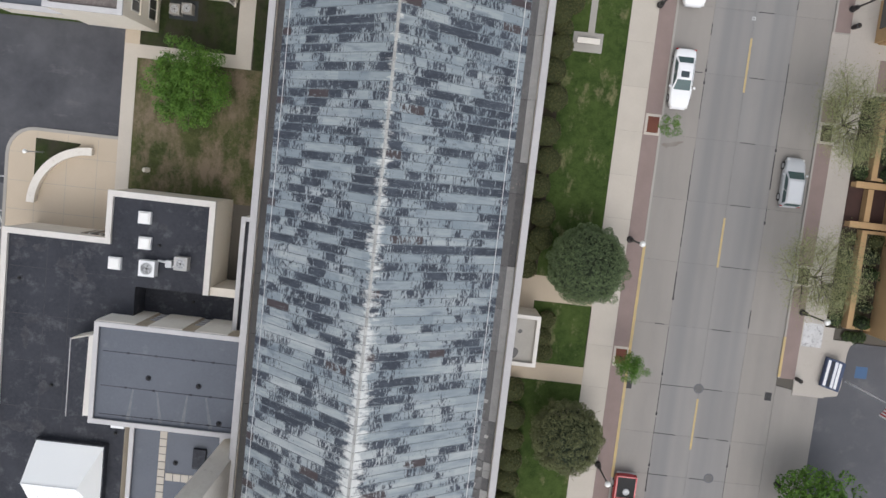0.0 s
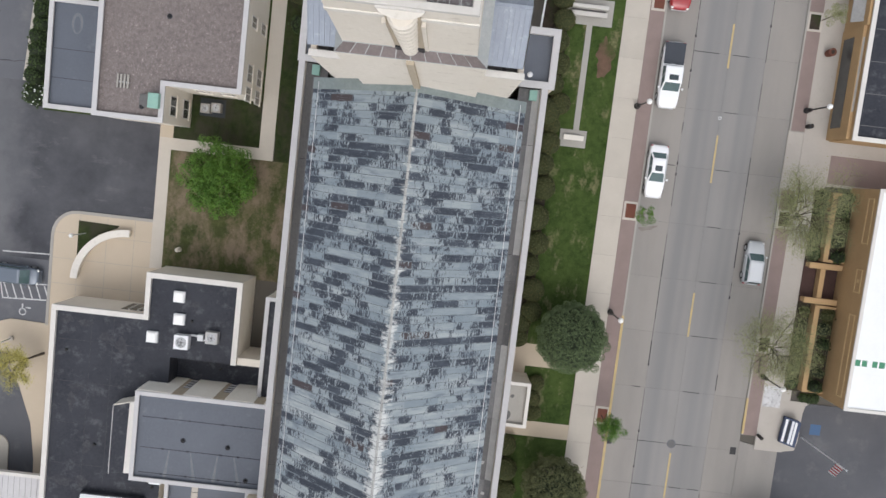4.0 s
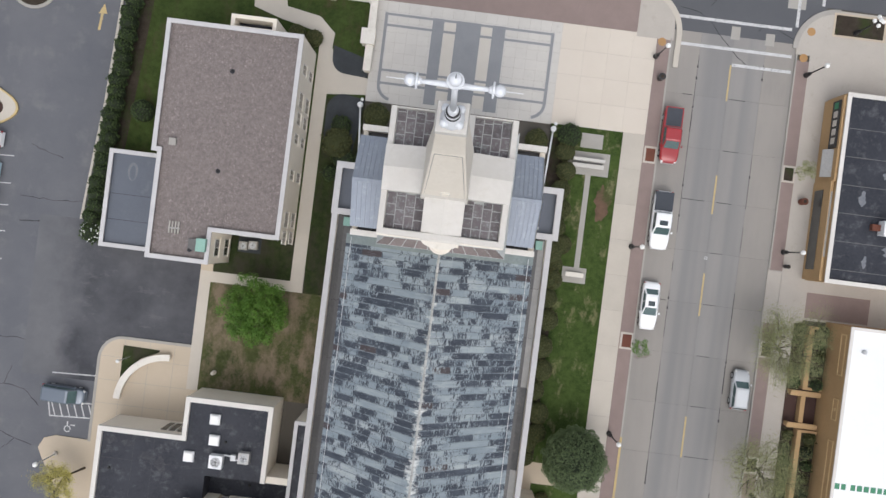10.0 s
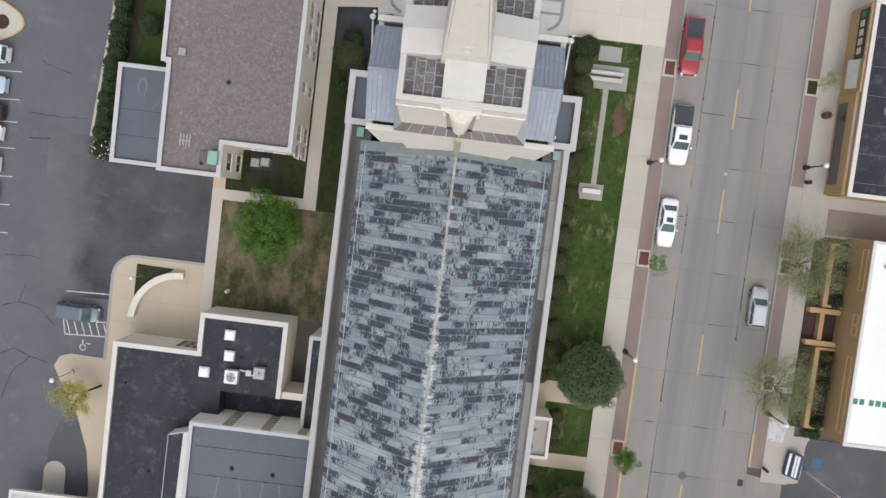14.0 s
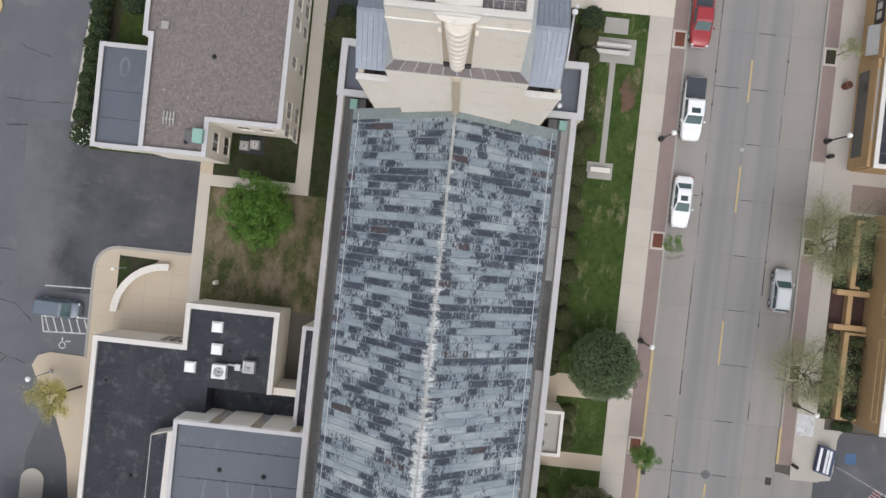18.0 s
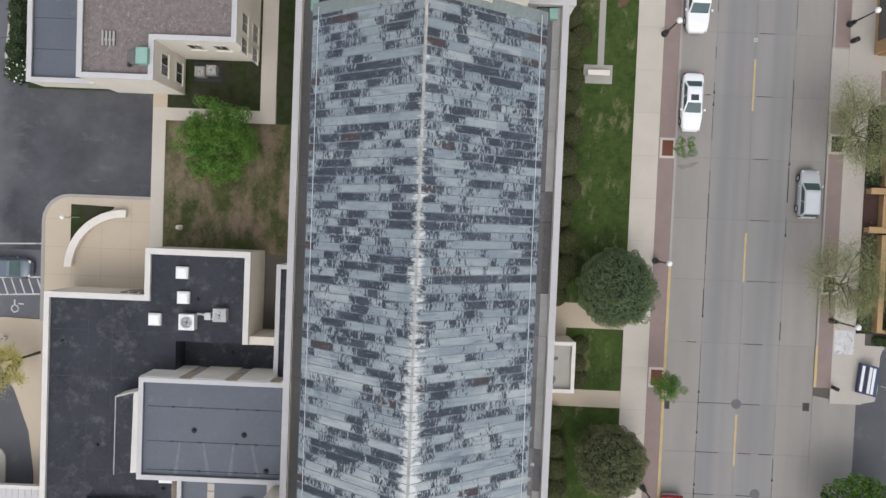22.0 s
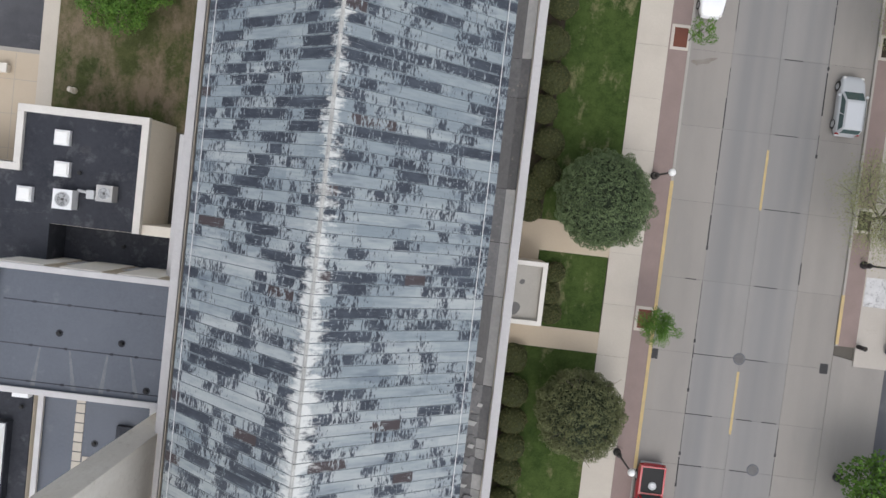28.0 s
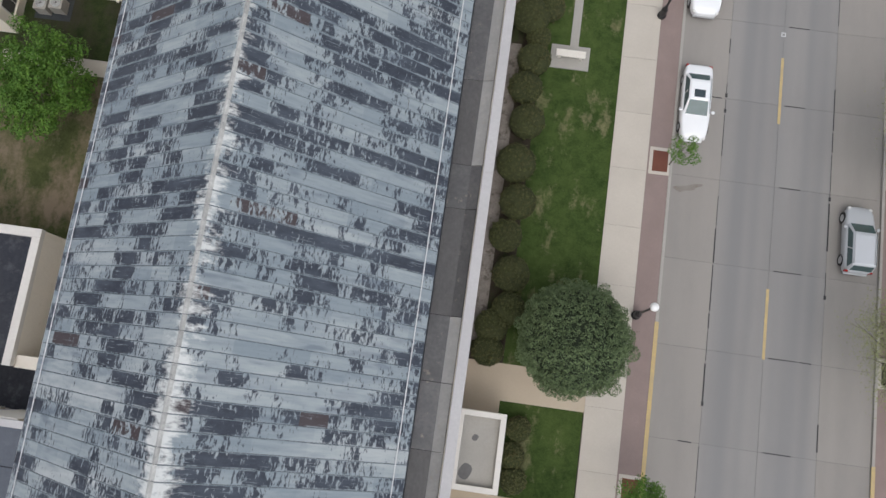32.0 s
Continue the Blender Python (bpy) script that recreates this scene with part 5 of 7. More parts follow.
    car.matrix_basis = m
    return car


vehicle("pickup_truck", "pickup", "red", 5.6, 1.9, 1.78, pose(17.4, 26.5, 0, 0, 0, 180), "red pickup truck with dark bed cover parked at the kerb", False, "dark soft bed cover")
vehicle("pickup_truck", "pickup", "white", 5.8, 1.92, 1.85, pose(17.48, 18.0, 0, 0, 0, 180), "white pickup truck with dark bed cover parked at the kerb", True, "dark hard bed cover")
vehicle("sedan", "sedan", "white", 4.72, 1.74, 1.40, pose(17.42, 9.43, 0, 0, 0, 180), "white four-door sedan with sunroof parked at the kerb", True)
vehicle("small_suv", "suv", "silver", 3.95, 1.68, 1.55, pose(27.38, 2.25, 0, 0, 0, 0), "silver hatchback car parked at the far kerb", rails=True)
vehicle("pickup_truck", "pickup", "bright_red", 5.3, 1.85, 1.75, pose(17.4, -26.0, 0, 0, 0, 180), "bright red pickup truck with open black bed at the kerb")
vehicle("minivan", "van", "blue_grey", 4.3, 1.68, 1.6, pose(-39.2, -6.5, 0, 0, 0, -92), "blue grey minivan parked in a striped bay")
for y, col, kd in ((17.9, "white", "suv"), (14.9, "pale_blue", "sedan"), (12.3, "black", "suv"), (10.2, "white", "sedan"), (7.2, "white", "suv"), (4.4, "grey", "sedan")):
    vehicle("parked_car", kd, col, 4.6, 1.8, 1.6 if kd == "suv" else 1.42, pose(-50.6, y, 0, 0, 0, 88), col.replace("_", " ") + " car parked nose in at a lot bay", group="cars parked in the lot")


# ---- plants ----
def leaf_cloud(centres, radii, count, size, rng, flat=1.0, core=0.0, shell=0.45):
    """Many small leaves round the given clump centres, as one shape."""
    c = np.array(centres, float)
    r = np.array(radii, float)
    k = rng.choice(len(c), count, p=r ** 2 / np.sum(r ** 2))
    d = rng.normal(size=(count, 3))
    d /= np.linalg.norm(d, axis=1)[:, None]
    p = c[k] + d * (r[k] * (1 - shell + shell * rng.random(count) ** 0.5))[:, None] * np.array([1, 1, flat])
    nrm = d * 1.1 + rng.normal(size=(count, 3)) * 0.45 + np.array([0, 0, 0.5])
    nrm /= np.linalg.norm(nrm, axis=1)[:, None]
    u = np.cross(nrm, rng.normal(size=(count, 3)))
    u /= np.linalg.norm(u, axis=1)[:, None]
    v = np.cross(nrm, u)
    s = size * (0.6 + 0.8 * rng.random(count))[:, None]
    quads = np.stack([p - u * s * 0.5, p - v * s * 0.36 + nrm * s * 0.08, p + u * s * 0.5, p + v * s * 0.36 + nrm * s * 0.08], 1).reshape(-1, 3)
    out = Shape()
    out.add([tuple(q) for q in quads.tolist()], [(4 * i, 4 * i + 1, 4 * i + 2, 4 * i + 3) for i in range(count)])
    if core:
        for q, rr in zip(c, r):
            out.ball(tuple(q), rr * core, 8, 5, flat)
    return out


def limbs(base, top, r, crown_r, n, rng, twigs=3, rise=0.5):
    """A tapered trunk with limbs that fork into twigs."""
    s = Shape()
    base, top = Vector(base), Vector(top)
    mid = base.lerp(top, 0.5) + Vector((rng.normal() * 0.08, rng.normal() * 0.08, 0))
    s.tube(base, mid, r, r * 0.75, 9)
    s.tube(mid, top, r * 0.75, r * 0.4, 9)
    for i in range(n):
        a = 2 * math.pi * (i + rng.random() * 0.6) / n
        st = mid.lerp(top, rng.random())
        e = st + Vector((math.cos(a), math.sin(a), rise + 0.3 * rng.random())) * crown_r * (0.5 + 0.35 * rng.random())
        s.tube(st, e, r * 0.36, r * 0.13, 6)
        for _ in range(twigs):
            b = a + rng.normal() * 0.7
            st2 = st.lerp(e, 0.45 + 0.5 * rng.random())
            e2 = st2 + Vector((math.cos(b), math.sin(b), 0.25 + 0.4 * rng.random())) * crown_r * (0.3 + 0.25 * rng.random())
            s.tube(st2, e2, r * 0.14, r * 0.04, 5)
    return s


def ball_clumps(c, rx, rz, n, rng, size, jitter=0.12, top_only=-0.75):
    """Clump centres spread over an egg-shaped crown."""
    pts, rad = [], []
    for i in range(n):
        z = 1 - (1 - top_only) * (i + 0.5) / n
        a = i * 2.39996
        q = math.sqrt(max(0, 1 - z * z))
        k = 1 + rng.normal() * jitter
        pts.append((c[0] + rx * k * q * math.cos(a), c[1] + rx * k * q * math.sin(a), c[2] + rz * k * z))
        rad.append(size * (0.75 + 0.5 * rng.random()))
    return pts, rad


def tree(name, label, x, y, h, rx, rz, leaf, seed, n_clump, clump, count, leaf_size, core=0.0, trunk=0.16, inner=0.0, jitter=0.12, crown_label="", shell=0.45, twigs=3):
    rng = np.random.default_rng(seed)
    t = thing(name, label, "tree", (x, y, 0.08))
    zc = h - rz
    part("trunk", limbs((x, y, 0.05), (x, y, zc + rz * 0.3), trunk, rx, 7, rng, twigs), "bark", t)
    pts, rad = ball_clumps((x, y, zc), rx - clump * 0.6, rz - clump * 0.4, n_clump, rng, clump, jitter)
    if inner:
        p2, r2 = ball_clumps((x, y, zc), rx * 0.5, rz * 0.5, n_clump // 3, rng, clump * 1.1, jitter)
        pts, rad = pts + p2, rad + r2
    part("crown", leaf_cloud(pts, rad, count, leaf_size, rng, 0.85, 0.0, shell), leaf, t, crown_label)
    # Added ball inside the crown; its dark colour stands for inner shade.
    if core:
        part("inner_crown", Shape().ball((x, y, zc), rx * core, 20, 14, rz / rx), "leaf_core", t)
    return t


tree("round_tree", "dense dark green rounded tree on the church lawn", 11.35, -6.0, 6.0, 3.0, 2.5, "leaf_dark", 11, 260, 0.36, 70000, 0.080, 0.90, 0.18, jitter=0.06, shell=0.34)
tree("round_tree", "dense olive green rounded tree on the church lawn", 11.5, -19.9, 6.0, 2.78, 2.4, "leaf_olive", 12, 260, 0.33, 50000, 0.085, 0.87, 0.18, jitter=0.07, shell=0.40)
tree("young_maple", "bright spring green tree on the patchy lawn", -20.8, 4.35, 5.6, 3.0, 2.1, "leaf_bright", 13, 70, 0.62, 20000, 0.14, 0.0, 0.12, 1.0, 0.14, shell=0.8)
tree("leafy_tree", "leafy mid green tree beside the street", 32.0, -23.2, 6.4, 3.0, 2.4, "leaf_bright", 14, 50, 0.75, 8000, 0.22, 0.0, 0.14, 1.0, 0.16)
tree("street_tree", "small thin street tree with fresh leaves", 15.7, -13.6, 4.6, 1.15, 0.9, "leaf_bright", 15, 22, 0.42, 6000, 0.085, 0.0, 0.05, 0.6, 0.3, shell=0.8)
tree("street_tree", "small thin leaning street tree with few leaves", 16.3, 5.5, 3.6, 0.95, 0.6, "leaf_bright", 16, 9, 0.34, 1000, 0.10, 0.0, 0.04, 0.0, 0.3)
tree("street_tree", "small thin street tree with few leaves", 30.3, 24.4, 3.6, 0.9, 0.7, "leaf_sparse", 17, 9, 0.38, 1100, 0.10, 0.0, 0.05, 0.0, 0.3)


def budding_tree(label, x, y, cx, cy, h, r, seed, leaves, name="budding_tree", leaf="leaf_sparse", crown="thin pale green new leaves"):
    """A wide open crown of forking branches with small new leaves strung along the twigs."""
    rng = np.random.default_rng(seed)
    t = thing(name, label, "tree", (x, y, 0.08))
    s = Shape()
    fork = Vector((x + (cx - x) * 0.4, y + (cy - y) * 0.4, h * 0.36))
    s.tube((x, y, 0.05), fork, 0.13, 0.09, 10)
    ends = []
    for i in range(11):
        a = 2 * math.pi * (i + 0.6 * rng.random()) / 11
        k = r * (0.08 + 0.56 * rng.random())
        m = Vector((cx + k * math.cos(a), cy + k * math.sin(a), h * (0.56 + 0.24 * rng.random())))
        bend = fork.lerp(m, 0.5) + Vector((rng.normal() * 0.2, rng.normal() * 0.2, 0.35))
        s.tube(fork, bend, 0.050, 0.036, 6)
        s.tube(bend, m, 0.036, 0.026, 6)
        for _ in range(6):
            b = a + rng.normal() * 0.9
            st = bend.lerp(m, rng.random())
            e = st + Vector((math.cos(b), math.sin(b), 0.3 + 0.5 * rng.random())) * r * (0.22 + 0.26 * rng.random())
            s.tube(st, e, 0.020, 0.011, 5)
            for _ in range(5):
                c = b + rng.normal() * 0.9
                st2 = st.lerp(e, 0.2 + 0.8 * rng.random())
                e2 = st2 + Vector((math.cos(c), math.sin(c), 0.15 + 0.5 * rng.random())) * r * (0.14 + 0.18 * rng.random())
                s.tube(st2, e2, 0.011, 0.005, 4)
                ends.append((st2, e2))
    part("trunk", s, "bark", t)
    c0 = np.array([tuple(a) for a, _ in ends])
    c1 = np.array([tuple(b) for _, b in ends])
    k = rng.integers(0, len(ends), leaves)
    p = c0[k] + (c1[k] - c0[k]) * (rng.random(leaves) ** 0.6)[:, None] + rng.normal(size=(leaves, 3)) * np.array([0.42, 0.42, 0.26]) * min(1.0, r / 4.0)
    nrm = rng.normal(size=(leaves, 3)) + np.array([0, 0, 0.8])
    nrm /= np.linalg.norm(nrm, axis=1)[:, None]
    u = np.cross(nrm, rng.normal(size=(leaves, 3)))
    u /= np.linalg.norm(u, axis=1)[:, None]
    v = np.cross(nrm, u)
    w = 0.080 * (0.6 + 0.8 * rng.random(leaves))[:, None]
    quads = np.stack([p - u * w * 0.5, p - v * w * 0.34, p + u * w * 0.5, p + v * w * 0.34], 1).reshape(-1, 3)
    part("crown", Shape().add(quads.tolist(), [(4 * i, 4 * i + 1, 4 * i + 2, 4 * i + 3) for i in range(leaves)]), leaf, t, crown)


budding_tree("wide budding street tree with thin pale leaves beside the office", 29.8, 6.6, 29.4, 7.4, 7.6, 4.4, 18, 25000)
budding_tree("wide budding street tree with thin pale leaves beside the driveway", 29.8, -5.2, 28.7, -4.7, 7.2, 4.1, 19, 21000)
budding_tree("small leaning budding tree with yellow green leaves on the tan island", -36.5, -13.7, -38.0, -14.2, 4.6, 2.1, 20, 9000, "yellow_tree", "leaf_yellow", "yellow green buds")
budding_tree("small budding tree with yellow green leaves on the lot island", -47.3, 33.6, -47.3, 33.6, 4.4, 1.8, 21, 6000, "yellow_tree", "leaf_yellow", "yellow green buds")


def shrub(name, label, x, y, r, h, leaf, seed, count=1500, size=0.10, group="", lump=0.1):
    rng = np.random.default_rng(seed)
    s = thing(name, label, "shrub", (x, y, 0.1), group)
    pts, rad = ball_clumps((x, y, h * 0.5), r * 0.88, h * 0.44, 110, rng, r * 0.12, lump * 0.5, -0.6)
    part("foliage", leaf_cloud(pts, rad, int(count * 1.6), size, rng, 0.9, 0.0, 0.7), leaf, s)
    # Added filler ball; the leaf_core colour paints shade between the leaves.
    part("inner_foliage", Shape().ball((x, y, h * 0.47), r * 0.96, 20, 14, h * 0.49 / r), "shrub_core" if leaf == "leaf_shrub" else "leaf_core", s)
    part("stem", Shape().tube((x, y, 0.05), (x, y, h * 0.5), 0.05, 0.03, 6), "bark", s)
    return s


BUSHES = ((6.95, 13.6, 1.15), (8.0, 14.4, 0.95), (7.55, 12.4, 0.75), (7.45, 10.8, 1.0), (7.15, 8.95, 1.0), (7.5, 6.8, 1.05), (7.15, 4.1, 1.15), (7.55, 1.8, 1.05), (7.1, -0.3, 0.95), (7.7, -2.5, 1.05), (7.8, -4.5, 0.95),
          (6.95, -5.6, 0.95), (6.9, -7.0, 0.9), (8.95, -12.6, 0.75), (9.2, -11.1, 0.7), (9.2, -13.9, 0.75), (7.0, -17.2, 1.0), (7.3, -19.5, 1.05), (7.5, -21.5, 0.95), (7.55, -23.3, 1.0), (7.5, -25.0, 1.0), (7.5, -27.2, 1.0))
for i, (x, y, r) in enumerate(BUSHES):
    shrub("round_shrub", "clipped dark green ball shrub along the church wall", x, y, r * 1.06, r * 1.6, "leaf_shrub", 40 + i, 3000, 0.07, "ball shrubs along the church")
for i in range(5):
    shrub("round_shrub", "clipped dark green ball shrub along the church wall", 7.2 + 0.3 * (i % 2), 16.0 + 1.9 * i, 1.0, 1.5, "leaf_shrub", 70 + i, 2600, 0.07, "ball shrubs along the church")
shrub("corner_shrub", "dark green rounded shrub at the forecourt", -11.8, 24.7, 1.35, 1.9, "leaf_shrub", 80, 2200, 0.12)
shrub("corner_shrub", "dark green rounded shrub at the forecourt", 4.2, 24.3, 1.2, 1.7, "leaf_shrub", 81, 2000, 0.12).location.z -= 0.13
shrub("corner_shrub", "dark green rounded shrub on the lawn corner", 7.4, 25.2, 1.2, 1.8, "leaf_hedge", 82, 2000, 0.12)
shrub("loose_shrub", "loose twiggy green shrub by the garden walk", -15.3, 21.6, 1.5, 2.0, "leaf_shrub", 83, 1800, 0.12, "", 0.25)
shrub("corner_shrub", "dark green rounded shrub at the house corner", -18.9, 31.6, 0.9, 1.4, "leaf_shrub", 84, 1200, 0.12)
shrub("corner_shrub", "dark green rounded shrub at the house corner", -20.6, 31.9, 0.9, 1.4, "leaf_shrub", 85, 1200, 0.12)
shrub("flowering_shrub", "green shrub with small white flowers at the lot edge", -38.2, 9.9, 1.15, 1.9, "leaf_hedge", 86, 1800, 0.13, "", 0.2)
for i, (x, y) in enumerate(((-15.7, 18.6), (-15.2, 23.4), (-14.6, 20.2))):
    shrub("loose_shrub", "loose twiggy dark green shrub beside the church tower", x, y, 0.8 + 0.15 * i, 1.2, "leaf_hedge", 90 + i, 1500, 0.10, "", 0.3)
shrub("corner_conifer", "dense dark green conifer beside the house wall", -34.6, 22.3, 1.1, 2.6, "leaf_hedge", 88, 2000, 0.11)
rngf = np.random.default_rng(5)
part("blossom", leaf_cloud([(-38.2, 9.9, 1.1)], [1.1], 130, 0.13, rngf, 0.8, 0.0, 0.1), "globe", bpy.data.objects["flowering_shrub"], "white blossoms")
setting("hedge_kerb", Shape().prism([(-38.45, 35.0), (-38.2, 35.0), (-38.75, 22.8), (-39.2, 18.0), (-39.75, 11.0), (-40.0, 11.0), (-39.45, 18.0), (-39.0, 22.8)], 0.0, 0.13), "walk", "pale concrete kerb along the hedge row", "kerb")
n_h = 21
for i in range(n_h):
    f = i / (n_h - 1)
    y = 34.0 - 22.6 * f
    x = -36.75 - 1.45 * f
    shrub("hedge_shrub", "upright dark green evergreen in a hedge row", x + 0.15 * math.sin(i * 2.1), y, 0.82, 2.5, "leaf_hedge", 100 + i, 1300, 0.13, "hedge row at the lot edge", 0.2)


# ---- street furniture ----
def street_lamp(x, y, label="black iron street lamp with a white globe", heads=1):
    l = thing("street_lamp", label, "street lamp", (x, y, 0.1), "street lamps")
    part("base", Shape().lathe((x, y, 0.1), [(0.27, 0), (0.27, 0.18), (0.20, 0.26), (0.19, 0.85), (0.13, 1.0), (0.11, 1.1)], 12), "black", l)
    part("post", Shape().tube((x, y, 1.1), (x, y, 4.15), 0.075, 0.055, 10), "black", l)
    if heads == 1:
        part("collar", Shape().lathe((x, y, 4.1), [(0.06, 0), (0.13, 0.06), (0.13, 0.12)], 12), "black", l)
        part("globe", Shape().ball((x, y, 4.43), 0.24, 16, 10), "globe", l, "white globe", smooth=True)
    else:
        for i in range(4):
            a = math.pi / 2 * i
            gx, gy = x + 0.42 * math.cos(a), y + 0.42 * math.sin(a)
            part("arm", Shape().tube((x, y, 4.0), (gx, gy, 4.05), 0.035), "black", l)
            part("globe", Shape().ball((gx, gy, 4.28), 0.2, 14, 8), "globe", l, "white globe", smooth=True)
        part("globe", Shape().ball((x, y, 4.65), 0.2, 14, 8), "globe", l, "white globe", smooth=True)
    return l


for x, y in ((15.05, 34.2), (15.0, 15.05), (15.15, -3.8), (15.03, -23.0), (30.2, 34.2), (30.2, 16.4), (30.1, -8.2), (12.7, 40.6), (30.3, -23.0)):
    street_lamp(x, y)
street_lamp(34.6, 39.0, "black iron street lamp with five white globes", 5)
for x, y, c, lab in ((15.75, 32.1, "black", "black round litter bin beside the kerb"), (31.3, 21.6, "brick_pit", "rust brown round planter pot on the sidewalk"), (30.5, 15.0, "black", "black round litter bin at the strip end"), (30.5, -13.8, "black", "small black bollard at the strip end")):
    b = thing("litter_bin" if "bin" in lab else "planter_pot" if "pot" in lab else "bollard", lab, "bin" if "bin" in lab else "pot" if "pot" in lab else "bollard", (x, y, 0.1))
    r = 0.16 if "bollard" in lab else 0.20 if "strip end" in lab else 0.33
    part("body", Shape().lathe((x, y, 0.1), [(r * 0.85, 0), (r, 0.25), (r, 0.85), (r * 1.06, 0.9), (r * 1.06, 0.97), (r * 0.8, 1.0)], 16), c, b)
    part("top", Shape().lathe((x, y, 1.08), [(r * 0.55, 0), (r * 0.5, 0.05)], 14), "mulch", b)

# tree pits
for x, y in ((15.75, 24.4), (15.75, 5.65), (15.75, -13.6), (29.75, 24.2), (29.75, 6.5), (29.75, -5.2)):
    p = thing("tree_pit", "square red brick tree pit in the paver strip", "tree pit", (x, y, 0.1), "tree pits")
    part("frame", Shape().ring(inset(x - 0.66, y - 0.85, x + 0.66, y + 0.85, 0), inset(x - 0.66, y - 0.85, x + 0.66, y + 0.85, 0.2), 0.05, 0.126), "walk", p)
    part("brick_bed", Shape().box(x - 0.6, y - 0.66, 0.05, x + 0.6, y + 0.66, 0.122), "brick_pit" if x < 20 else "mulch", p)

# memorial bench garden
mb = thing("memorial_bench", "pale stone memorial bench on a concrete pad", "bench", (9.9, 22.7, 0.1))
part("pad", box(7.6, 21.6, 0.05, 11.8, 23.9, 0.16), "kerb", mb, bevel=0.02)
part("seat", box(8.05, 22.25, 0.55, 11.2, 22.66, 0.68), "paver_light", mb, bevel=0.02)
# Added slab; its dark colour paints the gap between seat and backrest.
part("plinth", box(8.15, 22.66, 0.16, 11.1, 22.9, 0.3), "gutter", mb, "added slab painting the dark slot behind the seat")
part("backrest", box(8.05, 22.9, 0.16, 11.2, 23.2, 1.0), "paver_light", mb, bevel=0.02)
for x in (8.35, 10.9):
    part("support", box(x - 0.12, 22.3, 0.16, x + 0.12, 22.62, 0.55), "paver_light", mb)
sb = thing("stone_bench", "white stone bench on a small concrete pad", "bench", (9.8, 11.6, 0.1))
part("pad", box(8.45, 10.75, 0.05, 10.85, 12.3, 0.16), "kerb", sb, bevel=0.02)
part("seat", box(8.75, 11.35, 0.5, 10.55, 11.80, 0.62), "limestone_pale", sb, bevel=0.02)
for x in (9.0, 10.3):
    part("support", box(x - 0.1, 11.4, 0.16, x + 0.1, 11.74, 0.5), "limestone_pale", sb)
setting("garden_path", Shape().box(9.58, 12.3, 0.0, 10.1, 21.6, 0.135).box(8.7, 24.3, 0.0, 10.9, 25.75, 0.137), "kerb", "narrow grey concrete path between the benches", "path")

# handrails at the front steps
for x, xb in ((-13.5, -13.0), (5.7, 5.4)):
    hr = thing("handrail", "white metal handrail ending in a ball-topped post", "handrail", (x, 25.6, 0.1), "front handrails")
    part("newel", Shape().tube((x, 25.6, 0.1), (x, 25.6, 1.0), 0.10, 0.09, 10), "white_paint", hr)
    part("ball", Shape().ball((x, 25.6, 1.15), 0.30, 14, 8), "white_paint", hr, smooth=True)
    part("small_ball", Shape().ball((x + 0.15, 26.1, 1.25), 0.17, 12, 8), "white_paint", hr, smooth=True)
    part("rail", Shape().tube((x, 25.6, 0.95), (xb, 20.0, 1.2), 0.09, n=10), "white_paint", hr, smooth=True)
    for f in (0.33, 0.66, 0.97):
        part("post", Shape().tube((x + (xb - x) * f, 25.6 - 5.6 * f, 0.05), (x + (xb - x) * f, 25.6 - 5.6 * f, 1.05), 0.05), "white_paint", hr)

# forecourt side wall and low front fence
fw = thing("forecourt_wall", "low stepped limestone wall beside the forecourt", "wall", (-13.4, 32.5, 0))
part("wall", box(-13.65, 29.0, 0, -13.05, 36.3, 0.9), "limestone", fw, bevel=0.03)
part("coping", box(-13.72, 29.0, 0.9, -12.98, 36.3, 1.02), "limestone_pale", fw, bevel=0.02)
part("pedestal", box(-14.15, 31.6, 0, -12.9, 33.0, 1.4), "limestone", fw, bevel=0.04)
part("pedestal_cap", box(-14.22, 31.53, 1.4, -12.83, 33.07, 1.55), "limestone_pale", fw, bevel=0.02)
ff = thing("front_fence", "low white rail fence with square posts", "fence", (-25, 36, 0))
for x in (-34.1, -25.3, -23.2, -17.6, -13.6):
    part("post", box(x - 0.28, 35.75, 0.05, x + 0.28, 36.25, 1.1), "limestone_pale", ff, bevel=0.02)
for a, b in ((-38.0, -34.1), (-34.1, -25.3), (-23.2, -17.6), (-17.6, -13.6)):
    part("rail", box(a + 0.28, 35.92, 0.75, b - 0.28, 36.08, 0.9), "limestone_pale", ff)
    part("lower_rail", box(a + 0.28, 35.94, 0.2, b - 0.28, 36.06, 0.3), "limestone_pale", ff)

# patio
aw = thing("curved_wall", "low curved cream seat wall on the patio", "wall", (-32, -4, 0))
outer, innr = arc(-29.3, -6.35, 4.95, 90, 178, 22), arc(-29.3, -6.35, 4.45, 90, 178, 22)
part("wall", Shape().prism(outer + innr[::-1], 0.05, 0.6), "limestone", aw)
o2, i2 = arc(-29.3, -6.35, 5.02, 89, 179, 22), arc(-29.3, -6.35, 4.38, 89, 179, 22)
part("coping", Shape().prism(o2 + i2[::-1], 0.6, 0.72), "limestone_pale", aw, bevel=0.015)
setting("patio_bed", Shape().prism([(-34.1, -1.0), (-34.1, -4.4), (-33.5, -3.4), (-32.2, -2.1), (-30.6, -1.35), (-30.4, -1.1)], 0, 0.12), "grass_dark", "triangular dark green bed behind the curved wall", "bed")
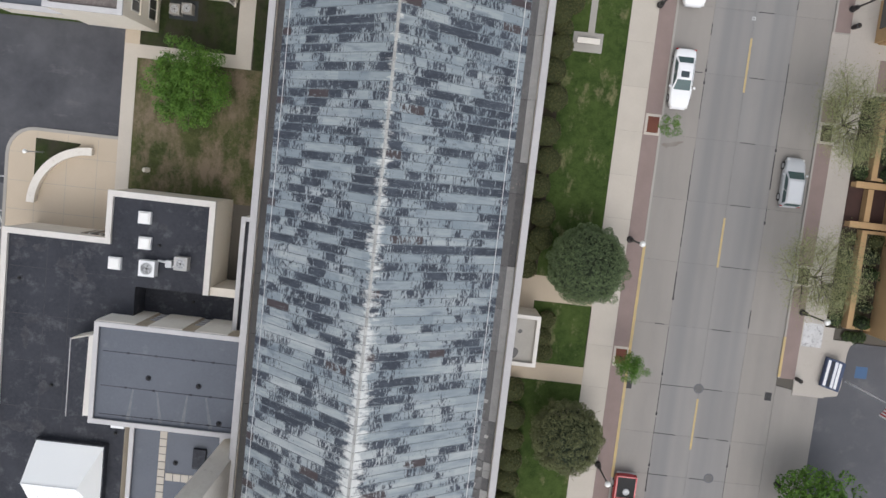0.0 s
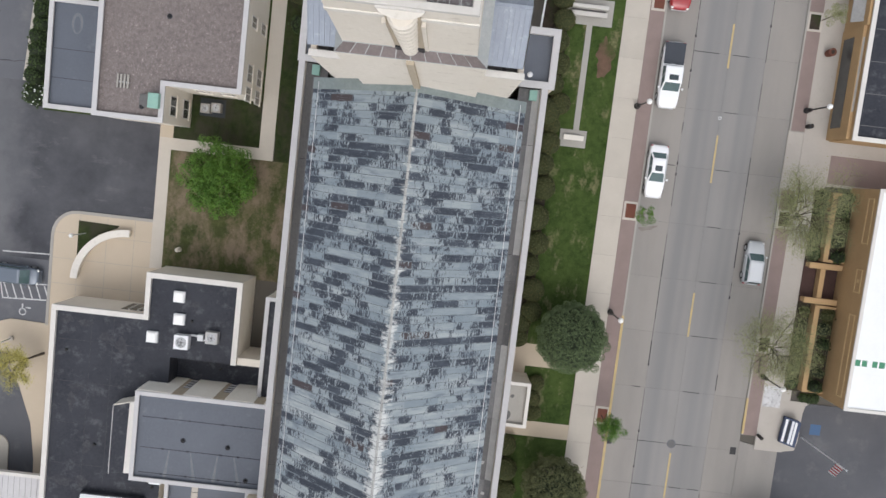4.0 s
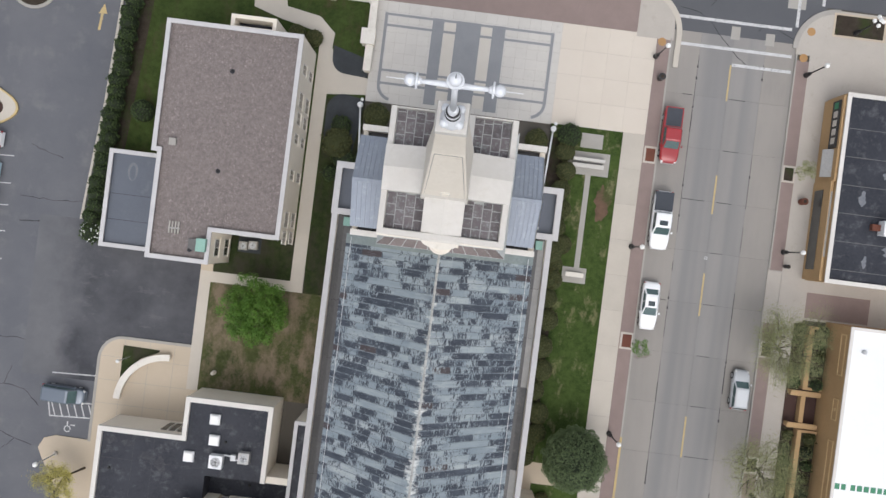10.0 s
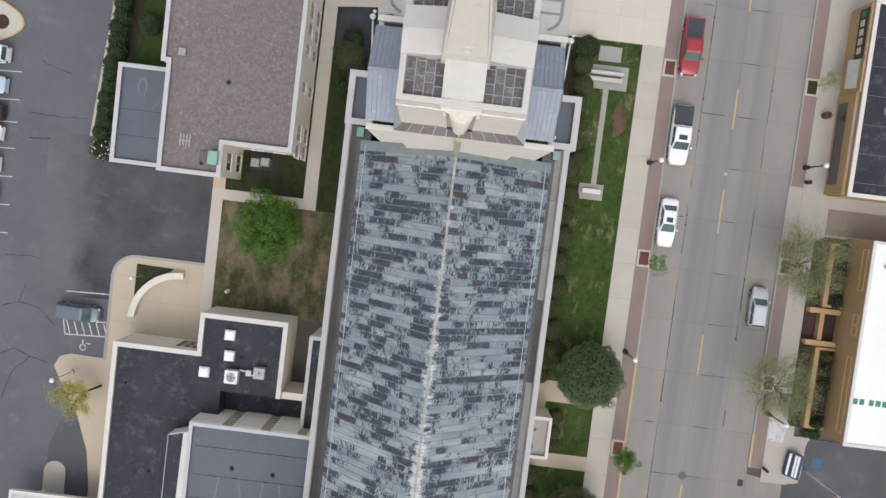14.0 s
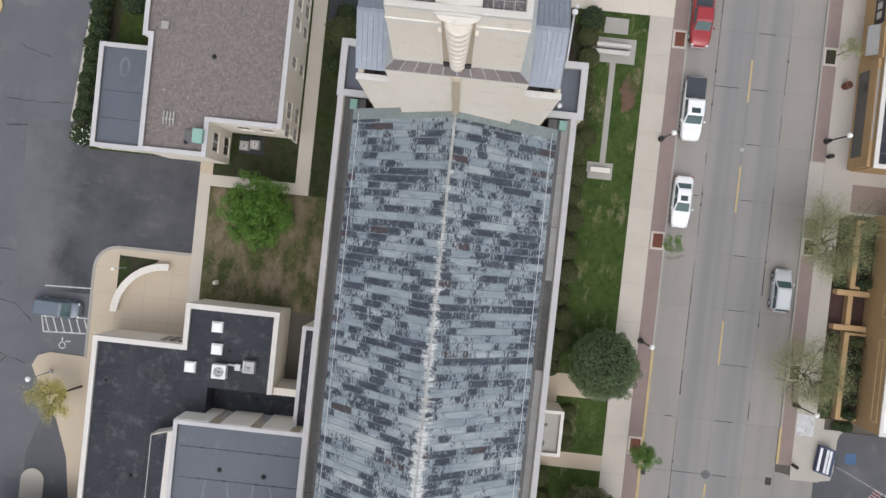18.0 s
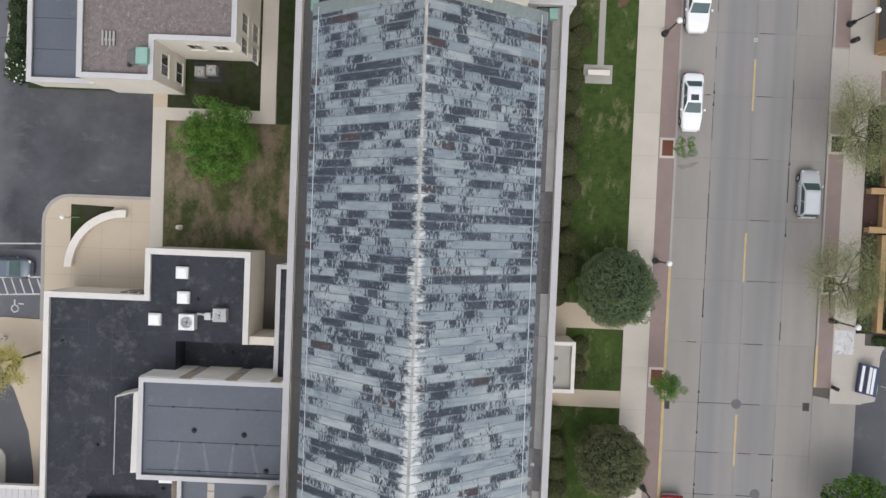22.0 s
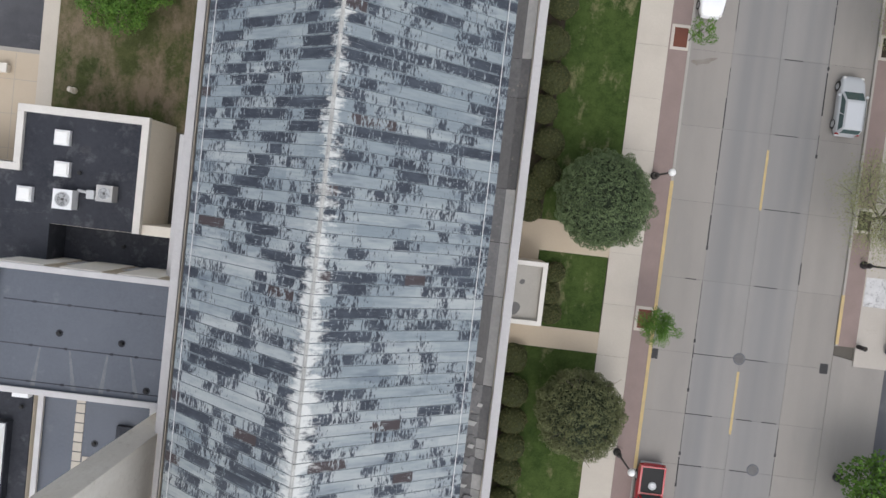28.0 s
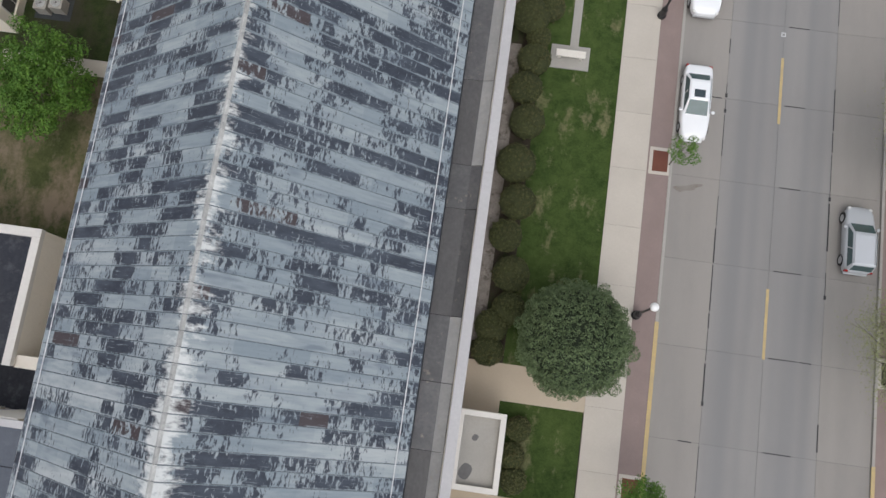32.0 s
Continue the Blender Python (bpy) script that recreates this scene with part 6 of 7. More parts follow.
setting("patio_joints", Shape().box(-36.3, -4.65, 0.05, -27.4, -4.62, 0.094).box(-36.3, -7.0, 0.05, -26.1, -6.97, 0.094).box(-31.5, -10.9, 0.05, -31.47, -0.5, 0.094).box(-34.0, -10.9, 0.05, -33.97, -0.5, 0.094).box(-29.0, -10.9, 0.05, -28.97, -0.5, 0.094).box(-36.3, -2.3, 0.05, -27.4, -2.27, 0.094), "kerb", "thin dark joints of the patio slabs", "pavement")
lp = thing("path_light", "thin grey post lamp in the patio bed", "lamp", (-33.4, -2.1, 0.1))
part("post", Shape().tube((-33.4, -2.1, 0.1), (-33.4, -2.1, 2.9), 0.04), "grey_metal", lp)
part("head", Shape().ball((-33.4, -2.1, 3.0), 0.18, 12, 8), "globe", lp, smooth=True)
gl = thing("parking_lamp", "grey parking lot lamp with a white globe", "lamp", (-39.5, -12.6, 0.1))
part("post", Shape().tube((-39.5, -12.6, 0.1), (-39.5, -12.6, 3.9), 0.06), "grey_metal", gl)
part("base", Shape().lathe((-39.5, -12.6, 0.08), [(0.22, 0), (0.22, 0.3)], 12), "walk", gl)
part("globe", Shape().ball((-39.5, -12.6, 4.1), 0.24, 14, 8), "globe", gl, smooth=True)
st = thing("lawn_ornament", "small pale stone ornament on the lawn", "ornament", (-24.8, -2.6, 0.1))
part("body", Shape().lathe((-24.8, -2.6, 0.09), [(0.22, 0), (0.22, 0.2), (0.13, 0.3), (0.16, 0.6), (0.2, 0.7), (0.12, 0.85)], 12), "limestone", st)

# bay markings and lines
setting("bay_lines", Shape().prism([(-40.9, -4.66), (-36.5, -4.5), (-36.5, -4.38), (-40.9, -4.54)], 0.0, 0.008).prism([(-41.0, -7.55), (-36.6, -7.35), (-36.6, -7.23), (-41.0, -7.43)], 0, 0.008).prism([(-40.7, -9.0), (-36.65, -8.8), (-36.65, -8.68), (-40.7, -8.88)], 0, 0.008)
        .prism([(-41.0, -7.5), (-40.88, -7.5), (-40.58, -8.95), (-40.7, -8.95)], 0, 0.0085), "white_line", "white painted bay lines", "marking")
hatch = Shape()
for i in range(6):
    x = -40.7 + 0.75 * i
    hatch.prism([(x, -7.46), (x + 0.12, -7.46), (x + 0.62, -8.84), (x + 0.5, -8.84)], 0, 0.009)
setting("hatch_lines", hatch, "white_line", "white hatched access aisle", "marking")
wc = Shape().ring(arc(-38.75, -10.05, 0.36, 0, 315, 7), arc(-38.75, -10.05, 0.25, 0, 315, 7), 0.0, 0.008).box(-38.5, -9.7, 0, -38.0, -9.58, 0.008).box(-38.85, -9.75, 0, -38.72, -9.3, 0.008)
setting("access_symbol", wc, "white_line", "white painted accessible parking symbol", "marking")
lots = Shape()
for y in (16.35, 13.6, 11.4, 8.8, 6.0, 3.2, 0.4):
    lots.prism([(-53, y - 0.25), (-47.3, y), (-47.3, y + 0.1), (-53, y - 0.15)], 0, 0.008)
setting("lot_lines", lots, "white_line", "white painted parking lot bay lines", "marking")
ip = [(-49.9 + (2.1 + 0.28 * math.cos(3 * a)) * math.cos(a), 21.1 + (1.9 + 0.15 * math.cos(3 * a)) * math.sin(a)) for a in [i * math.pi / 12 for i in range(24)]]
rim = [(-49.9 + (x + 49.9) * 1.06, 21.1 + (y - 21.1) * 1.06) for x, y in ip]
setting("lot_island", Shape().prism(ip, 0, 0.14), "walk", "rounded concrete island in the lot", "pavement")
setting("island_kerb", Shape().ring(rim, [(-49.9 + (x + 49.9) * 0.97, 21.1 + (y - 21.1) * 0.97) for x, y in ip], 0, 0.17), "yellow", "yellow painted island kerb", "kerb")
setting("island_bed", Shape().prism(arc(-49.6, 21.0, 0.72, 0, 345, 15), 0.1, 0.16), "brick_dark", "round brown bed in the island", "bed")
ip = arc(-47.3, 33.6, 2.4, 0, 345, 23)
setting("north_lot_island", Shape().prism(ip, 0, 0.14), "kerb", "rounded kerbed island in the lot", "pavement")
setting("north_island_bed", Shape().prism(arc(-47.3, 33.6, 2.1, 0, 345, 23), 0.1, 0.16), "mulch", "brown earth bed in the island", "bed")
setting("lane_arrow", Shape().prism([(-40.55, 29.9), (-40.3, 29.9), (-40.15, 31.6), (-39.8, 31.6), (-40.15, 32.6), (-40.65, 31.55), (-40.4, 31.58)], 0, 0.008), "yellow", "yellow painted lane arrow", "marking")

# yellow dashes, crosswalk, kerb paint
dash = Shape()
for y0, y1 in ((30.7, 34.3), (19.3, 23.2), (9.0, 13.3), (-5.3, -1.2), (-20.9, -16.5), (-36, -32)):
    dash.box(22.58, y0, -0.01, 22.74, y1, 0.006)
setting("centre_dashes", dash, "yellow", "worn yellow centre line dashes", "marking")
setting("crosswalk", Shape().box(16.9, 38.45, -0.01, 28.3, 38.75, 0.006).box(16.9, 35.75, -0.01, 28.6, 36.05, 0.006).box(22.75, 34.2, -0.01, 28.7, 34.5, 0.006).box(28.6, 38.9, -0.01, 28.9, 54, 0.006).box(31.0, 41.3, -0.01, 31.3, 54, 0.006), "white_line", "worn white crosswalk and stop lines", "marking")
setting("yellow_kerb", Shape().box(16.30, -24.0, 0.10, 16.52, -4.0, 0.146).box(28.93, -13.8, 0.1, 29.14, -10.4, 0.146), "yellow", "kerb painted yellow", "kerb")
for x, y in ((22.6, -15.6), (24.55, -23.2)):
    mh = thing("manhole_cover", "round grey iron manhole cover", "manhole", (x, y, 0))
    part("cover", Shape().lathe((x, y, 0.0), [(0.33, 0), (0.33, 0.007), (0.30, 0.010)], 20), "gutter", mh)
    part("rim", Shape().ring(arc(x, y, 0.42, 0, 342, 19), arc(x, y, 0.34, 0, 342, 19), 0, 0.008), "asphalt", mh)
for x, y in ((16.72, -15.9), (28.45, -15.6)):
    dr = thing("storm_drain", "black iron storm drain at the kerb", "drain", (x, y, 0))
    part("frame", Shape().ring(rect(x - 0.28, y - 0.35, x + 0.28, y + 0.35), inset(x - 0.28, y - 0.35, x + 0.28, y + 0.35, 0.05), 0, 0.012), "black", dr)
    part("pit", box(x - 0.23, y - 0.30, -0.01, x + 0.23, y + 0.30, 0.003), "rubber", dr)
    for i in range(5):
        part("bar", box(x - 0.23, y - 0.27 + i * 0.12, 0.0, x + 0.23, y - 0.21 + i * 0.12, 0.01), "black", dr)
sm = Shape().ring(inset(22.48, 14.72, 22.76, 15.0, 0), inset(22.48, 14.72, 22.76, 15.0, 0.06), 0, 0.007)
setting("road_dirt", Shape().prism([(17.55 + (0.75 + 0.25 * math.sin(3 * t)) * math.cos(t), 4.25 + (0.26 + 0.1 * math.cos(2 * t)) * math.sin(t) + 0.2 * math.cos(t)) for t in [i * 0.2618 for i in range(24)]], -0.01, 0.004), "dirt", "brown dirt washed onto the street", "marking")
setting("survey_marks", sm, "white_line", "small white painted survey square", "marking")

# ---- far side planting, sign and flag ----
setting("front_bed", Shape().box(32.2, -9.2, 0, 33.6, 9.5, 0.13), "mulch", "planted bed before the office", "bed")
pw = thing("planter_wall", "low tan stucco planter wall before the office", "planter", (34.4, 0, 0))
for a, b in ((-9.0, -0.9), (3.1, 9.4)):
    part("wall", box(33.45, a, 0, 33.9, b, 1.0), "tan_wood", pw, bevel=0.02)
    part("end_wall", box(33.82, a, 0, 35.4, a + 0.25, 1.0), "tan_wood", pw)
    part("other_end_wall", box(33.82, b - 0.25, 0, 35.4, b, 1.0), "tan_wood", pw)
    part("soil", box(33.9, a + 0.25, 0, 35.39, b - 0.25, 0.8), "mulch", pw)
part("cross_wall", box(33.45, -0.2, 0.13, 33.9, 2.4, 0.9), "tan_wood", pw)
setting("entrance_step", box(33.95, 0.2, 0.0, 34.1, 2.3, 0.30), "white_coping", "pale stone step edge at the office door", "step")
setting("office_steps", Shape().box(32.2, -0.85, 0, 35.39, 3.05, 0.135), "brick_dark", "dark red brick entrance to the office", "pavement")
k = 0
for xa, za in ((32.75, 0.0), (34.6, 0.75)):
    for i in range(14):
        y = -8.4 + i * 1.34
        if -1.1 < y < 3.3:
            continue
        shrub("bed_shrub", "loose green groundcover shrub in the office bed", xa + 0.15 * math.sin(i * 3.0), y, 0.52 + 0.08 * math.sin(i * 5.0 + za), 0.7 + za * 1.5, ("leaf_hedge", "leaf_olive", "leaf_shrub")[i % 3], 200 + k, 420, 0.15, "shrubs before the office", 0.3)
        k += 1
for y in (-0.5, 2.7):
    pb = thing("pergola_beam", "tan beam over the office entrance", "beam", (34.4, y, 0))
    part("beam", box(32.3, y - 0.26, 0.92, 35.33, y + 0.26, 1.06), "tan_wood", pb, bevel=0.02)
    part("post", box(32.35, y - 0.2, 0.13, 32.7, y + 0.2, 0.92), "tan_wood", pb)
sg = thing("sign_board", "slanted blue and white sign board on the corner island", "sign", (33.4, -13.3, 0.1))
for x, y in ((33.1, -14.3), (33.9, -12.6)):
    part("leg", Shape().box(x - 0.08, y - 0.08, 0.02, x + 0.08, y + 0.08, 0.5), "black", sg)
part("frame", Shape().add([(32.75, -14.5, 0.3), (34.0, -14.75, 0.3), (34.25, -12.3, 0.3), (33.0, -12.05, 0.3), (32.75, -14.5, 0.75), (34.0, -14.75, 1.25), (34.25, -12.3, 1.25), (33.0, -12.05, 0.75)], [(0, 3, 2, 1), (4, 5, 6, 7), (0, 1, 5, 4), (1, 2, 6, 5), (2, 3, 7, 6), (3, 0, 4, 7)]), plain("navy_paint", (0.03, 0.05, 0.11), 0.5), sg)
for i, mt in enumerate(("white_paint", "membrane", "silver", "white_paint")):
    f0, f1 = 0.06 + 0.2 * i, 0.06 + 0.2 * i + 0.15
    pts = []
    for f, g in ((f0, 0.06), (f1, 0.06), (f1, 0.94), (f0, 0.94)):
        x = 32.75 + 1.25 * f + 0.25 * g
        y = -14.5 - 0.25 * f + 2.45 * g
        pts.append((x, y, 0.75 + 0.5 * f))
    part("band", Shape().add([(x, y, z + 0.012) for x, y, z in pts] + [(x, y, z - 0.02) for x, y, z in pts], [(0, 1, 2, 3), (1, 0, 4, 5), (2, 1, 5, 6), (3, 2, 6, 7), (0, 3, 7, 4)]), mt, sg)
sg.location += Vector((-0.45, 0.45, 0))
fp = thing("flagpole", "white flagpole with a hanging striped flag", "flagpole", (34.6, -13.55, 0.05))
part("pole", Shape().tube((34.6, -13.55, 0.05), (34.6, -13.55, 8.2), 0.06, 0.035, 10), "white_paint", fp)
part("ball", Shape().ball((34.6, -13.55, 8.26), 0.09, 10, 6), "silver", fp)
for i in range(9):
    part("stripe", Shape().add([(34.66 + 0.02 * (j % 2), -13.62 - 0.13 * i, 7.7 - 0.42 * j - 0.12 * i) for j in range(4)] + [(34.66 + 0.02 * (j % 2), -13.75 - 0.13 * i, 7.58 - 0.42 * j - 0.12 * i) for j in range(4)], [(j, j + 1, j + 5, j + 4) for j in range(3)]), plain("flag_red", (0.4, 0.03, 0.04), 0.7) if i % 2 else plain("flag_white", (0.75, 0.75, 0.75), 0.7), fp)
setting("blue_symbol", Shape().box(35.3, -13.2, 0.0, 36.3, -12.2, 0.036), plain("blue_marking", (0.05, 0.11, 0.22), 0.7), "blue painted accessible parking square", "marking")
setting("white_slab", Shape().box(30.45, -11.0, 0.0, 32.1, -9.0, 0.124), "white_line", "pale worn slab in the sidewalk", "pavement")
setting("lot_kerb", Shape().prism([(32.6, -15.2), (34.1, -14.9), (34.3, -14.0), (34.35, -11.2), (34.5, -10.6), (34.9, -10.2), (32.6, -10.2)], 0.0, 0.10), "walk_east", "pale kerbed corner island", "pavement")
for i, (x, y) in enumerate(((34.1, -9.75), (34.65, -9.8), (35.15, -9.7))):
    shrub("ground_shrub", "low dark green plant at the end of the office bed", x, y, 0.44, 0.5, "leaf_hedge", 300 + i, 600, 0.11, "plants at the bed end", 0.3)

for x, y in ((15.5, 35.75), (29.75, 35.9), (30.2, 38.6)):
    setting("tactile_plate", Shape().prism(arc(x, y, 0.42, 0, 330, 11), 0.05, 0.124), "tactile", "round tan warning plate at the street corner", "pavement")
setting("corner_bed", Shape().box(32.5, 38.6, 0.05, 37.4, 40.6, 0.13), "mulch", "bare planting bed at the street corner", "bed")
setting("corner_bed_edge", Shape().ring(rect(32.3, 38.4, 37.6, 40.8), rect(32.5, 38.6, 37.4, 40.6), 0.05, 0.16), "walk_tan", "tan concrete edge of the corner bed", "kerb")


# ---- rooftop things ----
def skylight(x, y, s=0.95):
    k = thing("skylight", "square white domed skylight on the black roof", "skylight", (x, y, 4.62), "roof skylights")
    part("kerb", Shape().prism(inset(x - s / 2, y - s / 2, x + s / 2, y + s / 2, 0), 4.6, 4.95), "white_paint", k)
    part("dome", Shape().prism(inset(x - s / 2, y - s / 2, x + s / 2, y + s / 2, 0.03), 4.95, 5.06, inset(x - s / 2, y - s / 2, x + s / 2, y + s / 2, 0.12)), "globe", k, bevel=0.03)


for x, y in ((-22.9, -6.05), (-22.75, -8.0), (-24.95, -9.8)):
    skylight(x, y)


def condenser(x, y, z, s, label, group="", body="white_paint"):
    k = thing("air_conditioner", label, "air conditioner", (x, y, z), group)
    h = s / 2
    part("cabinet", Shape().ring(inset(x - h, y - h, x + h, y + h, 0), inset(x - h, y - h, x + h, y + h, 0.05), z + 0.06, z + 0.85), body, k)
    part("top_panel", Shape().ring(inset(x - h, y - h, x + h, y + h, -0.01), [(x + h * 0.72 * u, y + h * 0.72 * v) for u, v in ((-1, -1), (1, -1), (1, 1), (-1, 1))], z + 0.82, z + 0.88), body, k)
    part("well", Shape().box(x - h * 0.74, y - h * 0.74, z + 0.3, x + h * 0.74, y + h * 0.74, z + 0.6), "gutter", k)
    for sx in (-1, 1):
        for sy in (-1, 1):
            part("corner_plate", Shape().prism([(x + sx * h * u, y + sy * h * v) for u, v in (((0.73, 0.2), (0.73, 0.73), (0.2, 0.73)) if sx * sy > 0 else ((0.2, 0.73), (0.73, 0.73), (0.73, 0.2)))], z + 0.83, z + 0.87), body, k)
    part("fan_ring", Shape().ring(arc(x, y, h * 0.78, 0, 345, 23), arc(x, y, h * 0.66, 0, 345, 23), z + 0.84, z + 0.92), "grey_metal", k)
    for i in range(4):
        a = math.pi / 2 * i + 0.3
        part("blade", Shape().add([(x, y, z + 0.72), (x + h * 0.6 * math.cos(a), y + h * 0.6 * math.sin(a), z + 0.70), (x + h * 0.6 * math.cos(a + 0.7), y + h * 0.6 * math.sin(a + 0.7), z + 0.78), (x, y, z + 0.75)], [(0, 1, 2, 3), (3, 2, 1, 0)][:1]), "grey_metal", k)
    for u in (0.24, 0.40, 0.56):
        part("guard_ring", Shape().ring(arc(x, y, h * u + 0.022, 0, 340, 17), arc(x, y, h * u - 0.022, 0, 340, 17), z + 0.86, z + 0.89), "grey_metal", k)
    part("hub", Shape().lathe((x, y, z + 0.68), [(0.1, 0), (0.1, 0.14)], 10), "gutter", k)
    for sx in (-1, 1):
        part("foot", Shape().box(x + sx * h * 0.7 - 0.05, y - h, z, x + sx * h * 0.7 + 0.05, y + h, z + 0.06), "black", k)
    return k


condenser(-22.25, -9.85, 4.62, 1.2, "white square air conditioner with round fan on the roof")
condenser(-19.7, -9.2, 4.62, 1.0, "pale green square air conditioner with round fan on the roof", body="lead_pale")
condenser(-23.3, 10.35, 0.1, 0.8, "grey square air conditioner on the small lawn", "ground air conditioners", "kerb")
condenser(-22.35, 10.5, 0.1, 0.8, "grey square air conditioner on the small lawn", "ground air conditioners", "kerb")
setting("ac_pad", Shape().box(-24.0, 9.7, 0.0, -21.7, 11.3, 0.115), "dark_mulch", "dark stone bed under the air conditioners", "bed")
pp = thing("roof_ducts", "grey pipes and box between the roof air conditioners", "duct", (-21, -9.4, 4.62))
part("pipe", Shape().tube((-21.6, -9.2, 4.95), (-20.6, -9.3, 4.95), 0.09), "grey_metal", pp)
part("pipe", Shape().tube((-20.6, -9.55, 4.9), (-20.1, -9.6, 4.9), 0.06), "white_paint", pp)
part("box", Shape().box(-21.0, -9.65, 4.62, -20.5, -9.1, 5.1), "grey_metal", pp, bevel=0.02)


def roof_drain(x, y, z, label="black round vent pipe on the roof"):
    k = thing("roof_vent", label, "vent", (x, y, z), "roof vents")
    part("pipe", Shape().lathe((x, y, z), [(0.12, 0), (0.12, 0.20), (0.09, 0.22)], 12), "rubber", k)
    part("flange", Shape().ring(arc(x, y, 0.22, 0, 330, 11), arc(x, y, 0.125, 0, 330, 11), z, z + 0.03), "membrane", k)


for x, y, z in ((-21.7, -8.1, 4.62), (-32.3, -11.8, 4.62), (-19.4, -12.6, 2.5), (-20.85, -17.8, 7.1), (-17.05, -18.0, 7.1), (-15.3, -20.7, 7.1), (-29.3, -20.0, 4.62), (-24.0, -23.3, 4.62), (-19.0, -25.0, 5.0), (-24.7, 26.2, 6.85), (-24.9, 17.0, 6.85), (-26.6, 9.6, 6.85)):
    roof_drain(x, y, z)
sm2 = Shape().box(-24.4, -16.1, 7.05, -13.9, -16.04, 7.108).box(-24.4, -18.75, 7.05, -13.9, -18.69, 7.108).box(-24.4, -20.95, 7.05, -13.9, -20.89, 7.108)
part("seam", sm2, "membrane", stair, "dark lapped membrane seams")
for x, dx in ((-22.0, -0.35), (-20.2, 0.35), (-17.9, -0.3), (-16.5, 0.45)):
    part("streak", Shape().prism([(x, -18.8), (x + 0.12, -18.8), (x + dx + 0.3, -21.2), (x + dx, -21.2)], 7.09, 7.106), "fade", stair, "pale water streak")
GAPS = (-25.03, -22.1, -21.15, -18.6, -17.65, -15.2, -14.35, -13.55)
for a, b in zip(GAPS[::2], GAPS[1::2]):
    part("wall_panel", box(a, -13.9, 2.5, b, -13.77, 7.24), "hall_panel", stair, "smooth cream wall panel", bevel=0.02)
# Flat tan heads and jambs paint the shade inside the window recesses.
for a, b in zip(GAPS[1:-1:2], GAPS[2:-1:2]):
    part("window_head", box(a, -13.9, 5.3, b, -13.82, 7.24), "tan_stone", stair, "tan slab painting the shaded head over the window slit")
    bay = part("window_slit", box(a, -13.9, 2.6, b, -13.88, 5.3), "window", stair, "dark narrow window slit")
    part("jamb", box(a, -13.9, 2.6, a + 0.28, -13.80, 5.3), "tan_stone", bay)
    for i in range(4):
        part("bar", box(a + 0.28, -13.88, 2.9 + 0.66 * i, b, -13.80, 3.02 + 0.66 * i), "parapet", bay)
for x in (-26.4, -27.2, -28.0):
    part("window", Shape().box(x - 0.3, -7.97, 0.9, x + 0.3, -7.90, 3.6), "window", hall)
    part("mullion", Shape().box(x + 0.32, -7.97, 0.9, x + 0.42, -7.82, 3.6), "white_coping", hall)
for y in (-16.07, -18.72, -20.92):
    for x in (-22.5, -20.4, -17.6, -16.1):
        part("patch", Shape().box(x - 0.1, y - 0.07, 7.09, x + 0.1, y + 0.07, 7.113), "membrane", stair)
part("mark", Shape().ring([(-34.4 + 0.5 * math.cos(t), 16.2 + 0.9 * math.sin(t)) for t in [i * 0.3 for i in range(21)]], [(-34.4 + 0.28 * math.cos(t), 16.1 + 0.7 * math.sin(t)) for t in [i * 0.3 for i in range(21)]], 2.34, 2.355), "fade", annex, "pale dried water mark")
for y in (13.9, 11.4):
    part("seam", Shape().box(-36.3, y, 2.3, -31.5, y + 0.04, 2.357), "membrane", annex)
part("scupper", box(-23.6, -22.1, 6.2, -22.6, -21.6, 6.7), "white_paint", stair)

vent = thing("roof_hatch", "mint green copper roof hatch on the gravel roof", "hatch", (-25.4, 10.1, 6.85))
part("body", box(-25.85, 9.55, 6.8, -24.98, 10.75, 7.7), "copper", vent, bevel=0.03)
part("cover", box(-26.75, 9.6, 6.8, -25.87, 10.6, 7.05), "gutter", vent)
bx = thing("roof_box", "small pale vent box on the gravel roof", "vent", (-29.2, 19.2, 6.85))
part("body", box(-29.45, 18.9, 6.85, -28.95, 19.4, 7.2), "kerb", bx, bevel=0.02)
part("cap", box(-29.52, 18.83, 7.2, -28.88, 19.47, 7.27), "kerb", bx)
an = thing("roof_antenna", "grey antenna frame with slats on the gravel roof", "antenna", (-28.2, 11.4, 6.85))
for i in range(4):
    part("slat", box(-28.7 + 0.28 * i, 10.9, 6.95, -28.55 + 0.28 * i, 12.0, 7.05), "kerb", an)
part("rail", box(-28.75, 11.3, 6.85, -27.7, 11.45, 6.95), "grey_metal", an)

# translucent gable skylight
gs = thing("gable_skylight", "large white translucent gable skylight on the black roof", "skylight", (-27.2, -27, 4.6))
MAT["translucent"] = surface("translucent_panel", (0.94, 0.955, 0.95), (0.90, 0.925, 0.915), 0.5, 5.0, 0.3, 0.35, bump=0.05)
part("kerb", Shape().ring(rect(-30.0, -29.8, -24.5, -24.2), inset(-30.0, -29.8, -24.5, -24.2, 0.25), 4.6, 5.3), "membrane", gs)
cz = [(-29.9, -29.7, 5.3), (-24.6, -29.7, 5.3), (-24.6, -24.3, 5.3), (-29.9, -24.3, 5.3), (-29.9, -27.0, 7.3), (-25.6, -27.0, 7.3)]
part("north_slope", Shape().add([cz[3], cz[2], cz[5], cz[4]] + [(x, y, z - 0.06) for x, y, z in (cz[3], cz[2], cz[5], cz[4])], [(3, 2, 1, 0), (4, 5, 6, 7), (0, 1, 5, 4)]), "translucent", gs)
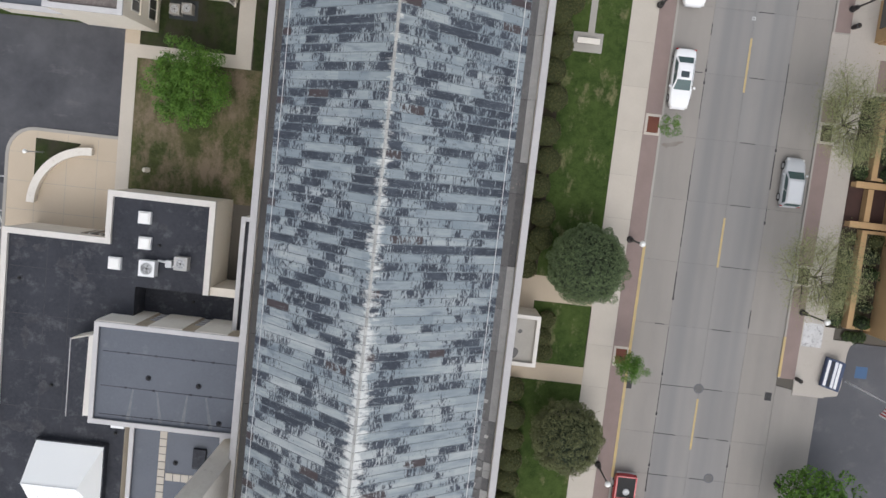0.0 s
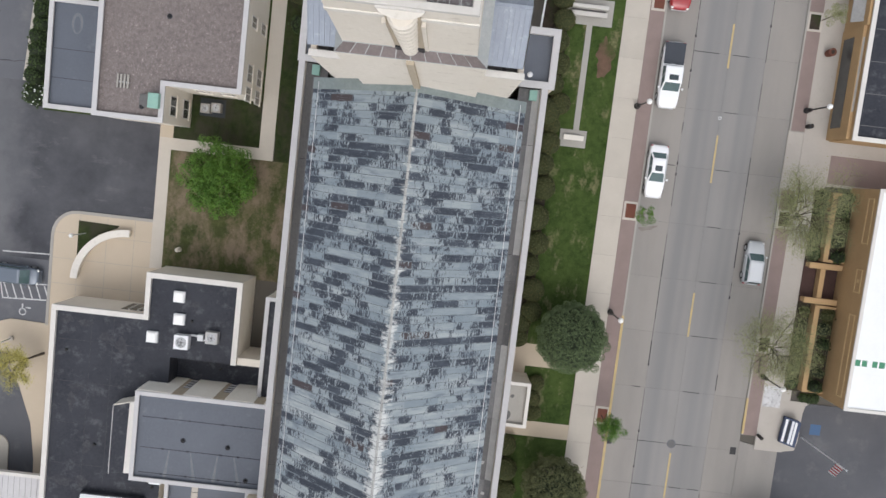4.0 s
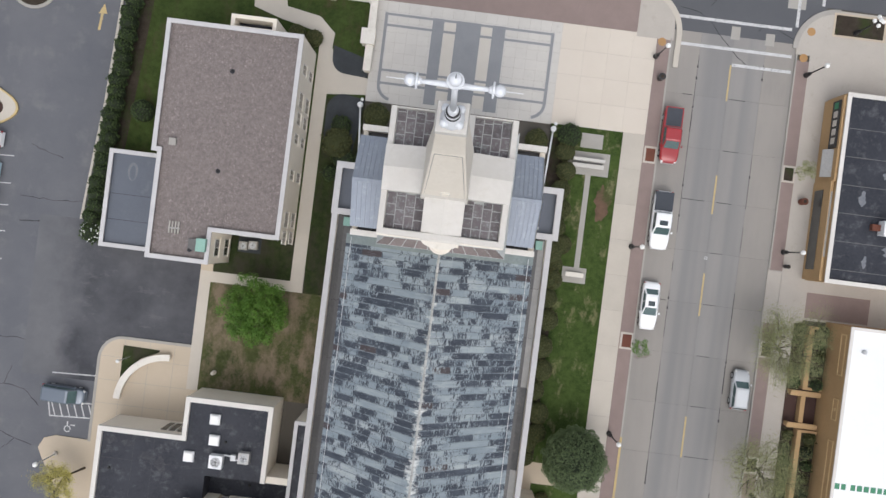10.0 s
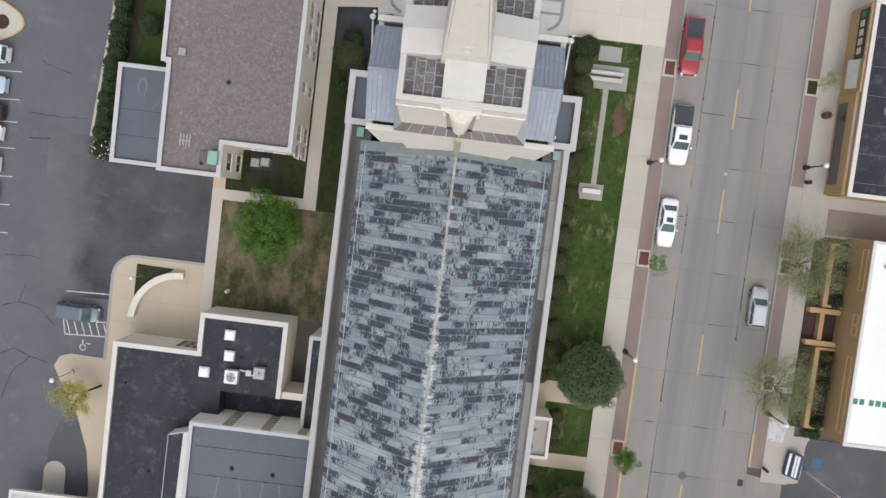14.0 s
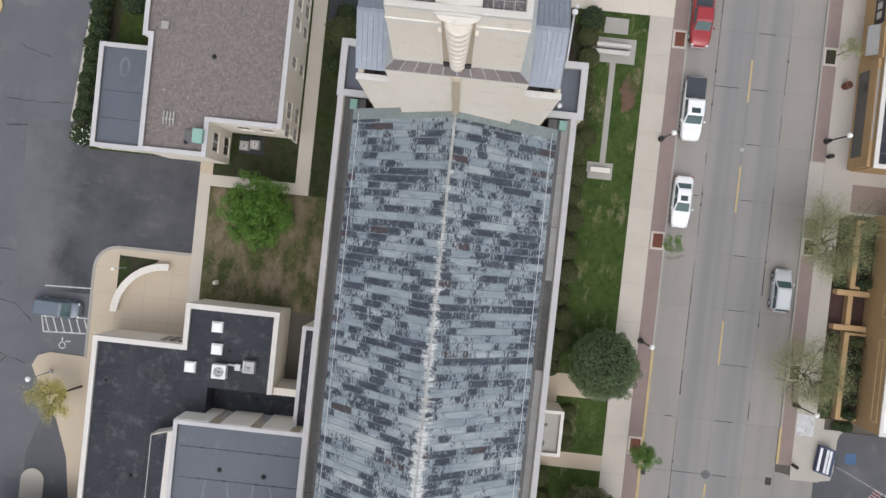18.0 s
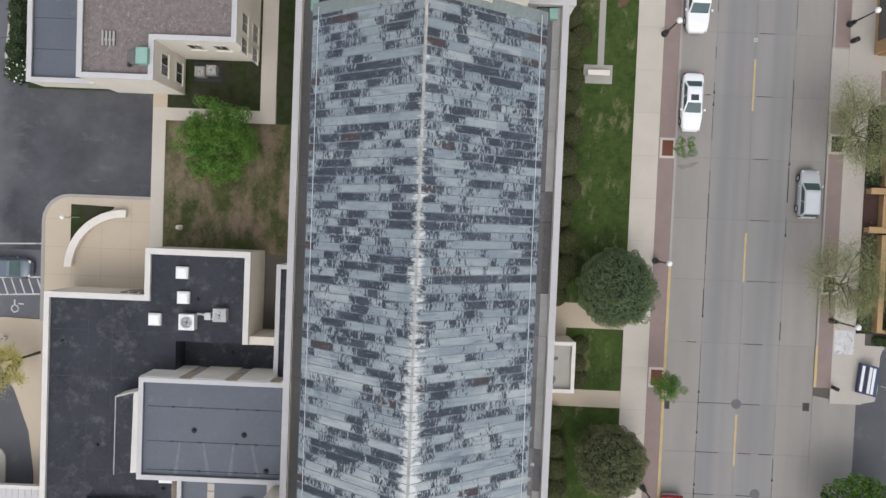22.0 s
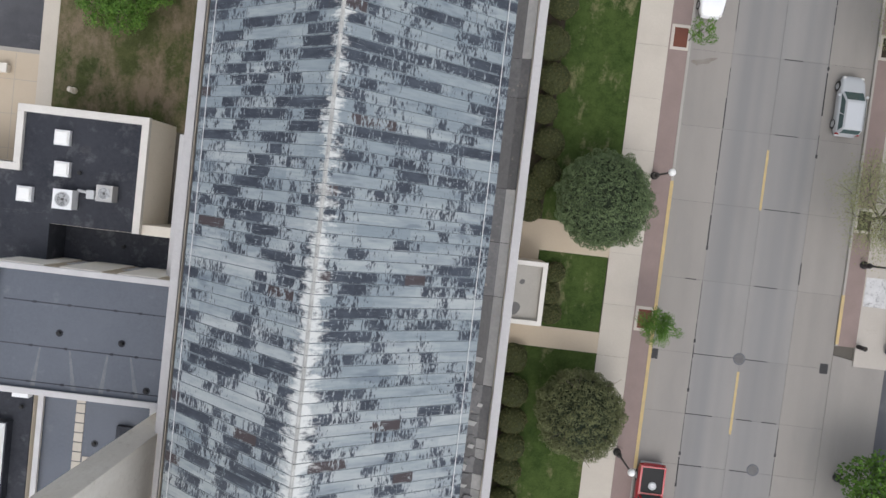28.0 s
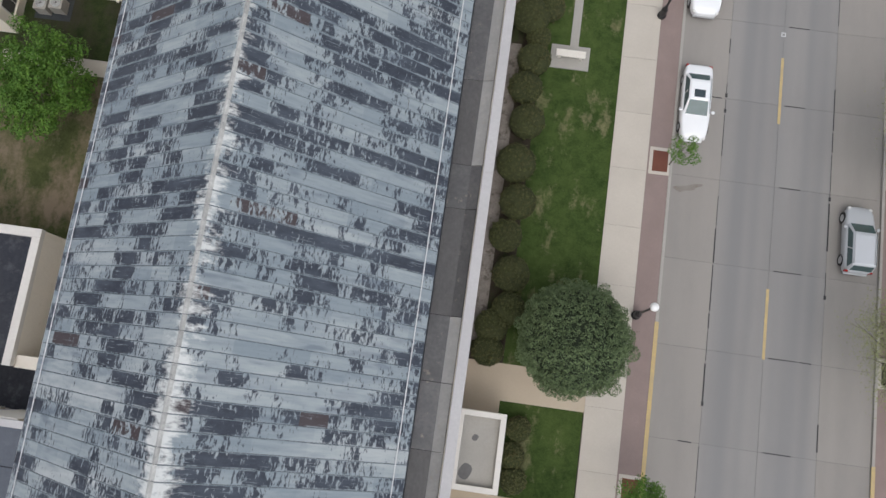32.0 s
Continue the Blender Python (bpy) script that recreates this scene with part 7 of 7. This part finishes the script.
part("south_slope", Shape().add([cz[0], cz[1], cz[5], cz[4]] + [(x, y, z - 0.06) for x, y, z in (cz[0], cz[1], cz[5], cz[4])], [(0, 1, 2, 3), (7, 6, 5, 4), (0, 4, 5, 1)]), "translucent", gs)
part("hip_end", Shape().add([cz[1], cz[2], cz[5]] + [(x, y, z - 0.06) for x, y, z in (cz[1], cz[2], cz[5])], [(0, 1, 2), (5, 4, 3), (0, 3, 4, 1)]), "translucent", gs, "pale green hip end")
part("west_end", Shape().add([cz[0], cz[3], cz[4]] + [(x + 0.06, y, z) for x, y, z in (cz[0], cz[3], cz[4])], [(2, 1, 0), (3, 4, 5)]), "translucent", gs)
part("ridge_bar", Shape().tube(cz[4], cz[5], 0.05), "white_paint", gs)
for i in range(1, 6):
    x = -29.9 + 0.86 * i
    part("glazing_bar", Shape().tube((x, -29.7, 5.33), (min(x, -25.6), -27.0, 7.33), 0.022, n=6), "white_paint", gs)

# stepping pavers on the low roof
step = thing("roof_walkway", "line of pale concrete pavers across the low roof", "walkway", (-19, -26, 5.0))
for i in range(13):
    part("paver", box(-20.35, -22.5 - 0.62 * i, 5.0, -19.8, -21.95 - 0.62 * i, 5.06), "walk", step)
for i in range(6):
    part("paver", box(-19.7 + 0.62 * i, -26.5, 5.0, -19.15 + 0.62 * i, -25.9, 5.06), "walk", step)
part("hatch", box(-17.6, -25.2, 5.0, -16.6, -23.6, 5.35), "membrane", low_roof, bevel=0.02)

# entrance canopy by the lot
cp = thing("entrance_canopy", "pale blue grey metal canopy over the drive", "canopy", (-38.5, -28, 0))
part("roof", Shape().ring(rect(-43.0, -36, -33.75, -24.0), inset(-43.0, -36, -33.75, -24.0, 0.3), 2.9, 3.35), "white_coping", cp)
part("deck", box(-42.75, -35.8, 2.95, -33.95, -24.25, 3.2), "parapet", cp)
for i in range(17):
    part("seam", box(-42.6 + 0.52 * i, -35.7, 3.2, -42.55 + 0.52 * i, -24.3, 3.25), "parapet", cp)
for x in (-41.2, -35.5):
    part("post", box(x - 0.2, -25.4, 0.05, x + 0.2, -25.0, 2.9), "limestone", cp)
setting("canopy_island", Shape().prism(arc(-40.3, -23.0, 1.1, 0, 180, 8) + [(-41.4, -30), (-39.2, -30)], 0, 0.14), "walk", "small rounded pale island under the canopy", "pavement")

# shop roof
su = thing("shop_roof_unit", "white rooftop unit on the black roof", "air conditioner", (38, 19.6, 3.9))
part("cabinet", box(37.2, 18.9, 3.9, 39.2, 20.3, 5.0), "white_paint", su, bevel=0.03)
part("grille", box(37.5, 19.2, 5.0, 38.4, 20.0, 5.05), "gutter", su)
part("duct", box(36.4, 19.3, 3.9, 37.2, 19.9, 4.4), "brick_pit", su)
for x, y, a, b in ((35.4, 22.2, 0.35, 0.6), (38.5, 17.5, 0.6, 0.5), (36.3, 16.2, 0.22, 0.5), (37.4, 24.6, 0.3, 0.4)):
    part("dried_puddle", Shape().prism([(x + a * (1 + 0.3 * math.sin(3 * t + x) + 0.2 * math.sin(7 * t)) * math.cos(t), y + b * (1 + 0.3 * math.cos(2 * t + y)) * math.sin(t)) for t in [i * 0.2618 for i in range(24)]], 3.88, 3.9055), "fade", shop, "pale dried puddle mark")
for i in range(6):
    part("seam", box(32.9, 15.2 + 2.7 * i, 3.9, 59.5, 15.26 + 2.7 * i, 3.906), "gutter", shop)
ob = thing("office_roof_vent", "small grey vent on the white roof", "vent", (36.8, 7.8, 4.9))
part("pipe", Shape().lathe((36.8, 7.8, 4.9), [(0.2, 0), (0.2, 0.3), (0.12, 0.4)], 12), "grey_metal", ob)

# lead boxes at the tower foot
for x in (-12.4, 4.7):
    rb = thing("rain_box", "green copper rainwater box in the church gutter", "rain box", (x, 13.9, 8.75))
    part("box", box(x - 0.3, 13.5, 8.75, x + 0.3, 14.3, 9.2), "copper", rb, bevel=0.03)
vb = thing("gutter_vent", "white round vent beside the tower", "vent", (4.2, 15.4, 8.85))
part("pipe", Shape().tube((4.2, 15.4, 8.85), (4.2, 15.4, 9.5), 0.1), "white_paint", vb)
part("cap", Shape().ball((4.2, 15.4, 9.6), 0.22, 12, 8), "white_paint", vb, smooth=True)

# cables along the roof edges
for x, z in ((AX - HALF + 0.42, EAVE + 0.45), (AX + HALF - 0.42, EAVE + 0.45)):
    cb = thing("roof_cable", "thin pale cable on short posts along the roof edge", "cable", (x, -10, z))
    part("cable", Shape().tube((x, S_END + 0.3, z), (x, N_END - 0.3, z), 0.022, n=6), "cable", cb)
    for i in range(16):
        y = S_END + 1.5 + 2.9 * i
        part("post", Shape().tube((x, y, z - 0.16), (x, y, z + 0.03), 0.02, n=5), "cable", cb)

# slate on the ledge and terraces
def terrace(x0, y0, x1, y1, seed):
    rng = random.Random(seed)
    part("terrace_bed", box(x0, y0, 39.9, x1, y1, 40.16), "slate_joint", tower, "pale mortar bed")
    cols = 4
    cw = (x1 - x0) / cols
    for c in range(cols):
        y = y0 - rng.random() * 0.3
        while y < y1 - 0.05:
            h = 0.45 + 0.3 * rng.random()
            a, b = max(y, y0) + 0.022, min(y + h, y1) - 0.022
            if b - a > 0.06:
                part("slate", box(x0 + c * cw + 0.022, a, 40.1, x0 + (c + 1) * cw - 0.022, b, 40.185 + 0.01 * rng.random()), "slate", tower)
            y += h


terrace(-6.77, 13.41, -4.95, 15.2, 1)
terrace(-3.03, 13.41, -1.23, 15.2, 2)
terrace(-6.77, 17.41, -4.95, 19.19, 3)
terrace(-3.03, 17.41, -1.23, 19.19, 4)
for i in range(10):
    f0, f1 = i / 10, (i + 1) / 10
    a0, a1 = -7.83 + 7.83 * f0 + 0.03, -7.83 + 7.83 * f1 - 0.03
    b0, b1 = -7.38 + 6.80 * f0 + 0.03, -7.38 + 6.80 * f1 - 0.03
    for ya, yb in ((12.5, 13.02), (20.2, 19.65)):
        s = 1 if ya < 15 else -1
        pts = [(a0, ya + s * 0.05, 30.55), (a1, ya + s * 0.05, 30.55), (b1, yb - s * 0.03, 31.02), (b0, yb - s * 0.03, 31.02)]
        q = [(x, y - s * 0.03, z + 0.02) for x, y, z in pts]
        part("ledge_slate", Shape().add(q + pts, [(0, 1, 2, 3) if s > 0 else (3, 2, 1, 0), (0, 4, 5, 1), (1, 5, 6, 2), (2, 6, 7, 3), (3, 7, 4, 0)]), "ledge_slate", tower)


# ---- pieces: slabs, tar, roof sheets ----
def pieces(name, parent, cells, z0, z1, material, gap=0.012):
    """Flat slabs as parts; alike sizes share one mesh."""
    cache = {}
    for x0, y0, x1, y1 in cells:
        key = (round(x1 - x0, 2), round(y1 - y0, 2))
        if key not in cache:
            w, h = key[0] / 2 - gap, key[1] / 2 - gap
            me = Shape().prism(rect(-w, -h, w, h), z0, z1 - 0.006, rect(-w + 0.006, -h + 0.006, w - 0.006, h - 0.006)).mesh(name)
            me.materials.append(MAT[material])
            cache[key] = me
        ob = new(name, cache[key])
        ob.parent = parent
        ob.location = Vector(((x0 + x1) / 2, (y0 + y1) / 2, 0)) - origin(parent)


xs = (16.5, 19.4, 22.66, 25.95, 28.95)
ys = [37.2, 36.0, 30.9, 25.7, 20.5, 15.4, 10.2, 5.0, -0.1, -5.2, -10.5, -15.6, -19.8, -23.4, -28.6, -33.8, -39.0]
pieces("road_slab", road, [(xs[c], ys[r + 1], xs[c + 1], ys[r]) for c in (1, 2) for r in range(len(ys) - 1)], -0.2, 0.0, "concrete_road", 0.003)
pieces("road_slab", road, [(xs[c], ys[r + 1], xs[c + 1], ys[r]) for c in (0, 3) for r in range(len(ys) - 1)], -0.2, 0.0, "concrete_edge", 0.003)
pieces("road_slab", road, [(xs[c], -160, xs[c + 1], ys[-1]) for c in range(4)], -0.2, 0.0, "concrete_road")
wy = [26.3 - 3.56 * i for i in range(18)]
pieces("walk_slab", sidewalk, [(12.8, wy[i + 1], 15.0, wy[i]) for i in range(17)], 0.0, 0.12, "walk", 0.004)
pieces("walk_slab", sidewalk, [(12.8, -160, 15.0, wy[-1])], 0.0, 0.12, "walk")
pc = bpy.data.objects["plaza_concrete"]
pieces("slab", pc, [(5.5 + 2.375 * i, 26.3 + 2.525 * j, 5.5 + 2.375 * (i + 1), 26.3 + 2.525 * (j + 1)) for i in range(4) for j in range(4)], 0.0, 0.115, "plaza_slab", 0.004)
pieces("paver", plaza, [(-13.2 + 1.1 * i, 26.2 + 1.02 * j, -13.2 + 1.1 * (i + 1), 26.2 + 1.02 * (j + 1)) for i in range(17) for j in range(10)], 0.0, 0.116, "paver_light", 0.002)
bands = Shape()
for x0, x1 in ((-7.45, -6.3), (-5.1, -2.6), (-1.45, -0.15)):
    bands.box(x0, 26.6, 0.1, x1, 35.25, 0.122)
for x0, x1 in ((-12.25, -11.95), (4.45, 4.75)):
    bands.box(x0, 28.1, 0.1, x1, 35.25, 0.1215)
for y in (35.1, 34.0, 29.5, 28.2):
    bands.box(-12.25, y - 0.12, 0.1, -7.45, y + 0.12, 0.121)
    bands.box(-0.15, y - 0.12, 0.1, 4.75, y + 0.12, 0.121)
    bands.box(-6.3, y - 0.12, 0.1, -5.1, y + 0.12, 0.121)
    bands.box(-2.6, y - 0.12, 0.1, -1.45, y + 0.12, 0.121)
for cx, a0, a1 in ((-10.6, 180, 258), (3.1, 282, 360)):
    o, q = arc(cx, 28.1, 1.65, a0, a1, 8), arc(cx, 28.1, 1.35, a0, a1, 8)
    bands.prism(o + q[::-1], 0.1, 0.1205)
part("paver_band", bands, "paver_dark", plaza, "dark grey paver bands")
part("cream_paver", Shape().box(-6.3, 26.8, 0.1, -5.1, 35.0, 0.1195).box(-2.6, 26.8, 0.1, -1.45, 35.0, 0.1195), "paver_cream", plaza, "cream pavers")

rt = random.Random(7)
tar = Shape()


def tar_line(x, y0, y1, keep):
    y = y0
    while y < y1:
        l = 0.8 + 2.2 * rt.random()
        if rt.random() < keep:
            w = 0.018 + 0.03 * rt.random() ** 2
            tar.prism([(x - w, y), (x + w, y), (x + w * 0.6, y + l), (x - w * 1.2, y + l)], -0.02, 0.004)
            if rt.random() < 0.4:
                tar.box(x - 0.07, y, -0.02, x + 0.07, y + 0.25, 0.0042)
        y += l + 0.15


tar_line(19.4, -34, 35, 0.85)
tar_line(25.95, -34, 0, 0.35)
tar_line(25.95, 0, 35, 0.55)
for y in ys[1:]:
    for x0, x1, k in ((18.2, 19.4, 0.35), (19.4, 22.6, 0.9 if y in (-19.8, -23.4) else 0.2), (22.95, 24.6, 0.9), (24.7, 25.9, 0.8 if y in (-19.8, -23.4) else 0.35)):
        if rt.random() < k:
            l = (x1 - x0) * (0.5 + 0.5 * rt.random())
            tar.prism([(x0, y - 0.025), (x0 + l, y - 0.04 + 0.03 * rt.random()), (x0 + l, y + 0.03), (x0, y + 0.035)], -0.02, 0.0045)
part("tar_seal", tar, "tar", road, "black tar in the joints")
cr = Shape()


def crack(x, y, a, n, w):
    for _ in range(n):
        a += rt.gauss(0, 0.35)
        l = 0.5 + 0.6 * rt.random()
        x2, y2 = x + l * math.cos(a), y + l * math.sin(a)
        nx, ny = -math.sin(a) * w, math.cos(a) * w
        cr.prism([(x - nx, y - ny), (x2 - nx, y2 - ny), (x2 + nx, y2 + ny), (x + nx, y + ny)], -0.02, 0.001 + 0.0005 * rt.random())
        x, y = x2, y2


def crack_line(*pts, w=0.03):
    """A ragged crack through the given points."""
    for (xa, ya), (xb, yb) in zip(pts, pts[1:]):
        n = max(2, int(math.hypot(xb - xa, yb - ya) / 0.45))
        line = [(xa + (xb - xa) * i / n + (rt.gauss(0, 0.06) if 0 < i < n else 0), ya + (yb - ya) * i / n + (rt.gauss(0, 0.06) if 0 < i < n else 0)) for i in range(n + 1)]
        for (x, y), (x2, y2) in zip(line, line[1:]):
            l = math.hypot(x2 - x, y2 - y)
            k = w * (0.5 + rt.random())
            nx, ny = -(y2 - y) / l * k, (x2 - x) / l * k
            cr.prism([(x - nx, y - ny), (x2 - nx, y2 - ny), (x2 + nx, y2 + ny), (x + nx, y + ny)], -0.02, 0.001 + 0.0005 * rt.random())


crack_line((-45.75, 17.8), (-44.0, 17.2), (-42.4, 16.8))
crack_line((-46.2, 12.6), (-42.5, 12.5), (-39.0, 12.75))
crack_line((-46.0, 10.1), (-43.7, 10.25), (-40.3, 10.35), w=0.045)
crack_line((-47.4, -1.7), (-44.9, -1.5), (-42.8, -1.85))
crack_line((-48.5, -7.2), (-45.6, -6.3), (-43.5, -6.6), (-41.9, -8.1))
crack_line((-45.6, -6.3), (-45.0, -4.4))
crack_line((-46.4, -16.2), (-45.6, -13.4), (-43.9, -11.6), (-42.1, -12.1))
crack_line((-48.0, -12.2), (-45.6, -11.0), (-43.9, -11.6))
setting("lot_cracks", cr, "tar", "dark cracks and seams in the asphalt", "marking")
ck = Shape()
cr = ck
for c in ((17, 39.5, 0.4, 12, 0.03), (22, 44, 1.4, 8, 0.03), (20, 40, 1.2, 6, 0.03), (25, 38, 1.0, 6, 0.03)):
    crack(*c)
setting("crossing_cracks", ck, "tar", "dark cracks in the junction asphalt", "marking")
setting("crossing_patches", Shape().box(22.3, 36.9, -0.02, 23.2, 38.2, 0.003).box(25.8, 36.7, -0.02, 26.7, 37.9, 0.003).box(27.6, 40.7, -0.02, 29.4, 42.2, 0.003), "kerb", "square concrete patches in the junction", "marking")

# gutter linings; the dark inner floor strips paint in the eave's shadow
for host, x0, x1 in ((west_gutter, W0 + 0.50, AX - HALF + 0.28), (east_gutter, AX + HALF - 0.28, E0 - 0.50)):
    y = 14.4
    out = x0 if x0 < 0 else x1
    inn = x1 if x0 < 0 else x0
    mid = inn + (out - inn) * 0.68
    while y > S_END:
        l = rt.choice((2.2, 3.1, 4.4, 5.2)) if y > -18 or x0 < 0 else rt.choice((0.6, 0.9, 1.4))
        z = 8.76 + 0.012 * rt.random()
        a, b = sorted((inn, mid))
        part("lining", Shape().prism([(a, y - l + 0.03), (b, y - l + 0.03), (b, y), (a, y)], 8.7, z), "gutter_piece" if x0 > 0 and rt.random() < 0.7 else "gutter", host)
        pts = [(mid, y - l + 0.03, z), (out, y - l + 0.03, z + 0.25), (out, y, z + 0.25), (mid, y, z)]
        f = [(0, 1, 2, 3), (0, 4, 5, 1), (1, 5, 6, 2), (2, 6, 7, 3), (3, 7, 4, 0)]
        if x0 < 0:
            f = [tuple(reversed(q)) for q in f]
        part("sloped_lining", Shape().add(pts + [(x, yy, 8.7) for x, yy, _ in pts], f), rt.choice(("lead_pale", "lead_pale", "lead_pale", "gutter_piece")) if x0 > 0 else "gutter", host)
        y -= l

# loose lead and stone patches lying in the east gutter
for i in range(26):
    y = -16.4 - 0.62 * i + 0.3 * rt.random()
    x = 4.0 + 0.75 * rt.random()
    a, b = 0.14 + 0.18 * rt.random(), 0.12 + 0.16 * rt.random()
    pt = [(x + a * math.cos(t) * (0.8 + 0.4 * rt.random()), y + b * math.sin(t) * (0.8 + 0.4 * rt.random())) for t in [k * math.pi / 2 + 0.5 for k in range(4)]]
    part("lead_patch", Shape().prism(pt, 8.72, 8.84 + 0.1 * rt.random()), ("lead_pale", "gutter_piece")[i % 2], east_gutter)

# roof sheets
PITCH = 0.545
LEN = math.hypot(HALF, RIDGE - EAVE)
ANG = math.degrees(math.atan2(RIDGE - EAVE, HALF))
sizes = {}


def sheet_shape(l):
    h, w = l / 2 - 0.001, PITCH / 2 - 0.007
    return Shape().add([(-h, -w, 0), (h, -w, 0), (h, w, 0), (-h, w, 0), (-h, -w, 0.018), (h, -w, 0.018), (h, w - 0.03, 0.012), (-h, w - 0.03, 0.012), (h, w, 0.030), (-h, w, 0.030), (-h, -w, 0.021), (-h + 0.022, -w, 0.021), (-h + 0.022, w - 0.03, 0.015), (-h, w - 0.03, 0.015), (h - 0.022, -w, 0.021), (h, -w, 0.021), (h, w - 0.03, 0.015), (h - 0.022, w - 0.03, 0.015)],
                       [(4, 5, 6, 7), (7, 6, 8, 9), (0, 1, 5, 4), (2, 3, 9, 8), (1, 2, 8, 6, 5), (3, 0, 4, 7, 9), (10, 11, 12, 13), (14, 15, 16, 17)])


rest = Shape()
rs = random.Random(3)
rows = int((N_END - S_END) / PITCH)
count = 0
for side in (-1, 1):
    for r in range(rows):
        y = N_END - (r + 0.5) * PITCH
        d = 0.0
        first = 0.5 + 1.4 * rs.random()
        while d < LEN - 0.05:
            l = first if d == 0 else rs.choice((1.2, 1.5, 1.8, 2.2, 2.6, 3.0))
            l = round(l * 10) / 10
            l = max(0.3, min(l, LEN - d))
            if LEN - d - l < 0.35:
                l = LEN - d
            c = d + l / 2
            x = AX + side * HALF * c / LEN
            z = RIDGE - (RIDGE - EAVE) * c / LEN
            m = pose(x, y, z, 0, side * ANG, 0)
            if -12.6 < y < 0.6:
                key = round(l, 2)
                if key not in sizes:
                    sizes[key] = sheet_shape(l).mesh("roof_sheet")
                    sizes[key].materials.append(MAT["panel_part"])
                    sizes[key].materials.append(MAT["lip"])
                    for k in (1,):
                        sizes[key].polygons[k].material_index = 1
                ob = new("roof_sheet", sizes[key])
                ob.parent = roof
                ob.matrix_basis = Matrix.Translation(-origin(roof)) @ m
                count += 1
            else:
                s = sheet_shape(l)
                rest.add([m @ Vector(p) for p in s.v], s.f)
            d += l
rest_ob = tagged(part("roof_sheet_rest", rest, "panel_stuff", roof, "pale peeling roof sheets"), kind="stuff") or bpy.data.objects["roof_sheet_rest"]
rest_ob.data.materials.append(MAT["lip"])
for i, p in enumerate(rest_ob.data.polygons):
    if i % 8 == 1:
        p.material_index = 1
for side in (-1, 1):
    a = Vector((side * LEN / 2, 0, 0))
    m = pose(AX + side * HALF / 2, N_END - 0.62, (RIDGE + EAVE) / 2, 0, side * ANG, 0)
    b = Shape().box(-LEN / 2, -0.2, 0.02, LEN / 2, 0.62, 0.05)
    part("tower_flashing", Shape().add([m @ Vector(p) for p in b.v], b.f), "flashing", roof, "pale green flashing against the tower")
cap_mesh = Shape().add([(-0.095, -0.262, -0.055), (-0.035, -0.262, 0.01), (0.0, -0.262, 0.045), (0.035, -0.262, 0.01), (0.095, -0.262, -0.055), (-0.095, 0.262, -0.045), (-0.045, 0.262, 0.03), (0.0, 0.262, 0.07), (0.045, 0.262, 0.03), (0.095, 0.262, -0.045)],
                       [(0, 1, 6, 5), (1, 2, 7, 6), (2, 3, 8, 7), (3, 4, 9, 8), (5, 6, 7, 8, 9), (4, 3, 2, 1, 0)]).mesh("ridge_cap")
cap_mesh.materials.append(MAT["ridge"])
for r in range(rows):
    ob = new("ridge_cap", cap_mesh)
    ob.parent = roof
    ob.location = Vector((AX, N_END - (r + 0.5) * PITCH, RIDGE + 0.01)) - origin(roof)
